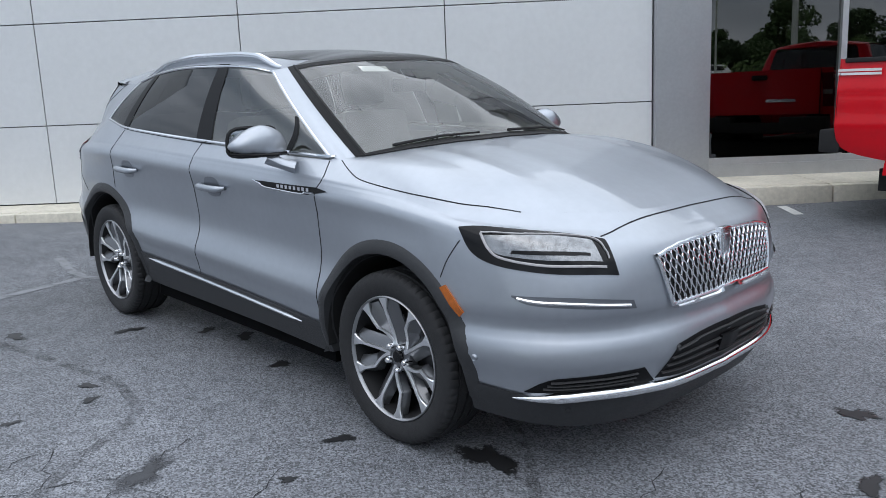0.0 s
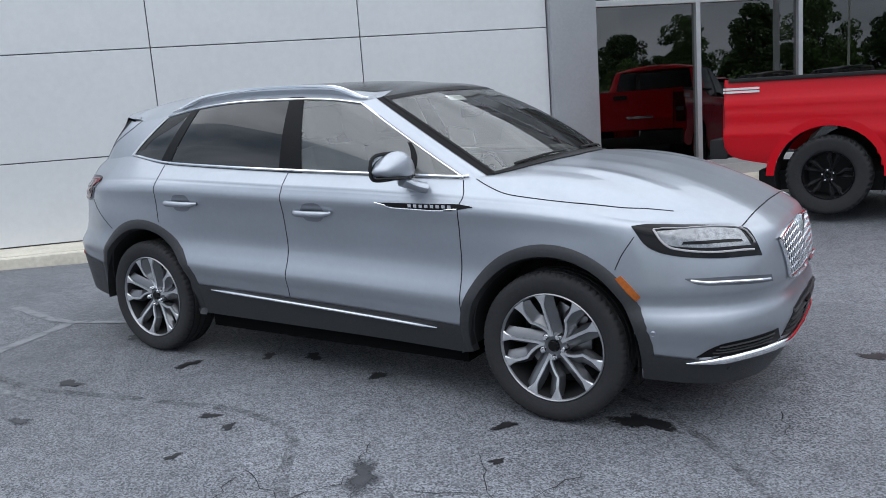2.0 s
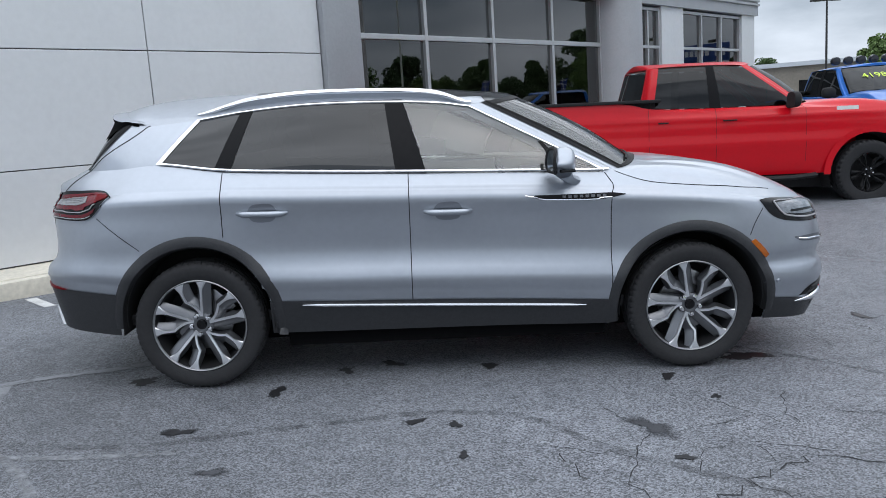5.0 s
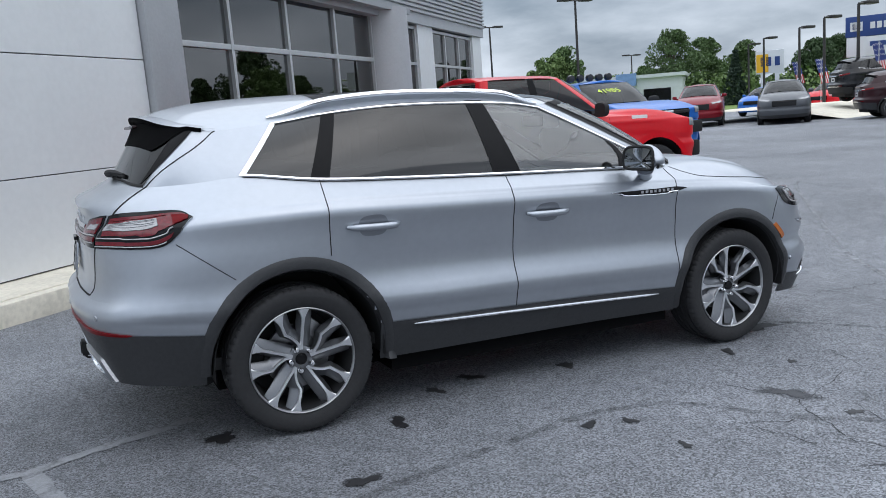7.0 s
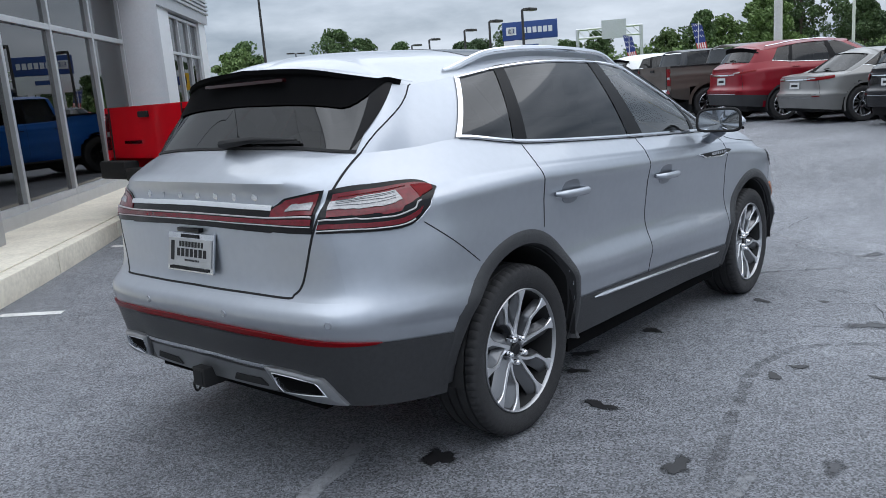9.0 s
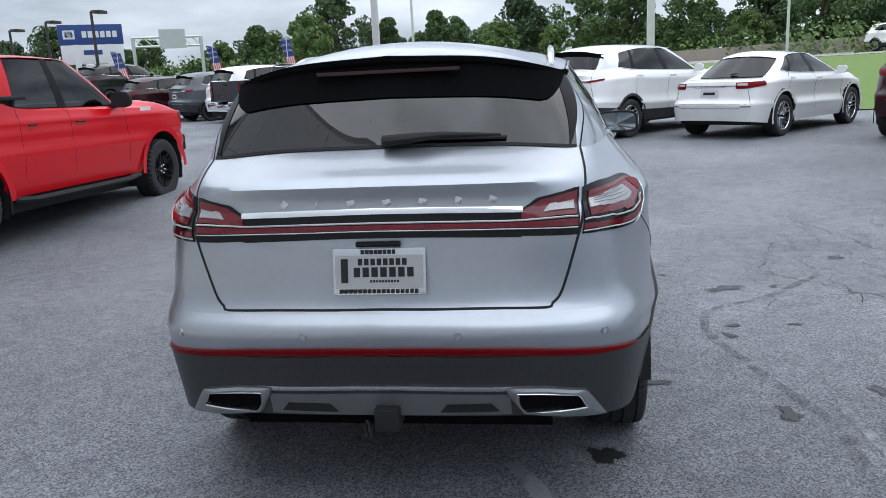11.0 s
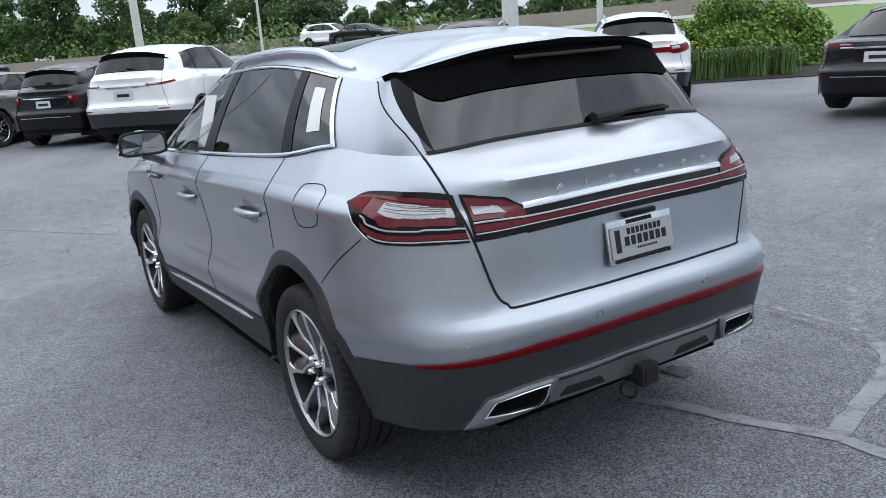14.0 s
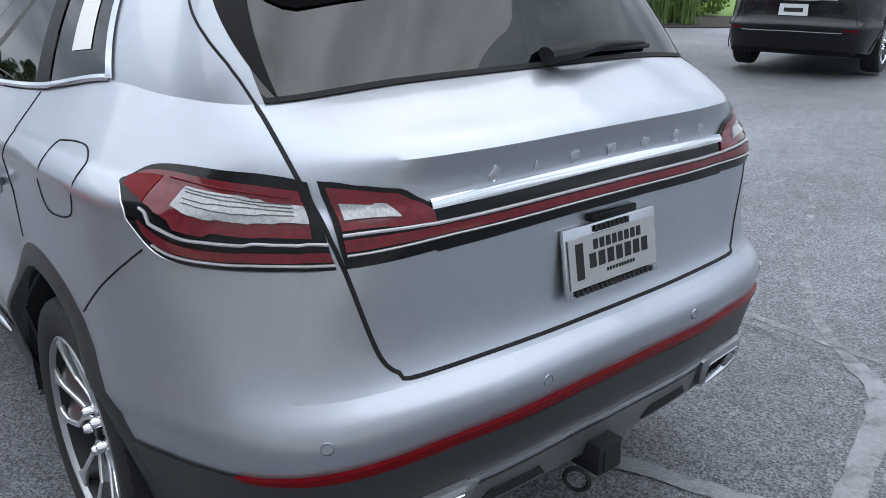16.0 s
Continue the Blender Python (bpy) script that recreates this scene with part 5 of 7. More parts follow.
bm = bmesh.new()
sheet(bm, [[grille_point(u, v, 0.003) for u in span(-1, 1, 40)] for v in span(0, 1, 8)])
grille = part("grille", bm, MATT_BLACK, car, "chrome honeycomb grille with a centre emblem")
rim = [grille_point(u, 1, 0.008) for u in span(-1, 1, 40)] + [grille_point(1, v, 0.008) for v in span(0.9, 0.1, 8)] + [grille_point(u, 0, 0.008) for u in span(1, -1, 40)] + [grille_point(-1, v, 0.008) for v in span(0.1, 1, 9)]
part("grille_frame", tube(bmesh.new(), rim, 0.009, 8, caps=False), HONEY, grille)
bm = bmesh.new()
cols, levels = 44, 7
for i in range(cols + 1):
    pts = []
    for j in range(levels * 6 + 1):
        v = j / (levels * 6)
        ph = math.cos(math.pi * levels * v)
        shift = max(-1, min(1, ph * 1.6)) * (0.5 if i % 2 else -0.5)
        u = -1 + 2 * (i + 0.5 * shift) / cols
        pts.append(grille_point(max(-1, min(1, u)), v, 0.010))
    tube(bm, pts, 0.0040, 5, caps=False)
part("honeycomb", bm, HONEY, grille)
for s in (-1, 1):
    bm = bmesh.new()
    sheet(bm, [[grille_point(s * (u - 0.05 * (1 - f)), -0.17 * f, 0.010 + 0.020 * math.sin(math.pi * min(1.0, f + 0.15))) for u in span(0.20, 1.0, 16)] for f in span(0, 1, 5)])
    part("grille_wing", bm, HONEY, grille, "bright wing below the grille")
part("emblem", box_bm(2.372, -0.038, 0.735, 2.400, 0.038, 0.918, bevel=0.006), HONEY, grille, "upright bright emblem plate")
part("emblem_inset", box_bm(2.385, -0.024, 0.758, 2.404, 0.024, 0.89, bevel=0.003), SATIN, grille)

# ---- tail ----
for s in (-1, 1):
    lo = [(-1.878, 0.885, 1.118), (-1.941, 0.882, 1.052), (-2.011, 0.859, 1.000), (-2.12, 0.80, 0.990), (-2.285, 0.664, 0.998)]
    hi = [(-1.876, 0.88, 1.124), (-1.931, 0.83, 1.157), (-2.079, 0.758, 1.154), (-2.15, 0.71, 1.149), (-2.215, 0.668, 1.141)]
    tl = on.patch("tail_lamp", lo, hi, GLOSS_BLACK, s, 0.006, 0.02, 30, 8, label="red and clear tail lamp in a black rim")

    def lerp_lines(f):
        return [Vector(a).lerp(Vector(b), f) for a, b in zip(lo, hi)]

    def inset(f, a, b):
        return resample(lerp_lines(f), 20)[a:b]

    on.patch("red_lens", inset(0.34, 2, 20), inset(0.88, 2, 20), RED_LENS, s, 0.010, 0.006, 24, 6, parent=tl, label="red lens")
    on.patch("clear_lens", inset(0.44, 7, 20), inset(0.73, 8, 20), CLEAR_LENS, s, 0.014, 0.006, 18, 5, parent=tl, label="clear reversing lens")
    on.patch("red_lens", inset(0.10, 5, 21), inset(0.2, 4, 21), RED_LENS, s, 0.010, 0.006, 24, 3, parent=tl, label="red lens")
    on.patch("red_block", inset(0.34, 1, 5), inset(0.80, 1, 6), LAMP_RED, s, 0.0115, 0.006, 12, 5, parent=tl, label="bright red inner block")
    for f in (0.50, 0.56, 0.62, 0.68):
        on.ribbon("lens_flute", inset(f, 8, 19), 0.0016, LAMP_BOWL, s, 0.0155, 0.003, 20, parent=tl)
    on.ribbon("light_line", inset(0.80, 6, 19), 0.003, LAMP_RED, s, 0.012, 0.004, 24, parent=tl, label="bright red light line")
    on.ribbon("lamp_edge", inset(0.0, 0, 20), 0.0025, SATIN, s, 0.007, 0.006, 40, parent=tl, label="pale lens edge")
    on.ribbon("light_line", inset(0.28, 4, 21), 0.0055, LIGHT_GUIDE, s, 0.012, 0.005, 24, parent=tl, label="pale light line")
    on.ribbon("light_line", inset(0.07, 6, 21), 0.0045, LIGHT_GUIDE, s, 0.012, 0.005, 24, parent=tl, label="pale light line")
    lo2 = [(-2.288, 0.648, 0.998), (-2.315, 0.55, 1.0), (-2.33, 0.45, 1.003)]
    hi2 = [(-2.222, 0.652, 1.141), (-2.289, 0.52, 1.122), (-2.322, 0.45, 1.070)]
    gl = on.patch("gate_lamp", lo2, hi2, GLOSS_BLACK, s, 0.006, 0.02, 20, 6, False, "red and clear lamp on the tailgate")
    on.patch("red_lens", [(-2.28, 0.645, 1.058), (-2.31, 0.55, 1.058), (-2.326, 0.47, 1.055)], [(-2.235, 0.645, 1.132), (-2.285, 0.53, 1.115), (-2.316, 0.472, 1.075)], RED_LENS, s, 0.010, 0.006, 18, 4, False, parent=gl, label="red lens")
    on.patch("clear_lens", [(-2.276, 0.638, 1.072), (-2.31, 0.54, 1.072)], [(-2.258, 0.637, 1.108), (-2.295, 0.56, 1.098)], CLEAR_LENS, s, 0.014, 0.006, 12, 4, parent=gl, label="clear lens")
    # exhaust: a broad satin surround, sweeping outwards, about a dark four-sided mouth with a chrome lip
    mouth = [(-2.334, 0.678, 0.406), (-2.375, 0.655, 0.448), (-2.39, 0.55, 0.459), (-2.406, 0.452, 0.462), (-2.36, 0.455, 0.425), (-2.343, 0.475, 0.400), (-2.34, 0.58, 0.400)]
    outer = [(-2.263, 0.745, 0.370), (-2.33, 0.680, 0.472), (-2.37, 0.55, 0.488), (-2.40, 0.405, 0.490), (-2.37, 0.420, 0.455), (-2.34, 0.460, 0.386), (-2.30, 0.60, 0.376)]
    n_ring = 42
    inner_ring = resample(mouth + mouth[:1], n_ring, False)
    outer_ring = resample(outer + outer[:1], n_ring, False)

    def ring_row(f, out):
        return [on.snap((lambda q: (q.x, s * q.y, q.z))(b_.lerp(a_, f)), out)[0] for a_, b_ in zip(inner_ring, outer_ring)]

    bm = bmesh.new()
    sheet(bm, [ring_row(0.0, 0.004), ring_row(0.06, 0.020), ring_row(0.5, 0.027), ring_row(0.86, 0.026)])
    shroud = part("exhaust_shroud", bm, DIFFUSER_SILVER, car, "satin silver exhaust surround")
    bm = bmesh.new()
    sheet(bm, [ring_row(0.86, 0.026), ring_row(0.93, 0.029), ring_row(1.0, 0.026), ring_row(1.02, 0.007)])
    part("exhaust_tip", bm, SATIN, shroud, "chrome four-sided exhaust tip")
    bm = bmesh.new()
    bm.faces.new([bm.verts.new(q) for q in ring_row(1.0, 0.009)[:-1]])
    part("exhaust_bore", bm, DEEP_BLACK, shroud, "dark exhaust mouth", False)
    for yy, xx, zz in ((0.725, -2.316, 0.681), (0.261, -2.427, 0.693), (0.925, -2.0, 0.50)):
        q, n = on.snap((xx, s * yy, zz), 0.0)
        m = Matrix.Translation(q) @ Vector((0, 1, 0)).rotation_difference(n).to_matrix().to_4x4()
        part("parking_sensor", lathe(bmesh.new(), [(0.0, 0.003), (0.010, 0.003), (0.0105, 0.0), (0.012, 0.0), (0.0125, 0.003), (0.0135, 0.0)], 18, m=m), SILVER if zz > 0.6 else PLASTIC, car)
mir = lambda pts: pts + [(x, -y, z) for x, y, z in reversed(pts[:-1] if pts[-1][1] == 0 else pts)]
band_lo = mir([(-2.328, 0.47, 0.998), (-2.345, 0.2, 1.006), (-2.35, 0, 1.008)])
band_hi = mir([(-2.322, 0.47, 1.085), (-2.335, 0.2, 1.094), (-2.337, 0, 1.096)])
band = on.patch("light_bar", band_lo, band_hi, GLOSS_BLACK, 1, 0.006, 0.016, 50, 5, label="full-width black bar with a red light strip")
red_lo = mir([(-2.288, 0.645, 1.026), (-2.33, 0.45, 1.031), (-2.347, 0.2, 1.034), (-2.349, 0, 1.035)])
red_hi = mir([(-2.28, 0.645, 1.045), (-2.328, 0.45, 1.047), (-2.343, 0.2, 1.050), (-2.346, 0, 1.051)])
on.patch("red_strip", red_lo, red_hi, RED_LENS, 1, 0.012, 0.008, 60, 3, parent=band, label="red light strip")
on.ribbon("light_line", [Vector(p) + Vector((0, 0, 0.006)) for p in red_hi], 0.006, LIGHT_GUIDE, 1, 0.013, 0.006, 60, parent=band, label="pale light line")
on.ribbon("light_line", [Vector(p) - Vector((0, 0, 0.004)) for p in red_lo], 0.004, LIGHT_GUIDE, 1, 0.013, 0.006, 60, parent=band, label="pale light line")
on.ribbon("chrome_strip", mir([(-2.317, 0.475, 1.085), (-2.333, 0.185, 1.092), (-2.336, 0, 1.094)]), 0.020, CHROME, 1, 0.012, 0.010, 60, parent=band, label="bright strip")
for i, y in enumerate((0.321, 0.209, 0.091, -0.03, -0.15, -0.267, -0.38)):
    q, n = on.snap((-2.32, y, 1.124), 0.0)
    m = Matrix.Translation(q) @ Vector((1, 0, 0)).rotation_difference(n).to_matrix().to_4x4()
    part("letter_bar", box_bm(0, -0.014 if i != 1 else -0.003, -0.011, 0.003, 0.014 if i != 1 else 0.003, 0.011, m=m, bevel=0.001), SATIN, car)
PLATE_WHITE = material("pale_plate_face", (0.40, 0.405, 0.41), 0.4, 0.2, 0.1, 30)
# number plate frame with plain bars
plate = part("plate_frame", box_bm(-0.004, -0.157, -0.078, 0.006, 0.157, 0.078, m=pose(-2.368, 0, 0.899, 0, -8.5, 180), bevel=0.003), SATIN, car, "metal dealer plate in a bright frame")
PLATE_M = pose(-2.377, 0, 0.899, 0, -8.5, 180)
for cy, cz, w, h, n in ((0.015, 0.034, 0.17, 0.022, 8), (0.02, 0.0, 0.21, 0.032, 7), (0.02, -0.030, 0.10, 0.008, 10), (0.0, -0.064, 0.27, 0.012, 17), (0.0, 0.067, 0.12, 0.014, 8)):
    for i in range(n):
        y0 = cy - w / 2 + w * i / n
        part("plate_bar", box_bm(0, y0, cz - h / 2, 0.003, y0 + 0.72 * w / n, cz + h / 2, m=PLATE_M), MATT_BLACK, plate)
part("plate_face", box_bm(-0.001, -0.148, -0.054, 0.002, 0.148, 0.056, m=PLATE_M), PLATE_WHITE, plate)
part("plate_mark", box_bm(0, -0.128, -0.035, 0.003, -0.104, 0.045, m=PLATE_M), MATT_BLACK, plate)
part("gate_handle", box_bm(-2.375, -0.075, 0.982, -2.35, 0.075, 1.0, bevel=0.004), GLOSS_BLACK, car)
# bumper reflector
refl_lo = mir([(-2.20, 0.825, 0.600), (-2.30, 0.70, 0.612), (-2.399, 0.386, 0.623), (-2.411, 0, 0.626)])
refl_hi = mir([(-2.18, 0.835, 0.605), (-2.30, 0.70, 0.630), (-2.408, 0.386, 0.643), (-2.419, 0, 0.646)])
on.patch("bumper_reflector", refl_lo, refl_hi, LAMP_RED, 1, 0.010, 0.014, 80, 3, label="red reflector strip across the bumper")
# diffuser
on.ribbon("diffuser_edge", mir([(-2.36, 0.43, 0.492), (-2.375, 0.25, 0.494), (-2.384, 0, 0.496)]), 0.018, SATIN, 1, 0.012, 0.012, 50, label="satin silver diffuser edge")
on.patch("diffuser", mir([(-2.31, 0.42, 0.392), (-2.33, 0.2, 0.388), (-2.335, 0, 0.388)]), mir([(-2.345, 0.42, 0.470), (-2.363, 0.2, 0.472), (-2.372, 0, 0.474)]), material("diffuser_grey", (0.2, 0.205, 0.215), 0.4, 0.6, 0.1, 20), 1, 0.008, 0.02, 50, 4, label="grey lower diffuser")
for y in (0.28, -0.28):
    on.patch("diffuser_slot", [(-2.33, y - 0.1, 0.405), (-2.33, y + 0.1, 0.405)], [(-2.35, y - 0.075, 0.432), (-2.35, y + 0.075, 0.432)], MATT_BLACK, 1, 0.013, 0.008, 10, 3)
hitch = part("tow_hitch", box_bm(-2.40, -0.042, 0.345, -2.28, 0.042, 0.425, bevel=0.006), MATT_BLACK, car, "black tow hitch receiver")
part("hitch_bore", box_bm(-2.405, -0.028, 0.358, -2.396, 0.028, 0.412), GAP, hitch)
part("hitch_ring", lathe(bmesh.new(), [(0.03, 0.006), (0.036, 0), (0.03, -0.006), (0.024, 0)], 20, m=Matrix.Translation((-2.36, 0.075, 0.335)) @ Matrix.Rotation(0.5, 4, "Z"), close=True), MATT_BLACK, hitch)
# rear wiper
w0, _ = on.snap((-2.13, 0.0, 1.30), 0.02)
w1, _ = on.snap((-2.13, -0.20, 1.318), 0.03)
w2, _ = on.snap((-2.11, -0.40, 1.316), 0.014)
wiper = part("rear_wiper", tube(bmesh.new(), [w0, w0.lerp(w1, 0.5) + Vector((-0.012, 0, 0)), w1, w2], [0.03, 0.026, 0.015, 0.007], 10, flat=0.7), MATT_BLACK, car, "black rear wiper arm")
part("wiper_blade", tube(bmesh.new(), [w1 + Vector((0, 0.16, -0.01)), w1 + Vector((0, 0, -0.012)), w2 + Vector((0, -0.02, -0.01))], 0.007, 6), MATT_BLACK, wiper)
# front wipers and cowl
for y0, y1 in ((-0.62, -0.15), (0.05, 0.62)):
    line = []
    for y in span(y0, y1, 4):
        q = (abs(y) / 0.62) ** 2
        line.append(on.snap((1.195 - 0.09 * q, y, 1.248 - 0.035 * q), 0.012)[0])
    part("front_wiper", tube(bmesh.new(), line, [0.007, 0.0065, 0.006, 0.005, 0.004], 8), MATT_BLACK, car)
on.patch("cowl", mir([(1.03, 0.74, 1.17), (1.10, 0.62, 1.19), (1.19, 0.3, 1.215), (1.20, 0, 1.22)]), mir([(1.06, 0.74, 1.16), (1.15, 0.62, 1.18), (1.25, 0.3, 1.21), (1.27, 0, 1.215)]), MATT_BLACK, 1, 0.006, 0.01, 40, 3)

# ---- cabin ----
def seat(x, y, wide=0.27, head=True):
    s = new("seat")
    s.parent = car
    s.matrix_local = Matrix.Translation((x, y, 0))
    part("cushion", box_bm(-0.25, -wide, 0.62, 0.27, wide, 0.78, bevel=0.05), CREAM, s)
    part("backrest", box_bm(-0.09, -wide, 0.0, 0.09, wide, 0.62, m=pose(-0.25, 0, 0.72, 0, -16, 0), bevel=0.06), CREAM, s)
    if head:
        part("headrest", box_bm(-0.06, -0.14, 0.0, 0.06, 0.14, 0.2, m=pose(-0.44, 0, 1.36, 0, -12, 0), bevel=0.045), CREAM, s)
    return s


for y in (-0.37, 0.37):
    seat(0.12, y)
seat(-0.82, 0.38, 0.3)
seat(-0.82, -0.38, 0.3)
part("dashboard", box_bm(0.58, -0.72, 0.72, 1.12, 0.72, 1.13, bevel=0.07), TRIM_DARK, car, "dark dashboard")
part("console", box_bm(-0.2, -0.12, 0.45, 0.7, 0.12, 0.86, bevel=0.03), TRIM_DARK, car)
part("screen", box_bm(0.56, -0.18, 1.0, 0.58, 0.18, 1.15, bevel=0.006), GLOSS_BLACK, car)
wheel_m = Matrix.Translation((0.50, 0.37, 1.02)) @ Matrix.Rotation(radians(68), 4, "Y")
bm = bmesh.new()
lathe(bm, [(0.19 + 0.016 * math.cos(a), 0.016 * math.sin(a)) for a in [2 * math.pi * i / 8 for i in range(8)]], 36, m=wheel_m @ Matrix.Rotation(radians(90), 4, "X"), close=True)
box(bm, -0.03, -0.18, -0.01, 0.03, 0.18, 0.012, m=wheel_m)
part("steering_wheel", bm, TRIM_DARK, car)
for s in (-1, 1):
    part("door_lining", box_bm(-0.96, s * 0.80, 0.38, 0.9, s * 0.82, 1.17), CREAM, car)
part("cabin_floor", box_bm(-2.0, -0.8, 0.36, 1.2, 0.8, 0.42), TRIM_DARK, car)
part("parcel_cover", box_bm(-2.0, -0.66, 0.98, -1.2, 0.66, 1.0), TRIM_DARK, car)
bm = bmesh.new()
for s in (-1, 1):
    sheet(bm, [[surface(NAUT, c, k, s, -0.03) for k in [7 + 0.999 * i / 6 for i in range(7)]] for c in span(0, 14, 40)])
part("headliner", bm, CREAM, car)
part("interior_mirror", box_bm(0.52, -0.12, 1.45, 0.545, 0.12, 1.52, bevel=0.012), MATT_BLACK, car)
# papers in the windows
part("windscreen_sticker", box_bm(-0.001, -0.09, -0.025, 0.001, 0.09, 0.025, m=Matrix.Translation(surface(NAUT, 0.9, 6.86, -1, -0.012)) @ pose(0, 0, 0, 0, -58, 0)), PAPER, car, "small white stock sticker")
part("price_sheet", box_bm(-0.10, -0.001, -0.14, 0.10, 0.001, 0.14, m=pose(-0.02, 0.80, 1.36, 18, 0, 0)), PAPER, car, "white price sheet in the window")
bm = bmesh.new()
sheet(bm, [[surface(NAUT, c, k, 1, 0.003) for k in span(6.25, 6.80, 6)] for c in span(9.42, 9.72, 4)])
part("quarter_sticker", bm, PAPER, car, "white sticker on the quarter glass")


# ---- other cars ----
def remap(value, pairs):
    for (a, fa), (b, fb) in zip(pairs, pairs[1:]):
        if value <= b or (b, fb) == pairs[-1]:
            return fa + (fb - fa) * (value - a) / (b - a)


PICK_X = {0: (2.93, 2.90, 2.78, 2.45, 1.85, 1.15, 0.5, -0.05, -0.55, -0.95, -1.4, -2.75, -2.90, -2.92, -2.92),
          6: (1.36, 1.34, 1.26, 1.18, 1.14, 1.1, 0.5, -0.05, -0.55, -0.90, -0.96, -0.98, -1.0, -1.02, -1.02),
          7: (0.62, 0.60, 0.52, 0.46, 0.42, 0.36, 0.2, -0.08, -0.5, -0.78, -0.84, -0.87, -0.88, -0.9, -0.9)}
PICK_Y = {0: (0, 0.6, 0.92, 0.985, 1.005, 1, 1, 1, 1, 1, 1, 1.005, 0.985, 0.5, 0),
          6: (0, 0.45, 0.72, 0.80, 0.84, 0.88, 0.9, 0.9, 0.9, 0.88, 0.84, 0.78, 0.70, 0.4, 0),
          7: (0, 0.4, 0.6, 0.66, 0.69, 0.71, 0.73, 0.74, 0.74, 0.73, 0.71, 0.68, 0.62, 0.35, 0)}
PICK_Z = {5: (1.19, 1.195, 1.21, 1.24, 1.27, 1.285, 1.29, 1.30, 1.31, 1.35, 1.43, 1.455, 1.46, 1.46, 1.46),
          6: (1.38, 1.38, 1.36, 1.34, 1.325, 1.32, 1.32, 1.325, 1.33, 1.35, 1.38, 1.38, 1.39, 1.39, 1.39),
          7: (1.885, 1.885, 1.88, 1.875, 1.87, 1.865, 1.875, 1.88, 1.88, 1.87, 1.865, 1.86, 1.86, 1.865, 1.865)}


def pickup_net(length, width, height):
    """Lines of a crew-cab pickup: upright flanks, a cab that ends above the bed."""
    sx, sy, sz = length / 5.86, width / 2.02, height / 1.95
    tuck = (0.955, 0.985, 1.0, 1.0, 0.985, 0.955)
    level = (0.44, 0.60, 0.85, 1.04, 1.20)
    out = []
    for k in range(9):
        i = 0 if k < 6 else min(k, 7)
        xs = [x * sx * (1.0 if k < 6 or x > 0 else 1.0) for x in PICK_X[i]]
        ys = [y * sy * (tuck[k] if k < 6 else 1.0) for y in PICK_Y[i]] if k < 8 else [0] * 15
        if k < 5:
            nose = [0.06, 0.06, 0.04, 0.02] + [0] * 11
            zs = [level[k] + (nose[j] if k < 2 else -nose[j] * (k - 1) * 0.12) for j in range(15)]
            if k in (0, 1):
                zs = [z + ((0.42, 0.28)[k] if j >= 12 else (0.16, 0.10)[k] if j == 11 else 0.0) for j, z in enumerate(zs)]
        elif k < 8:
            zs = PICK_Z[k]
        else:
            zs = [1.935 + 0.015 * math.sin(math.pi * j / 14) for j in range(15)]
        if k == 5:
            xs = [x - (0.10 if x > 2.4 else 0.0) for x in xs]
        out.append((tuple(xs), tuple(ys), tuple(z * sz for z in zs)))
    return out


def make_net(length, width, height, style="suv"):
    """A car's lines, shaped from the silver car's."""
    if style == "pickup":
        return pickup_net(length, width, height)
    sx, sy = length / 4.85, width / 1.94
    zmap = {"suv": ((0.2, 0.2), (1.2, 1.2 * height / 1.70), (1.68, height)),
            "sedan": ((0.2, 0.16), (0.6, 0.52), (1.2, 1.2 * height / 1.66), (1.68, height))}[style]
    d6, d7 = {"suv": (0.0, 0.0), "sedan": (0.42, 0.80)}[style]
    out = []
    for k, (xs, ys, zs) in enumerate(NAUT):
        nx, ny, nz = [], [], []
        for i, (x, y, z) in enumerate(zip(xs, ys, zs)):
            ramp = smooth_step(7.0, 12.0, i)
            shift = (d6 if k == 6 else d7 if k >= 7 else 0) * ramp
            x, y = x * sx + shift, y * sy
            if style == "sedan" and k == 5 and i >= 11:
                z = 1.12
            if style == "sedan" and k == 6 and i >= 11:
                z = 1.17
            nx.append(x), ny.append(y), nz.append(remap(z, zmap))
        out.append((tuple(nx), tuple(ny), tuple(nz)))
    return out


def net_patch(net, name, c0, c1, k0, k1, mat, parent, out=0.008, sides=(-1, 1), label="", n=8, m=4):
    made = None
    for s in sides:
        bm = bmesh.new()
        sheet(bm, [[surface(net, c, k, s, out) for k in span(k0, k1, m)] for c in span(c0, c1, n)])
        made = part(name, bm, mat, parent, label)
    return made


def middle_patch(net, name, reach, k0, k1, mat, parent, out=0.008, rear=True, label=""):
    bm = bmesh.new()
    a = [14 - reach + reach * i / 6 for i in range(7)] if rear else [reach - reach * i / 6 for i in range(7)]
    rows = [[surface(net, c, k, -1, out) for k in span(k0, k1, 4)] for c in a] + [[surface(net, c, k, 1, out) for k in span(k0, k1, 4)] for c in reversed(a[:-1])]
    sheet(bm, rows)
    return part(name, bm, mat, parent, label)


CAR_NETS = {}
TRUCK_LENS = material("deep_red_truck_lens", (0.10, 0.002, 0.006), 0.15, 0, 0.3, 60, coat=0.3)
DARK_WINDOW = glass("car_window", (0.06, 0.065, 0.068), ior=1.55)
PLATE = material("pale_plate", (0.6, 0.61, 0.62), 0.5, 0, 0.2, 40)


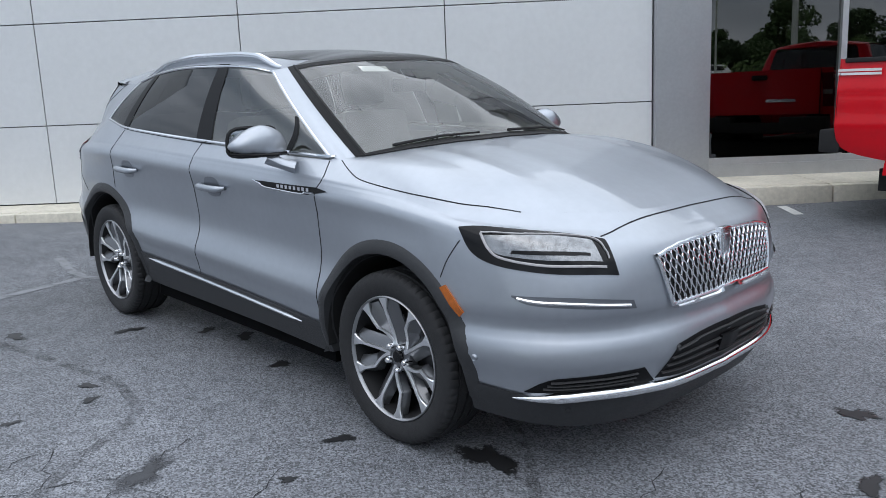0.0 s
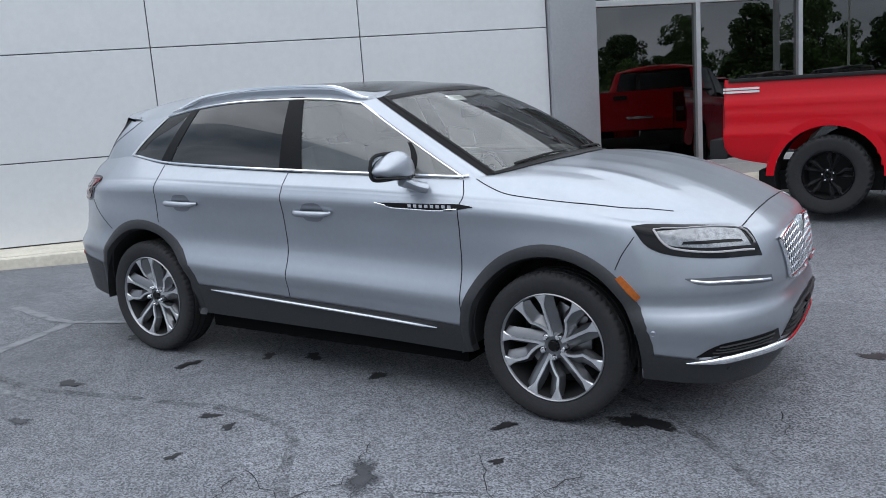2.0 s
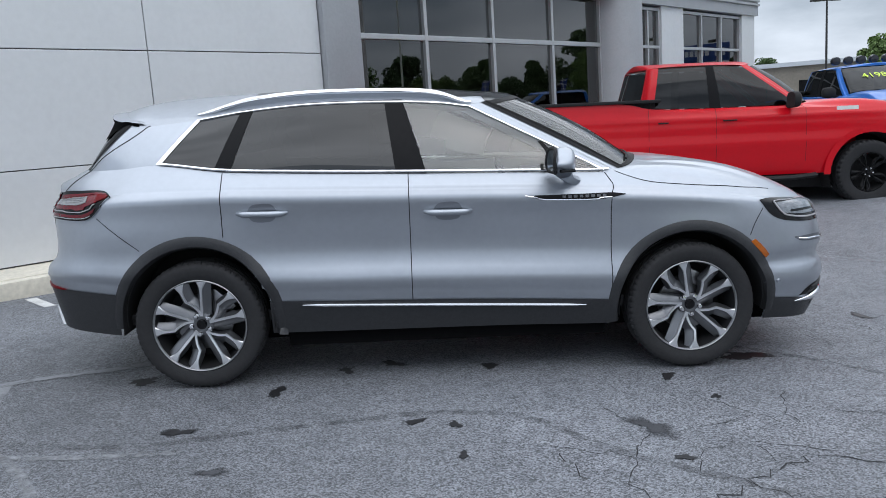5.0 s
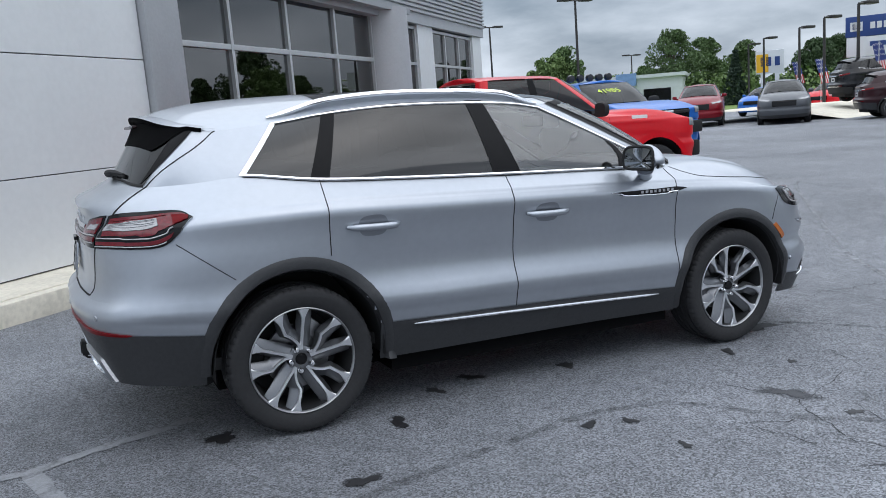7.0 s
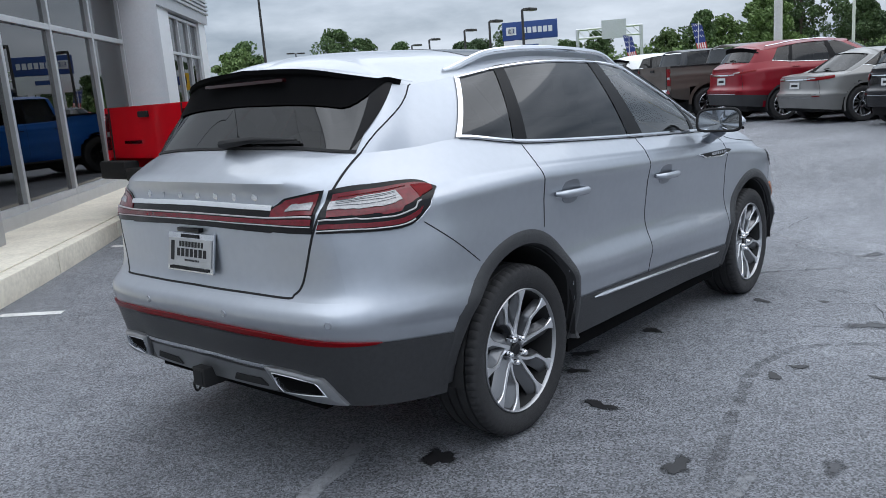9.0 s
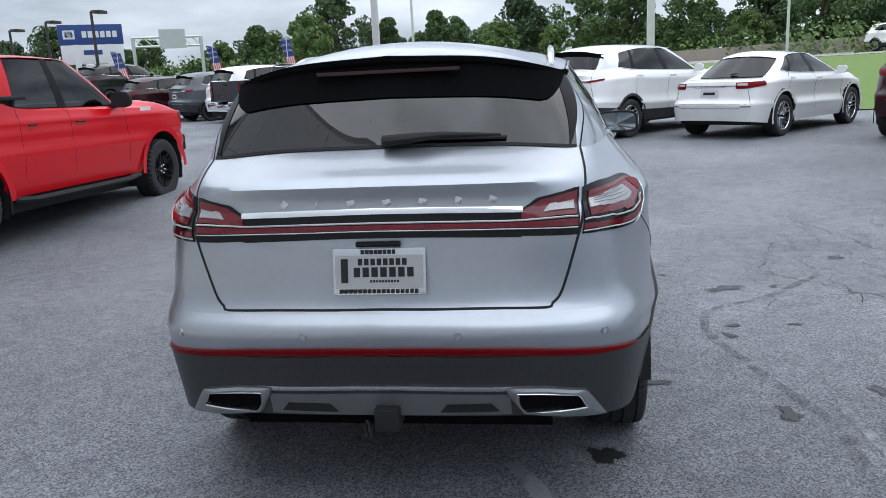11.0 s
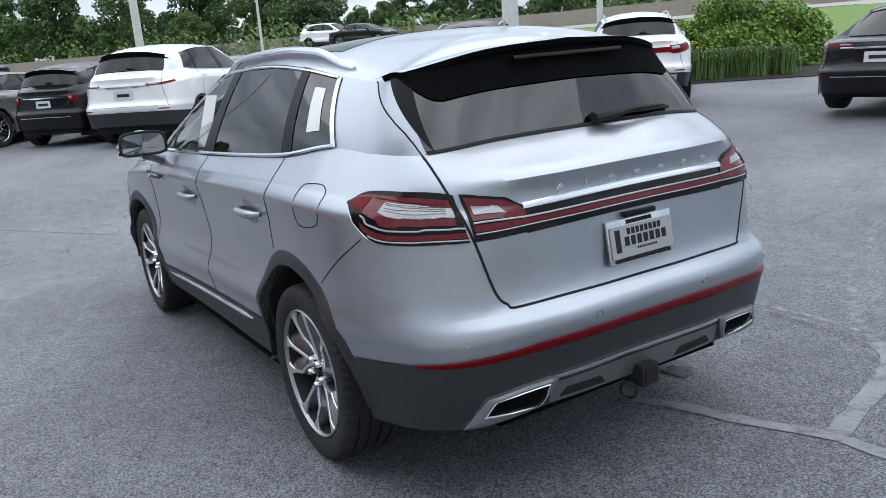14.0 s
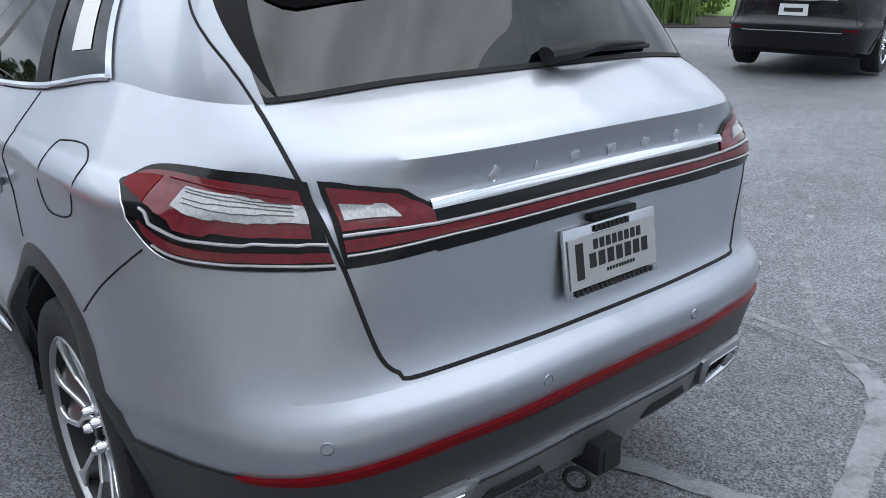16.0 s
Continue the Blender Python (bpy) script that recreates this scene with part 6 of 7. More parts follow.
def build_car(name, label, paint, x, y, yaw, length, width, height, style="suv", lower=None, rails=False, wheel=None, red_bar=False, lamp=(11.25, 12.55, 4.05, 4.9), z=None, detail=6, wheels=(0.36, 0.23, 0.24), dark_wheels=False, bright=True, tilt=0.0):
    key = (length, width, height, style)
    if key not in CAR_NETS:
        CAR_NETS[key] = make_net(*key)
    net = CAR_NETS[key]
    base = ground_at(x, y) if z is None else z
    ob = thing(name, Matrix.Translation((x, y, base)) @ pose(0, 0, 0, 0, 0, yaw) @ pose(0, 0, 0, 0, tilt, 0), label, "car" if style != "pickup" else "pickup truck", "parked cars")
    wb = length * (0.59 if style != "pickup" else 0.655)
    r, ww, rim = wheels
    axles = ((wb / 2 + (0.02 if style != "pickup" else 0.10), r), (-wb / 2 + (0.02 if style != "pickup" else 0.10), r))
    arch = r + (0.075 if style != "pickup" else 0.115)

    def clear(p):
        return not any(math.hypot(p.x - ax, p.z - az) < arch and abs(p.y) > 0.5 for ax, az in axles)

    ks = [i / 5 for i in range(26)] + [5 + i / 6 for i in range(1, 7)]
    deck = lambda c, k: style == "pickup" and k > 5.12 and c > 9.2
    skin(net, (span(0, 14, 14 * detail), ks), paint, "body", ob, keep=lambda c, k, p: clear(p) and not deck(c, k))
    top = [6 + i / 6 for i in range(6)] + [6.999]
    cab_end = 10 if style != "pickup" else 9.4
    skin(net, (span(0, 14, 70), [7 + i / 5 for i in range(5)] + [7.999]), paint, "roof", ob)
    for s in (-1, 1):
        for c0, c1 in ((3, 5.05), (cab_end, 12.1)):
            net_patch(net, "pillar", c0, c1, 6, 6.999, paint, ob, 0.0, (s,), n=10)
        for nm, c0, c1 in (("front_window", 5.05, 6.85), ("rear_window_pane", 7.1, 8.9), ("quarter_window", 9.02, cab_end)):
            if not (style == "pickup" and nm == "quarter_window"):
                net_patch(net, nm, c0, c1, 6.02, 6.96, DARK_WINDOW, ob, 0.0, (s,), n=10).visible_shadow = False
        net_patch(net, "window_pillar", 6.83, 7.12, 6.0, 6.99, PILLAR_BLACK, ob, 0.003, (s,), n=3)
        net_patch(net, "window_pillar", 8.85, 9.05 if style != "pickup" else cab_end, 6.0, 6.99, PILLAR_BLACK if style != "pickup" else paint, ob, 0.003, (s,), n=3)
        if bright:
            edge_bar(net, "window_trim", [(c, 6.01) for c in span(5, cab_end, 24)], 0.008, CHROME, ob, s, "bright trim", 0.003)
        for c in (5, 7, 9):
            edge_bar(net, "shut_line", [(c, k) for k in span(1.0, 5.95, 10)], 0.0035, GAP, ob, s, "", -0.001)
        for cx, zz in (((6.6, 4.35), (8.6, 4.45)) if style != "pickup" else ((6.5, 3.75), (8.35, 3.75))):
            edge_bar(net, "door_handle", [(c, zz) for c in span(cx, cx + 0.34, 4)], 0.014, paint if style != "pickup" else MATT_BLACK, ob, s, "", 0.018, 0.7)
        # mirror
        q = surface(net, 5.35, 5.9, s)
        bm = bmesh.new()
        big = 1.35 if style == "pickup" else 1.0
        bmesh.ops.create_uvsphere(bm, u_segments=12, v_segments=8, radius=1)
        for v in bm.verts:
            k = (abs(v.co.x) ** 3 + abs(v.co.y) ** 3 + abs(v.co.z) ** 3) ** (-1 / 3)
            v.co = Vector((q.x + 0.06 * big * max(v.co.x * k, -0.4), q.y + s * (0.14 * big + 0.10 * big * v.co.y * k), q.z + 0.055 * big + 0.075 * big * v.co.z * k))
        box(bm, q.x - 0.02, min(q.y, q.y + s * 0.1), q.z - 0.03, q.x + 0.03, max(q.y, q.y + s * 0.1), q.z + 0.02)
        part("door_mirror", bm, paint if style != "pickup" else MATT_BLACK, ob)
        # lamps
        if style == "pickup":
            tl = net_patch(net, "tail_lamp", 11.72, 12.3, 2.55, 4.75, TRUCK_LENS if paint is RED else LAMP_RED, ob, 0.014, (s,), "red tail lamp", 6, 6)
            net_patch(net, "reversing_lens", 11.95, 12.28, 3.45, 3.85, CLEAR_LENS, tl, 0.015, (s,))
            net_patch(net, "headlamp", 1.35, 2.45, 3.3, 4.15, CLEAR_LENS, ob, 0.01, (s,), "clear headlamp")
        else:
            c0, c1, k0, k1 = lamp
            tl = net_patch(net, "tail_lamp", c0, c1, k0, k1, LAMP_RED, ob, 0.010, (s,), "red tail lamp", 10, 5)
            net_patch(net, "reversing_lens", c0 + 0.55 * (c1 - c0), c1 - 0.08, k0 + 0.3 * (k1 - k0), k0 + 0.7 * (k1 - k0), CLEAR_LENS, tl, 0.014, (s,), "clear lens")
            net_patch(net, "headlamp", 1.25, 2.75, 3.85, 4.75, CLEAR_LENS, ob, 0.008, (s,), "clear headlamp")
        for i, (ax, az) in enumerate(axles):
            bm = bmesh.new()
            sheet(bm, [[Vector((ax + (arch - 0.005) * math.cos(radians(a)), s * yy, az + (arch - 0.005) * math.sin(radians(a)))) for a in range(-20, 201, 20)] for yy in (width / 2 - 0.03, width / 2 - 0.4)])
            part("arch_liner", bm, MATT_BLACK, ob)
            if style == "pickup" or lower:
                rows = [[], []]
                for a in (range(-15, 196, 10) if style != "pickup" else range(0, 181, 10)):
                    for j, rr in enumerate((arch - 0.01, arch + (0.075 if style == "pickup" else 0.035))):
                        px, pz = ax + rr * math.cos(radians(a)), az + rr * math.sin(radians(a))
                        rows[j].append(Vector((px, s * (width / 2 + 0.004), pz)))
                bm = bmesh.new()
                sheet(bm, rows)
                part("arch_trim", bm, paint if style == "pickup" else lower, ob)
            m = Matrix.Translation((ax, s * (width / 2 - ww / 2 - 0.01), az)) @ Matrix.Rotation(0.7 * i + x, 4, "Y")
            if s < 0:
                m = m @ Matrix.Rotation(math.pi, 4, "Z")
            build_wheel("wheel", ob, m, r, ww, rim, 5 if style == "pickup" else 6, (GLOSS_BLACK, MATT_BLACK) if dark_wheels else (SATIN, DARK_ALLOY), 40 if detail > 8 else 0, 0.15, 5, True)
    middle_patch(net, "windscreen", 3.0, 6.03, 6.95, DARK_WINDOW, ob, 0.001, False, "tinted windscreen").visible_shadow = False
    middle_patch(net, "rear_window", 1.95, 6.04, 6.93, DARK_WINDOW, ob, 0.001, True, "dark rear window").visible_shadow = False
    middle_patch(net, "upper_grille", 0.95, 2.6, 4.0, GLOSS_BLACK, ob, 0.006, False, "black grille")
    low = lower or PLASTIC
    if style != "pickup":
        skin(net, (span(0, 14, 14 * 5), [0, 0.25, 0.5, 0.75, 1.0]), low, "lower_trim", ob, keep=lambda c, k, p: clear(p), out=0.006)
    if style != "pickup":
        middle_patch(net, "plate", 0.42, 3.15, 3.75, PLATE, ob, 0.014, True, "pale number plate")
        middle_patch(net, "plate_bar", 0.28, 3.35, 3.55, MATT_BLACK, ob, 0.017, True)
        middle_patch(net, "bright_strip", 1.3, 4.02, 4.14, CHROME if not red_bar else LAMP_RED, ob, 0.012, True, "strip between the tail lamps")
        if red_bar:
            middle_patch(net, "red_bar", 1.7, 3.74, 4.35, LAMP_RED, ob, 0.011, True, "red bar between the tail lamps")
            for s in (-1, 1):
                net_patch(net, "exhaust_tip", 12.4, 13.0, 0.45, 0.85, CHROME, ob, 0.012, (s,), "bright exhaust tip")
        # lid and bumper joints, chrome bar over the plate
        middle_patch(net, "shut_line", 2.05, 1.93, 1.985, GAP, ob, 0.002, True)
        for s in (-1, 1):
            edge_bar(net, "shut_line", [(12.05, k) for k in span(2.0, 5.95, 10)], 0.004, GAP, ob, s, "", -0.001)
            net_patch(net, "bumper_reflector", 12.0, 12.5, 1.25, 1.45, LAMP_RED, ob, 0.008, (s,), "", 5, 2)
        if not red_bar:
            middle_patch(net, "lid_bar", 0.75, 3.95, 4.12, CHROME, ob, 0.02, True, "bright bar over the plate")
        if style == "suv":
            up, low_ = [], []
            for s, cs in ((-1, span(11.6, 14, 12)), (1, list(reversed(span(11.6, 13.9, 11))))):
                for c in cs:
                    q = surface(net, c, 6.999, s)
                    r_ = 0.09 * smooth_step(11.6, 12.6, c)
                    tip = q + Vector((-r_, 0, 0.004))
                    up.append([q + Vector((0.06, 0, 0.008)), q + Vector((0, 0, 0.014)), tip])
                    # black down to the glass: underside and the spoiler's shade as one colour
                    low_.append([tip, tip + Vector((0.004, 0, -0.018)), surface(net, c, 6.72, s, 0.006)])
            bm = bmesh.new()
            sheet(bm, up)
            spoil = part("spoiler", bm, paint, ob, "roof spoiler")
            bm = bmesh.new()
            sheet(bm, low_)
            part("spoiler_underside", bm, DEEP_BLACK, spoil, "black underside with its shade painted over the window top")
        middle_patch(net, "bumper_strip", 1.5, 1.05, 1.14, CHROME, ob, 0.012, True, "bright bumper strip")
        q = surface(net, 13.6, 6.15, -1, 0.03)
        q2 = surface(net, 13.99, 6.12, -1, 0.02)
        part("rear_wiper", tube(bmesh.new(), [q2, q2.lerp(q, 0.5), q], [0.016, 0.012, 0.006], 6), MATT_BLACK, ob)
    if rails:
        for s in (-1, 1):
            edge_bar(net, "roof_rail", [(c, 7.12) for c in span(5.8, 10.8, 16)], 0.016, SATIN, ob, s, "roof rail", 0.045)
            for c in (5.8, 10.8):
                edge_bar(net, "rail_foot", [(c, 7.12), (c + 0.02, 7.121)], 0.02, SATIN, ob, s, "", 0.02)
    part("underbody", box_bm(-length * 0.44, -width * 0.36, 0.24, length * 0.44, width * 0.36, 0.45), MATT_BLACK, ob)
    # seats seen through the glass
    if style != "pickup" and detail >= 6:
        for sx_ in (0.1, -0.85):
            for yy in (-0.37, 0.37):
                part("seat", box_bm(sx_ - 0.35, yy - 0.22, 0.5 * height, sx_ - 0.2, yy + 0.22, 0.82 * height, bevel=0.05), TRIM_DARK, ob)
    return ob, net


def paint_of(name, colour, metal=0.3, rough=0.3):
    m = material(name, colour, rough, metal * 0.5, 0.05, 3, coat=0.28)
    m.node_tree.nodes["Principled BSDF"].inputs["Specular IOR Level"].default_value = 0.25
    return m


RED = paint_of("bright_red_paint", (0.62, 0.003, 0.012), 0.0)
RED.node_tree.nodes["Principled BSDF"].inputs["Coat Weight"].default_value = 0.3
BLUE = paint_of("bright_blue_paint", (0.02, 0.14, 0.5), 0.3)
MAROON = paint_of("dark_maroon_paint", (0.026, 0.004, 0.007), 0.2)
CRIMSON = paint_of("deep_red_paint", (0.20, 0.004, 0.012), 0.15)
GREY = paint_of("mid_grey_paint", (0.22, 0.22, 0.215), 0.5)
BRONZE = paint_of("brown_grey_paint", (0.10, 0.085, 0.075), 0.5)
CHARCOAL = paint_of("charcoal_paint", (0.035, 0.037, 0.042), 0.4)
BLACK = paint_of("black_paint", (0.008, 0.008, 0.01), 0.1, 0.2)
SLATE = paint_of("slate_paint", (0.09, 0.095, 0.105), 0.5)


def finish_pickup(ob, net, paint, length, width, writing=None, bumper=None):
    """Bed, tailgate, bumpers and steps of a pickup."""
    half = width / 2
    bumper = bumper or MATT_BLACK
    rail = surface(net, 11, 5, 1).z
    x1 = surface(net, 9.2, 5.9, 1).x
    back = -length / 2
    part("bed_floor", box_bm(back + 0.06, -half + 0.16, rail - 0.5, x1 + 0.1, half - 0.16, rail - 0.45), MATT_BLACK, ob)
    part("bed_front", box_bm(x1 + 0.04, -half + 0.12, rail - 0.5, x1 + 0.09, half - 0.12, rail + 0.01), MATT_BLACK, ob)
    for s in (-1, 1):
        y0, y1 = sorted((s * (half - 0.14), s * (half - 0.02)))
        part("bed_rail", box_bm(back + 0.06, y0, rail - 0.03, x1 + 0.15, y1, rail + 0.012, bevel=0.012), MATT_BLACK, ob)
        part("bed_side", box_bm(back + 0.06, s * (half - 0.15), rail - 0.5, x1 + 0.1, s * (half - 0.13), rail - 0.01), MATT_BLACK, ob)
        part("side_step", tube(bmesh.new(), [(1.25, s * (half - 0.02), 0.42), (0.9, s * (half + 0.05), 0.40), (-0.9, s * (half + 0.05), 0.40), (-1.15, s * (half - 0.02), 0.42)], 0.055, 8, flat=0.6), MATT_BLACK, ob, "black side step")
        part("rear_bumper_end", box_bm(back - 0.14, min(s * 0.35, s * (half - 0.03)), 0.60, back + 0.06, max(s * 0.35, s * (half - 0.03)), 0.82, bevel=0.03), bumper, ob)
        part("mud_flap", box_bm(-1.22, s * (half - 0.3), 0.28, -1.20, s * (half - 0.02), 0.6), MATT_BLACK, ob)
        part("front_bumper_end", box_bm(length / 2 - 0.12, min(s * 0.3, s * (half - 0.12)), 0.62, length / 2 + 0.03, max(s * 0.3, s * (half - 0.12)), 0.86, bevel=0.04), MATT_BLACK, ob)
        if writing:
            q = surface(net, 11.42, 4.55, s, 0.006)
            for i in range(2):
                part("side_lettering_bar", box_bm(q.x - 0.02, q.y - 0.002, q.z - 0.025 + i * 0.034, q.x + 0.36, q.y + 0.002, q.z - 0.002 + i * 0.034), WHITE, ob)
            q = surface(net, 4.4, 4.6, s, 0.006)
            part("side_lettering_bar", box_bm(q.x - 0.02, q.y - 0.003, q.z - 0.03, q.x + 0.26, q.y + 0.003, q.z + 0.03), WHITE, ob)
    part("rear_bumper", box_bm(back - 0.13, -0.36, 0.58, back + 0.05, 0.36, 0.74, bevel=0.02), bumper, ob)
    part("front_bumper", box_bm(length / 2 - 0.1, -0.4, 0.55, length / 2 + 0.05, 0.4, 0.88, bevel=0.04), MATT_BLACK, ob)
    part("tailgate_handle", box_bm(back - 0.02, -0.11, rail - 0.13, back + 0.01, 0.11, rail - 0.06, bevel=0.008), MATT_BLACK, ob)
    part("tailgate_seam", box_bm(back - 0.004, -half + 0.17, 0.83, back + 0.01, -half + 0.178, rail), GAP, ob)
    part("tailgate_seam", box_bm(back - 0.004, half - 0.178, 0.83, back + 0.01, half - 0.17, rail), GAP, ob)
    part("tailgate_lettering_bar", box_bm(back - 0.006, 0.1, rail - 0.44, back + 0.01, 0.52, rail - 0.40), CHROME, ob)
    part("grille_bar", box_bm(length / 2 - 0.02, -half * 0.55, 1.03, length / 2 + 0.03, half * 0.55, 1.09, bevel=0.01), MATT_BLACK, ob)
    part("grille_emblem", box_bm(length / 2 + 0.02, -0.13, 1.02, length / 2 + 0.045, 0.13, 1.10, bevel=0.015), CHROME, ob)


TRUCK_WHEEL = (0.42, 0.28, 0.25)
ob, net = build_car("pickup_truck", "bright red crew-cab pickup truck on black wheels", RED, 3.84, 5.85, -2, 5.67, 2.04, 1.96, "pickup", MATT_BLACK, wheels=TRUCK_WHEEL, dark_wheels=True, bright=False, detail=18, tilt=1.2)
finish_pickup(ob, net, RED, 5.67, 2.04, True)
ob, net = build_car("pickup_truck", "bright blue pickup truck with a price painted on its windscreen", BLUE, 8.97, 10.65, -94, 5.4, 1.95, 1.85, "pickup", MATT_BLACK, wheels=TRUCK_WHEEL, dark_wheels=True, bright=False, detail=8)
finish_pickup(ob, net, BLUE, 5.4, 1.95)
# price on its windscreen
price = bpy.data.curves.new("price_text", "FONT")
price.body, price.size, price.extrude = "41985", 0.24, 0.001
tx = new("price_text", price)
tx.data.materials.append(material("yellow_green_marker", (0.65, 0.85, 0.1), 0.7))
tx.parent = ob
p0, p1 = surface(net, 0.9, 6.45, 1, 0.02), surface(net, 0.9, 6.9, 1, 0.02)
up_dir = (p1 - p0).normalized()
across = Vector((0, 1, 0))
nrm = across.cross(up_dir)
tx.matrix_local = Matrix.Translation((p0.x, -0.45, p0.z)) @ Matrix((across, up_dir, nrm)).transposed().to_4x4()
for i in range(5):
    m = Matrix.Translation((p1.x - 0.75, -0.5 + 0.25 * i, surface(net, 6, 7.9, 1).z + 0.03)) @ Matrix.Rotation(radians(90), 4, "Z")
    part("roof_light", lathe(bmesh.new(), [(0.0, 0.05), (0.085, 0.05), (0.09, 0.02), (0.08, -0.05), (0.0, -0.06)], 16, m=m @ Matrix.Translation((0, 0, 0.06))), CHARCOAL, ob)

ROW = -41
build_car("suv", "dark maroon SUV with chrome trim parked at the kerb", MAROON, 9.9, -7.86, ROW, 4.98, 1.96, 1.74, rails=True, lower=MAROON, lamp=(11.3, 12.85, 3.75, 4.7), detail=8)
build_car("suv", "white SUV with a red light bar parked beside a flower bed", WHITE, 7.85, -10.3, ROW - 2, 4.83, 1.93, 1.68, rails=True, red_bar=True, lower=PLASTIC, lamp=(11.25, 12.6, 3.66, 4.85), detail=8)
build_car("sedan", "white sedan parked at the lot's edge", WHITE, 11.6, -4.95, ROW, 4.86, 1.83, 1.47, "sedan", WHITE, lamp=(11.2, 12.7, 3.8, 4.75), detail=8)
build_car("suv", "white three-row SUV with a black lower bumper", WHITE, 12.5, -2.4, ROW, 5.05, 1.96, 1.73, lower=PLASTIC, lamp=(11.4, 12.9, 4.15, 4.6), detail=8)
build_car("hatchback", "small black hatchback with a rear wiper", BLACK, 13.85, -0.85, ROW, 3.6, 1.63, 1.52, lower=BLACK, wheels=(0.3, 0.19, 0.2), lamp=(11.8, 12.4, 3.6, 4.5))
build_car("sedan", "grey sedan with chrome window trim", GREY, 15.7, 0.75, ROW, 4.85, 1.86, 1.46, "sedan", GREY, lamp=(11.3, 13.0, 3.9, 4.5), detail=8)
build_car("suv", "deep red three-row SUV", CRIMSON, 17.05, 2.65, ROW, 5.19, 2.0, 1.79, lower=PLASTIC, lamp=(11.3, 12.9, 4.2, 4.8), rails=True, detail=8)
for x, y, paint, lab in ((18.8, 4.8, BRONZE, "brown-grey pickup truck with chrome wheels"), (20.45, 6.95, CHARCOAL, "charcoal pickup truck with a chrome bumper")):
    ob, net = build_car("pickup_truck", lab, paint, x, y, ROW, 5.85, 2.03, 1.88, "pickup", MATT_BLACK, wheels=(0.4, 0.27, 0.26))
    finish_pickup(ob, net, paint, 5.85, 2.03, bumper=CHROME)
build_car("suv", "white SUV among parked trucks", WHITE, 23.8, 9.2, ROW, 5.1, 2.0, 1.9, lower=WHITE)
build_car("suv", "dark grey SUV with black wheels", SLATE, 25.6, 11.6, ROW, 4.82, 1.94, 1.78, lower=PLASTIC, dark_wheels=True)
build_car("sedan", "black sedan with a full-width tail lamp", BLACK, 2.34, -11.13, -78, 5.1, 1.91, 1.49, "sedan", BLACK, lamp=(12.0, 13.2, 4.25, 4.75), z=0.24, detail=8)
build_car("suv", "dark red SUV facing the lot", CRIMSON, 23.6, 22.6, 224, 5.0, 2.0, 1.78, lower=PLASTIC, rails=True)
build_car("suv", "dark grey SUV with a bright front bumper", SLATE, 24.4, 18.8, 222, 4.83, 1.93, 1.68, lower=PLASTIC, rails=True)
build_car("suv", "black boxy off-road SUV on a raised kerb", BLACK, 30.5, 18.6, -30, 4.7, 1.88, 1.85, lower=MATT_BLACK, dark_wheels=True, z=0.75)
build_car("suv", "maroon SUV parked behind others", MAROON, 26.5, 14.2, ROW, 4.8, 1.9, 1.7, lower=PLASTIC)
build_car("suv", "grey SUV far across the lot", GREY, 21.5, 27.5, 224, 4.7, 1.88, 1.66, lower=PLASTIC)
build_car("suv", "white SUV far across the lot", WHITE, 25.5, 30.5, 40, 4.7, 1.88, 1.66, lower=PLASTIC)
build_car("hatchback", "blue hatchback far across the lot", BLUE, 33.0, 27.5, 200, 4.1, 1.76, 1.5, lower=BLUE)
build_car("hatchback", "red hatchback far across the lot", RED, 34.5, 24.5, 200, 4.1, 1.76, 1.5, lower=RED)
# traffic on the road beyond
build_car("sedan", "silver sedan on the road beyond the lot", paint_of("pale_silver_paint", (0.45, 0.46, 0.48), 0.5), 83.1, 4.3, 216, 4.7, 1.84, 1.46, "sedan", GREY, z=1.03)
build_car("sedan", "dark blue sedan on the road beyond the lot", paint_of("navy_paint", (0.012, 0.018, 0.05)), 74.6, -2.0, 216, 4.7, 1.84, 1.46, "sedan", BLACK, z=1.09)
build_car("sedan", "black sedan on the road beyond the lot", BLACK, 45.6, -23.3, 217, 4.8, 1.86, 1.47, "sedan", BLACK, z=1.53)
build_car("suv", "white SUV on the road beyond the lot", WHITE, 50.5, -23.2, 217, 4.8, 1.9, 1.75, lower=PLASTIC, z=1.52)
build_car("van", "white delivery van on the road beyond the lot", WHITE, 100.1, 13.2, 216, 5.2, 1.95, 2.0, lower=WHITE, z=0.97)


# ---- beyond the lot ----
def strip(name, rows, mat, label, category):
    bm = bmesh.new()
    sheet(bm, [[Vector(p) for p in row] for row in rows])
    return tagged(part(name, bm, mat, smooth=False), label, category, kind="structure")


def along(points, n):
    return resample(points, n, False)


edge = [(2, -26, 0.23), (9.0, -15.5, 0.23), (13.6, -11.2, 0.23), (18, -5, 0.23), (25, 4, 0.23), (33, 15, 0.23), (48, 38, 0.23)]
foot = [(10, -48, 1.9), (26, -34.5, 1.75), (33, -29.0, 1.6), (45, -20, 1.4), (58, -10.5, 1.2), (75, 2, 0.95), (110, 28, 0.8)]
ea, fb = along(edge, 40), along(foot, 40)
strip("grass_bank", [ea, [a.lerp(b, 0.4) + Vector((0, 0, -0.12)) for a, b in zip(ea, fb)], fb], GRASS, "mown green grass bank below a road", "grass")
road_dir = Vector((0.6, -0.8, 0))
ROAD_GREY = material("worn_concrete_road", (0.34, 0.33, 0.31), 0.85, 0, 0.2, 0.6, 0.2, 60)
BARRIER = material("tan_concrete_barrier", (0.30, 0.265, 0.22), 0.85, 0, 0.2, 0.8, 0.2, 40)
far_edge = [p + road_dir * 9.5 + Vector((0, 0, 0.25)) for p in fb]
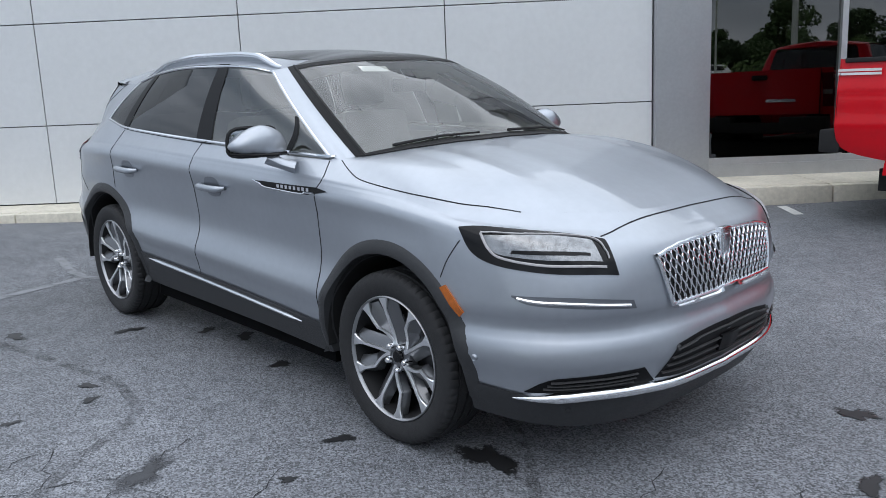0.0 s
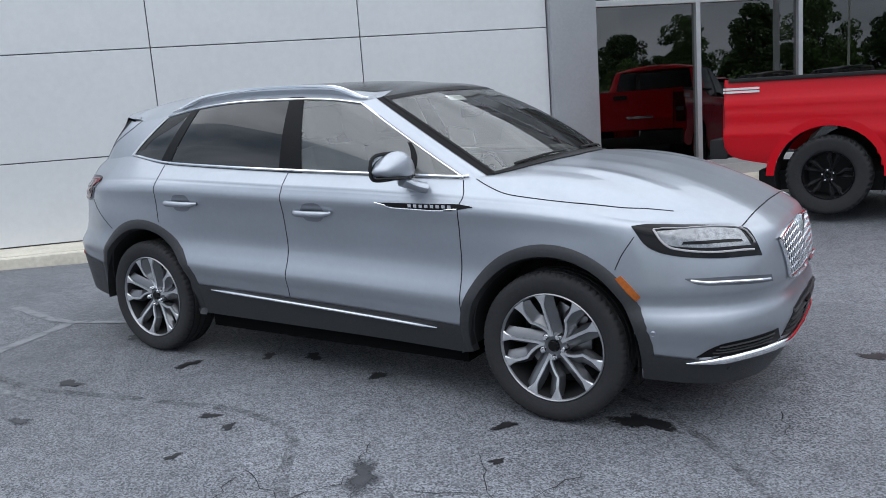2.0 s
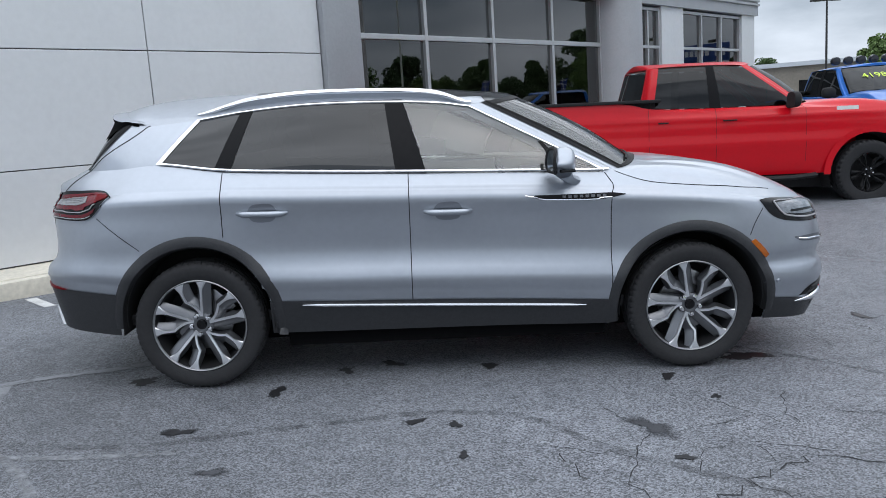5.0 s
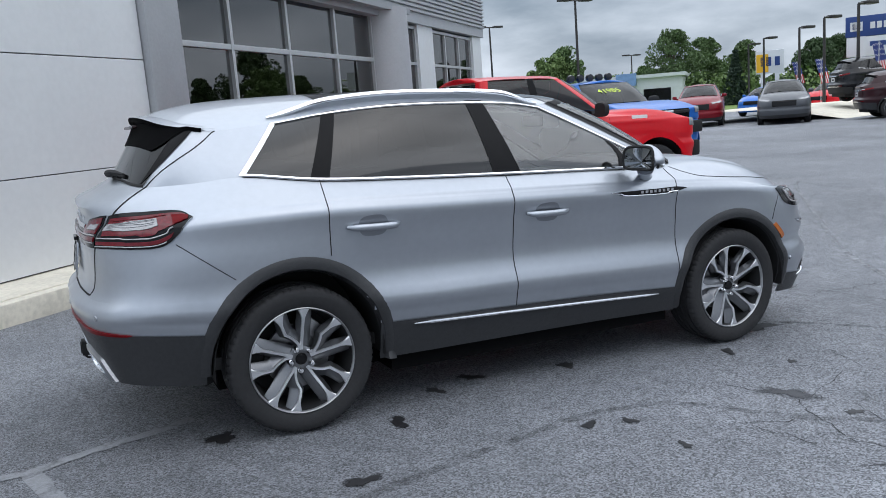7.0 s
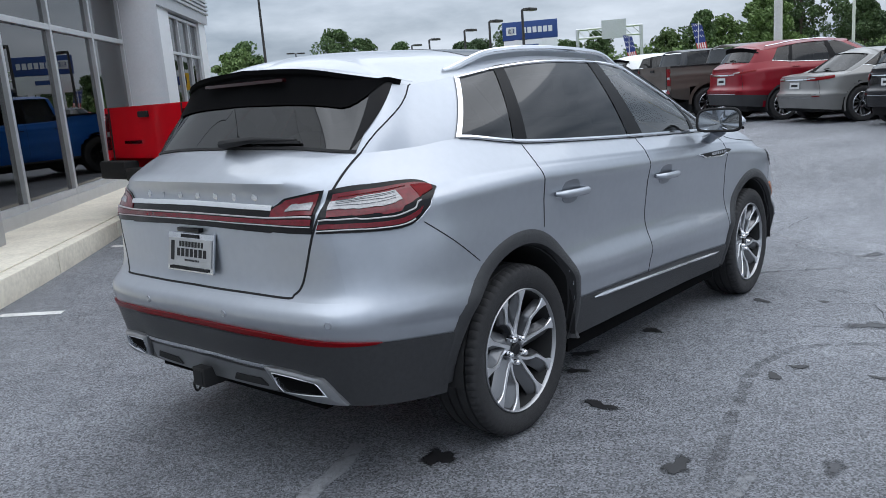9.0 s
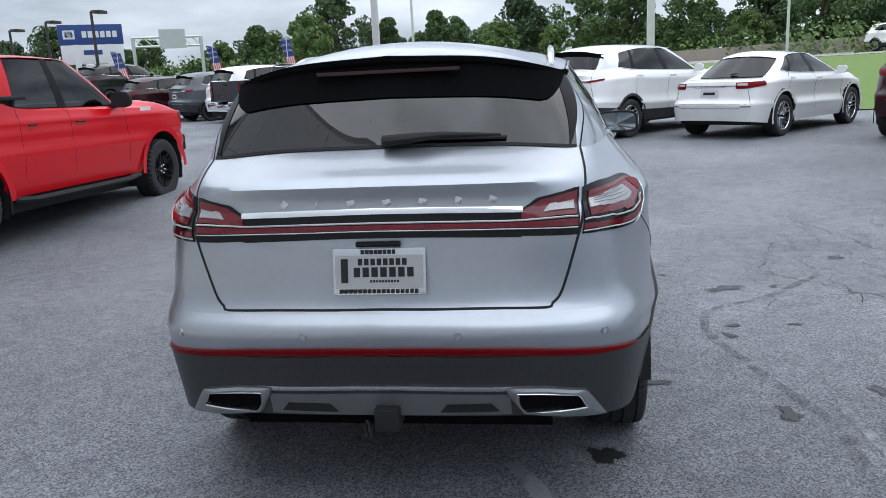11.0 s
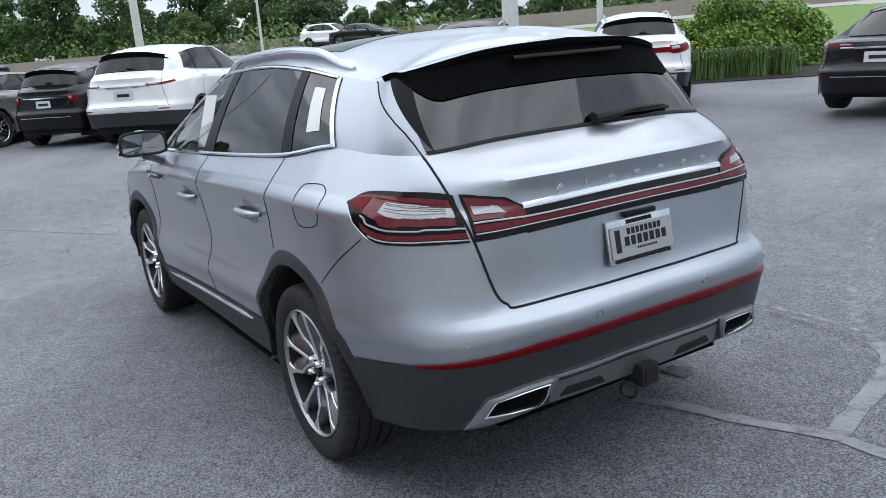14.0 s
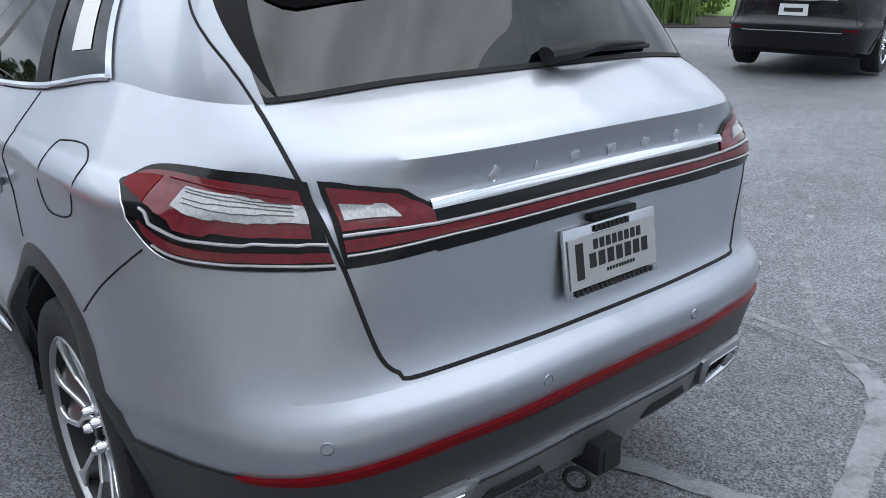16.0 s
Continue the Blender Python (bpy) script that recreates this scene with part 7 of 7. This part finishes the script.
strip("highway", [[p + Vector((0, 0, 0.02)) for p in fb], far_edge], ROAD_GREY, "pale concrete road on a low bank", "road")
wall_top = [p + Vector((0, 0, 1.0)) for p in far_edge]
strip("barrier", [far_edge, wall_top, [p + road_dir * 0.3 for p in wall_top], [p + road_dir * 0.3 for p in far_edge]], BARRIER, "tan concrete barrier along the road", "barrier")
strip("far_grass", [[p + road_dir * 0.3 + Vector((0, 0, -0.1)) for p in far_edge], [p + road_dir * 120 + Vector((0, 0, 2)) for p in far_edge]], GRASS, "rough grass behind the road", "grass")
strip("far_grass", [[(30, 40, 0.25), (46, 40, 0.25), (70, 40, 0.25)], [(60, 150, 1.0), (120, 120, 1.0), (160, 60, 1.0)]], GRASS, "rough grass beyond the lot", "grass")

LEAF = {}
for nm, c1, c2 in (("mid", (0.095, 0.155, 0.048), (0.055, 0.10, 0.034)), ("dark", (0.066, 0.115, 0.043), (0.042, 0.078, 0.03)), ("light", (0.135, 0.20, 0.058), (0.08, 0.135, 0.04)), ("blue", (0.03, 0.06, 0.035), (0.02, 0.04, 0.026))):
    m = material("foliage_" + nm, c1, 0.7, 0, 0.4, 1.2, second=c2, random_tint=0.2)
    LEAF[nm] = m
BARK = material("bark", (0.10, 0.08, 0.06), 0.9, 0, 0.4, 6, 0.6, 30)


def leaves(bm, centre, radius, n, size, rnd, squash=0.8):
    for _ in range(n):
        while True:
            d = Vector((rnd.uniform(-1, 1), rnd.uniform(-1, 1), rnd.uniform(-1, 1)))
            if 0.1 < d.length < 1:
                break
        d = d.normalized() * d.length ** 0.45
        p = centre + Vector((d.x * radius, d.y * radius, d.z * radius * squash))
        a = Vector((rnd.gauss(0, 1), rnd.gauss(0, 1), rnd.gauss(0, 1))).normalized()
        b = a.orthogonal().normalized()
        c = a.cross(b)
        s = size * rnd.uniform(0.6, 1.4)
        q = [p + b * s, p + c * s * 0.6, p - b * s, p - c * s * 0.6]
        bm.faces.new([bm.verts.new(v) for v in q])


def build_tree(seed, height, spread, mat, conifer=False, n=10500, leaf=0.18):
    rnd = random.Random(seed)
    ob = thing("tree", Matrix.Translation((0, 0, -60)), "leafy green tree behind the road", "tree", "trees beyond the lot")
    trunk = bmesh.new()
    tube(trunk, [(0, 0, -0.6), (0.1, 0, height * 0.3), (0, 0.1, height * 0.8)], [height * 0.028, height * 0.02, height * 0.006], 8)
    crown = bmesh.new()
    if conifer:
        for i in range(16):
            t = i / 15
            r = spread * (1 - t) * 0.9 + 0.15
            for k in range(7):
                a = 6.28 * k / 7 + i
                leaves(crown, Vector((r * 0.6 * math.cos(a), r * 0.6 * math.sin(a), height * (0.08 + 0.9 * t))), max(r * 0.5, 0.3), n // 112, leaf * 0.9, rnd, 0.45)
    else:
        blobs = []
        for i in range(66):
            a, t = rnd.random() * 6.28, rnd.random()
            zz = height * (0.22 + 0.70 * t)
            env = spread * math.sin(math.pi * min(0.95, 0.25 + 0.7 * t)) ** 0.7
            rr = env * rnd.uniform(0.2, 0.95)
            c = Vector((rr * math.cos(a), rr * math.sin(a), zz))
            blobs.append(c)
            leaves(crown, c, spread * rnd.uniform(0.14, 0.30), n // 66, leaf, rnd)
            if i % 6 == 0:
                tube(trunk, [(0, 0, zz * 0.5), tuple(c.lerp(Vector((0, 0, zz * 0.7)), 0.4)), tuple(c)], [height * 0.011, height * 0.007, height * 0.002], 5)
    part("trunk", trunk, BARK, ob)
    part("crown", crown, mat, ob, smooth=False)
    return ob


KINDS = [build_tree(1, 10, 3.6, LEAF["mid"]), build_tree(2, 9, 4.0, LEAF["dark"]), build_tree(3, 8, 3.4, LEAF["light"]), build_tree(4, 11, 4.2, LEAF["mid"]), build_tree(5, 7, 3.6, LEAF["dark"])]
SPRUCE = build_tree(7, 8, 2.2, LEAF["blue"], True)
FIRST = {}


def plant(kind, x, y, z, scale, turn=0.0):
    """The first planting moves the pattern itself; later ones are copies."""
    m = Matrix.Translation((x, y, z)) @ pose(0, 0, 0, 0, 0, turn)
    if kind.name not in FIRST:
        FIRST[kind.name] = True
        kind.scale = (1, 1, 1)
        kind.matrix_world = m @ Matrix.Diagonal((scale, scale, scale, 1))
        return kind
    c = copy_thing(kind, m)
    c.matrix_basis = m @ Matrix.Diagonal((scale, scale, scale, 1))
    return c


def belt_from(az):
    """How far off the trees begin towards an azimuth in degrees: past the road, or past the lots."""
    if az < -12:
        return 66 + max(0.0, az + 20) * 2.0
    return 84 + 2.6 * (az + 12) if az < 12 else 146 - 10 * min(az - 12, 6.2)


rnd = random.Random(11)
# tree belt behind the road and the lots, seen from azimuth 75 to -55 degrees
for i in range(88):
    az = radians(66 - 122 * i / 87 + rnd.uniform(-0.6, 0.6))
    row = i % 3
    near = belt_from(math.degrees(az))
    d = near * (1 + 0.12 * row) + rnd.uniform(-3, 3)
    s = rnd.uniform(0.62, 1.08) * (0.92 * near / 84 if near > 66 else 0.66)
    if 20 < math.degrees(az) < 45:
        s *= 0.8
    if math.degrees(az) >= 45:
        s *= 0.62
    plant(KINDS[rnd.randrange(5)], -4 + d * math.cos(az), d * math.sin(az), 0.7 if az < 0.3 else -0.05, s, rnd.uniform(0, 360))
plant(SPRUCE, 55.0, 51.0, 0.2, 0.64)
plant(KINDS[2], 22.9, 33.5, 0.2, 0.52)
plant(KINDS[0], 27.0, 38.0, 0.2, 0.5)
plant(KINDS[3], 54, 58, 0.3, 0.72)


def hedge():
    """Undergrowth below the tree belt."""
    bm = bmesh.new()
    r = random.Random(21)
    for i in range(150):
        az = radians(68 - 124 * i / 149)
        d = belt_from(math.degrees(az)) * 0.93 + r.uniform(-2, 2)
        leaves(bm, Vector((-4 + d * math.cos(az), d * math.sin(az), r.uniform(1.2, 2.4))), r.uniform(1.5, 2.6), 110, 0.2, r, 0.8)
    tagged(part("undergrowth", bm, LEAF["light"], smooth=False), "dense green undergrowth along the road", "bushes", kind="stuff")


hedge()

# ---- bed with bush, grasses and yellow lilies ----
MULCH = material("dark_mulch", (0.035, 0.027, 0.022), 0.95, 0, 0.4, 8, 0.9, 60)
BLADE = material("grass_blades", (0.11, 0.18, 0.04), 0.6, 0, 0.4, 3, second=(0.06, 0.11, 0.025))
STRAW = material("straw_grass", (0.30, 0.22, 0.10), 0.8, 0, 0.4, 3, second=(0.2, 0.15, 0.07))
YELLOW = material("yellow_petals", (0.75, 0.52, 0.02), 0.6, 0, 0.2, 10)
DN, DT = Vector((0.77, -0.64, 0)), Vector((0.64, 0.77, 0))
B0 = Vector((12.1, -10.9, 0.2))
bm = bmesh.new()
sheet(bm, [[B0 + DT * a + DN * (t * 3.4 - 0.9) + Vector((0, 0, 0.02 + 0.12 * math.sin(math.pi * min(max(t, 0), 1)))) for a in span(-11, 2.6, 20)] for t in span(0, 1, 6)])
tagged(part("mulch_bed", bm, MULCH), "dark mulch bed at the lot's edge", "mulch", kind="structure")


def blades(name, spots, mat, height, n, label, spread=0.35, width=0.012):
    bm = bmesh.new()
    r = random.Random(hash(len(spots)) + n)
    for p in spots:
        for _ in range(n):
            a = r.random() * 6.28
            base = p + Vector((r.gauss(0, 0.10), r.gauss(0, 0.10), 0))
            out = Vector((math.cos(a), math.sin(a), 0)) * spread * r.uniform(0.3, 1)
            h = height * r.uniform(0.6, 1)
            w = Vector((-math.sin(a), math.cos(a), 0)) * width
            mid, tip = base + out * 0.35 + Vector((0, 0, h * 0.75)), base + out + Vector((0, 0, h * (0.95 if spread < 0.3 else 0.7)))
            v = [bm.verts.new(q) for q in (base - w, base + w, mid + w, mid - w, tip)]
            bm.faces.new(v[:4])
            bm.faces.new((v[3], v[2], v[4]))
    return tagged(part(name, bm, mat, smooth=False), label, "grass", kind="stuff")


r = random.Random(3)
tufts = [B0 + DT * a + DN * (-0.35 + r.uniform(-0.15, 0.3)) + Vector((0, 0, 0.06)) for a in span(-6.2, 2.2, 26)]
blades("ornamental_grass", tufts, BLADE, 0.98, 120, "arching green ornamental grass in a bed", 0.42, 0.011)
tall = [B0 + DT * a + DN * (1.0 + r.uniform(-0.3, 0.5)) for a in span(-3.6, 1.8, 26)]
blades("reed_grass", tall, STRAW, 1.5, 30, "tall straw-coloured reed grass", 0.2, 0.006)
blades("lily_leaves", [B0 + DT * a + DN * (0.4 + r.uniform(-0.2, 0.3)) for a in span(-4.2, 2.0, 30)], BLADE, 0.8, 80, "green lily leaves", 0.36, 0.014)
bm = bmesh.new()
for i in range(260):
    p = B0 + DT * r.uniform(-4.2, 2.0) + DN * r.uniform(0.1, 0.9) + Vector((0, 0, r.uniform(0.62, 0.95)))
    for k in range(5):
        a = 6.28 * k / 5 + i
        q = p + Vector((0.09 * math.cos(a), 0.09 * math.sin(a), 0.045))
        s = Vector((-math.sin(a), math.cos(a), 0)) * 0.032
        bm.faces.new([bm.verts.new(v) for v in (p, q.lerp(p, 0.4) + s, q, q.lerp(p, 0.4) - s)])
tagged(part("lilies", bm, YELLOW, smooth=False), "yellow day lilies in flower", "flowers", kind="stuff")


def bush(x, y, z, radius, height, seed):
    rr = random.Random(seed)
    ob = thing("bush", Matrix.Translation((x, y, z)), "dense rounded bright green shrub", "bush", "shrubs in the bed")
    crown = bmesh.new()
    for _ in range(42):
        a, t = rr.random() * 6.28, rr.random()
        q = radius * (0.75 if t < 0.6 else 0.5) * rr.uniform(0.5, 1)
        leaves(crown, Vector((q * math.cos(a), q * math.sin(a), height * (0.15 + 0.7 * t))), radius * 0.34, 260, 0.05, rr, 0.8)
    part("crown", crown, material("shrub_leaves", (0.20, 0.31, 0.05), 0.5, 0, 0.4, 4, second=(0.11, 0.19, 0.035)), ob, smooth=False)
    stem = bmesh.new()
    for k in range(5):
        tube(stem, [(0.05 * k - 0.1, 0, -0.1), (0.3 * math.cos(k), 0.3 * math.sin(k), height * 0.4), (0.6 * math.cos(k), 0.6 * math.sin(k), height * 0.7)], [0.03, 0.02, 0.008], 5)
    part("stems", stem, BARK, ob)


bush(10.4, -16.6, 0.2, 1.35, 2.3, 1)
bush(9.3, -17.6, 0.2, 1.2, 1.9, 2)
bush(11.4, -15.4, 0.2, 1.0, 1.5, 3)

# ---- poles, lamps, signs and flags ----
POLE_WHITE = material("white_painted_steel", (0.62, 0.62, 0.6), 0.5, 0, 0.15, 2)
POLE_DARK = material("dark_bronze_steel", (0.045, 0.043, 0.042), 0.5, 0.3, 0.15, 3)


def pole(name, x, y, top, r, mat, label, base=0.2):
    ob = thing(name, Matrix.Translation((x, y, base)), label, name.replace("_", " "))
    part("shaft", tube(bmesh.new(), [(0, 0, -0.2), (0, 0, (top - base) * 0.5), (0, 0, top - base)], [r, r * 0.85, r * 0.7], 14), mat, ob)
    part("foot", tube(bmesh.new(), [(0, 0, -0.2), (0, 0, 0.35)], r * 1.9, 14), CONCRETE if r > 0.06 else mat, ob)
    return ob


def lamp_post(x, y, top, heads=2):
    ob = pole("street_lamp", x, y, top, 0.085, POLE_DARK, "dark steel lot lamp with flat heads")
    h = top - 0.2
    part("arm", tube(bmesh.new(), [(-0.5 if heads > 1 else 0, 0, h + 0.02), (0.5, 0, h + 0.02)], 0.04, 8), POLE_DARK, ob)
    for s in ((-1, 1) if heads > 1 else (1,)):
        part("lamp_head", box_bm(min(s * 0.35, s * 1.05), -0.2, h - 0.02, max(s * 0.35, s * 1.05), 0.2, h + 0.12, bevel=0.03), POLE_DARK, ob)


for x, y, top, heads in ((23.8, 31.9, 7.0, 2), (27.3, 47.5, 7.5, 2), (35.6, 27.5, 4.75, 1), (32.5, 23.4, 4.8, 1), (29.4, 19.2, 4.86, 1), (40.0, 34.0, 4.8, 1), (45, 40, 4.9, 1), (52, 62, 6.0, 2)):
    lamp_post(x, y, top, heads)
pole("sign_pole", 12.3, -10.55, 9.0, 0.22, POLE_WHITE, "thick white steel sign pole in a flower bed")
pole("flag_pole", 24.9, -4.27, 9.0, 0.15, POLE_WHITE, "white tapered light pole on a concrete foot")
pole("flag_pole", 21.0, 4.78, 9.0, 0.13, POLE_WHITE, "white tapered light pole on a concrete foot")
pole("flag_pole", 28.5, -9.9, 9.0, 0.06, POLE_WHITE, "thin pale steel pole")
pole("flag_pole", 34.8, 5.8, 9.0, 0.07, POLE_WHITE, "thin pale steel pole")
pole("flag_pole", 16.5, -17.5, 9.0, 0.11, POLE_WHITE, "white steel pole behind parked cars")

FLAG_BLUE = material("flag_blue", (0.03, 0.05, 0.20), 0.8)
FLAG_RED = material("flag_red", (0.5, 0.03, 0.04), 0.8)
FLAG_WHITE = material("flag_white", (0.7, 0.7, 0.7), 0.8)


def feather_flag(x, y, top, turn):
    ob = pole("feather_flag", x, y, top, 0.02, POLE_WHITE, "feather flag with stars and stripes")
    h = top - 0.2
    for i in range(9):
        u0, u1 = 0.02 + 0.044 * i, 0.02 + 0.044 * (i + 1)
        bm = bmesh.new()
        rows = []
        for u in (u0, u1):
            row = []
            for k in range(13):
                t = k / 12
                lean = 0.30 * t
                row.append(Vector((0.004 + (u - lean) * math.cos(radians(turn)), (u - lean) * math.sin(radians(turn)), h * (0.54 + 0.44 * t) + 0.1 * u - (0.9 * u * u if k == 12 else 0))))
            rows.append(row)
        sheet(bm, [q[:6] for q in rows])
        part("stripe", bm, FLAG_RED if i % 2 == 0 else FLAG_WHITE, ob)
        bm = bmesh.new()
        sheet(bm, [q[5:] for q in rows])
        part("canton", bm, FLAG_BLUE, ob)
        for k in range(3):
            v = rows[0][7 + k * 2]
            part("star", box_bm(v.x - 0.008, v.y - 0.016, v.z - 0.016 + 0.05 * (i % 2), v.x + 0.008, v.y + 0.016, v.z + 0.016 + 0.05 * (i % 2)), FLAG_WHITE, ob)


for x, y, top, turn in ((28.6, 10.2, 3.35, -60), (31.3, 14.6, 3.3, -60), (29.5, 18.3, 3.2, -60), (32.4, 23.5, 2.9, -60), (36, 28, 3.0, -60)):
    feather_flag(x, y, top, turn)

SIGN_BLUE = material("sign_blue", (0.015, 0.05, 0.20), 0.4, 0, 0.05, 4)
SIGN_WHITE = material("sign_white", (0.62, 0.65, 0.68), 0.5, 0, 0.05, 4)
SIGN_YELLOW = material("sign_yellow", (0.75, 0.42, 0.02), 0.5)


def board(x, y, z0, z1, half, yaw, top_mat, label, marks):
    """An upright sign board on posts, with plain shapes on its front."""
    ob = thing("sign", Matrix.Translation((x, y, 0.2)) @ pose(0, 0, 0, 0, 0, yaw), label, "sign")
    part("panel", box_bm(-0.15, -half, z0 - 0.2, 0.15, half, z1 - 0.2, bevel=0.03), top_mat, ob)
    for s in (-0.5, 0.5):
        part("post", box_bm(-0.14, s * half - 0.14, -0.2, 0.14, s * half + 0.14, z0 - 0.19), SIGN_WHITE, ob)
    for y0, y1, a, b, mat in marks:
        part("mark", box_bm(-0.17, y0 * half, a - 0.2, -0.149, y1 * half, b - 0.2), mat, ob)


letters = [(0.28 - 0.19 * i, 0.14 - 0.19 * i) for i in range(6)]
sign_marks = [(0.5, 0.86, 4.25, 4.72, SIGN_WHITE), (0.56, 0.80, 4.34, 4.63, SIGN_BLUE), (0.62, 0.74, 4.3, 4.67, SIGN_WHITE)] + [(b, a, 4.32, 4.66, SIGN_WHITE) for a, b in letters]
board(37.9, 24.3, 3.95, 5.02, 1.65, 33, SIGN_BLUE, "blue and white dealer sign on posts", sign_marks)
board(37.92, 24.31, 2.9, 3.93, 1.6, 33, SIGN_WHITE, "white lower sign board", [(-0.3, 0.3, 3.4, 3.65, SIGN_BLUE)])
board(42.2, 35.5, 2.6, 4.15, 0.9, 40, SIGN_WHITE, "white and yellow shop sign", [(0.1, 0.95, 2.7, 3.9, SIGN_YELLOW), (0.45, 0.65, 3.1, 3.7, SIGN_BLUE), (-0.1, 0.25, 3.1, 3.7, SIGN_BLUE), (-0.7, -0.35, 3.1, 3.7, SIGN_BLUE)])
# sign gantry over the road
gantry = thing("gantry", Matrix.Translation((58, 29.5, 0.5)) @ pose(0, 0, 0, 0, 0, 28), "grey steel highway sign gantry", "gantry")
for yy in (-2.6, 2.6):
    part("leg", tube(bmesh.new(), [(0, yy, -0.6), (0, yy, 4.8)], 0.14, 8), MULLION, gantry)
for zz in (4.1, 4.8):
    part("beam", tube(bmesh.new(), [(0, -2.7, zz), (0, 2.7, zz)], 0.09, 8), MULLION, gantry)
for k in range(7):
    part("brace", tube(bmesh.new(), [(0, -2.6 + 0.74 * k, 4.1), (0, -2.6 + 0.74 * (k + 1), 4.8)], 0.04, 6), MULLION, gantry)
part("sign_back", box_bm(-0.2, -1.4, 3.9, -0.1, 0.6, 5.4), MULLION, gantry)

# low shops across the lot
def low_shop(x, y, yaw, w, d, h, mat, label, accent=None):
    ob = thing("shop_building", Matrix.Translation((x, y, 0.2)) @ pose(0, 0, 0, 0, 0, yaw), label, "building")
    part("wall", box_bm(0, -w / 2, -0.2, d, w / 2, h), mat, ob)
    part("roof", box_bm(-0.3, -w / 2 - 0.3, h, d + 0.3, w / 2 + 0.3, h + 0.3), SIGN_WHITE, ob)
    for k in range(int(w / 4)):
        y0 = -w / 2 + 1 + 4 * k
        part("window", box_bm(-0.06, y0, 0.6, 0.02, y0 + 2.4, h - 1.0), GLOSS_BLACK, ob)
    if accent:
        part("accent", box_bm(-0.5, -w / 2 + 4, h - 0.6, 0, -w / 2 + 5.8, h + 0.5), accent, ob)


low_shop(45.5, 55, 45, 10, 10, 3.2, SIGN_WHITE, "low white shop building with a blue front", material("shop_blue", (0.2, 0.34, 0.62), 0.5, 0, 0.2, 2))
low_shop(27, 52, 60, 16, 10, 3.4, BARRIER, "low tan brick shop building")
# kerb island by the raised off-road car
isl = [Vector((25.5 + a * 1.1, 16.8 + a * 0.2, 0.2)) for a in span(0, 10, 10)]
strip("island", [isl, [p + Vector((-0.4, 3.2, 0.5)) for p in isl], [p + Vector((-1.5, 8, 0.5)) for p in isl]], CONCRETE, "pale concrete apron sloping up to a raised lot", "apron")
# painted hatching on the lot
for k in range(6):
    a = Vector((6.75, 4.62, 0)).lerp(Vector((7.3, 4.17, 0)), k / 5)
    mark("painted_bar", [(a.x, a.y), (a.x - 0.52, a.y - 0.46)], 0.05, LINE_FADED, 0.004, 0, 0, "worn white painted hatching bar", False)
for a, b in (((6.75, 4.64), (7.33, 4.16)), ((6.21, 4.18), (6.79, 3.70))):
    mark("painted_bar", [a, b], 0.05, LINE_FADED, 0.004, 0, 0, "worn white painted hatching bar", False)
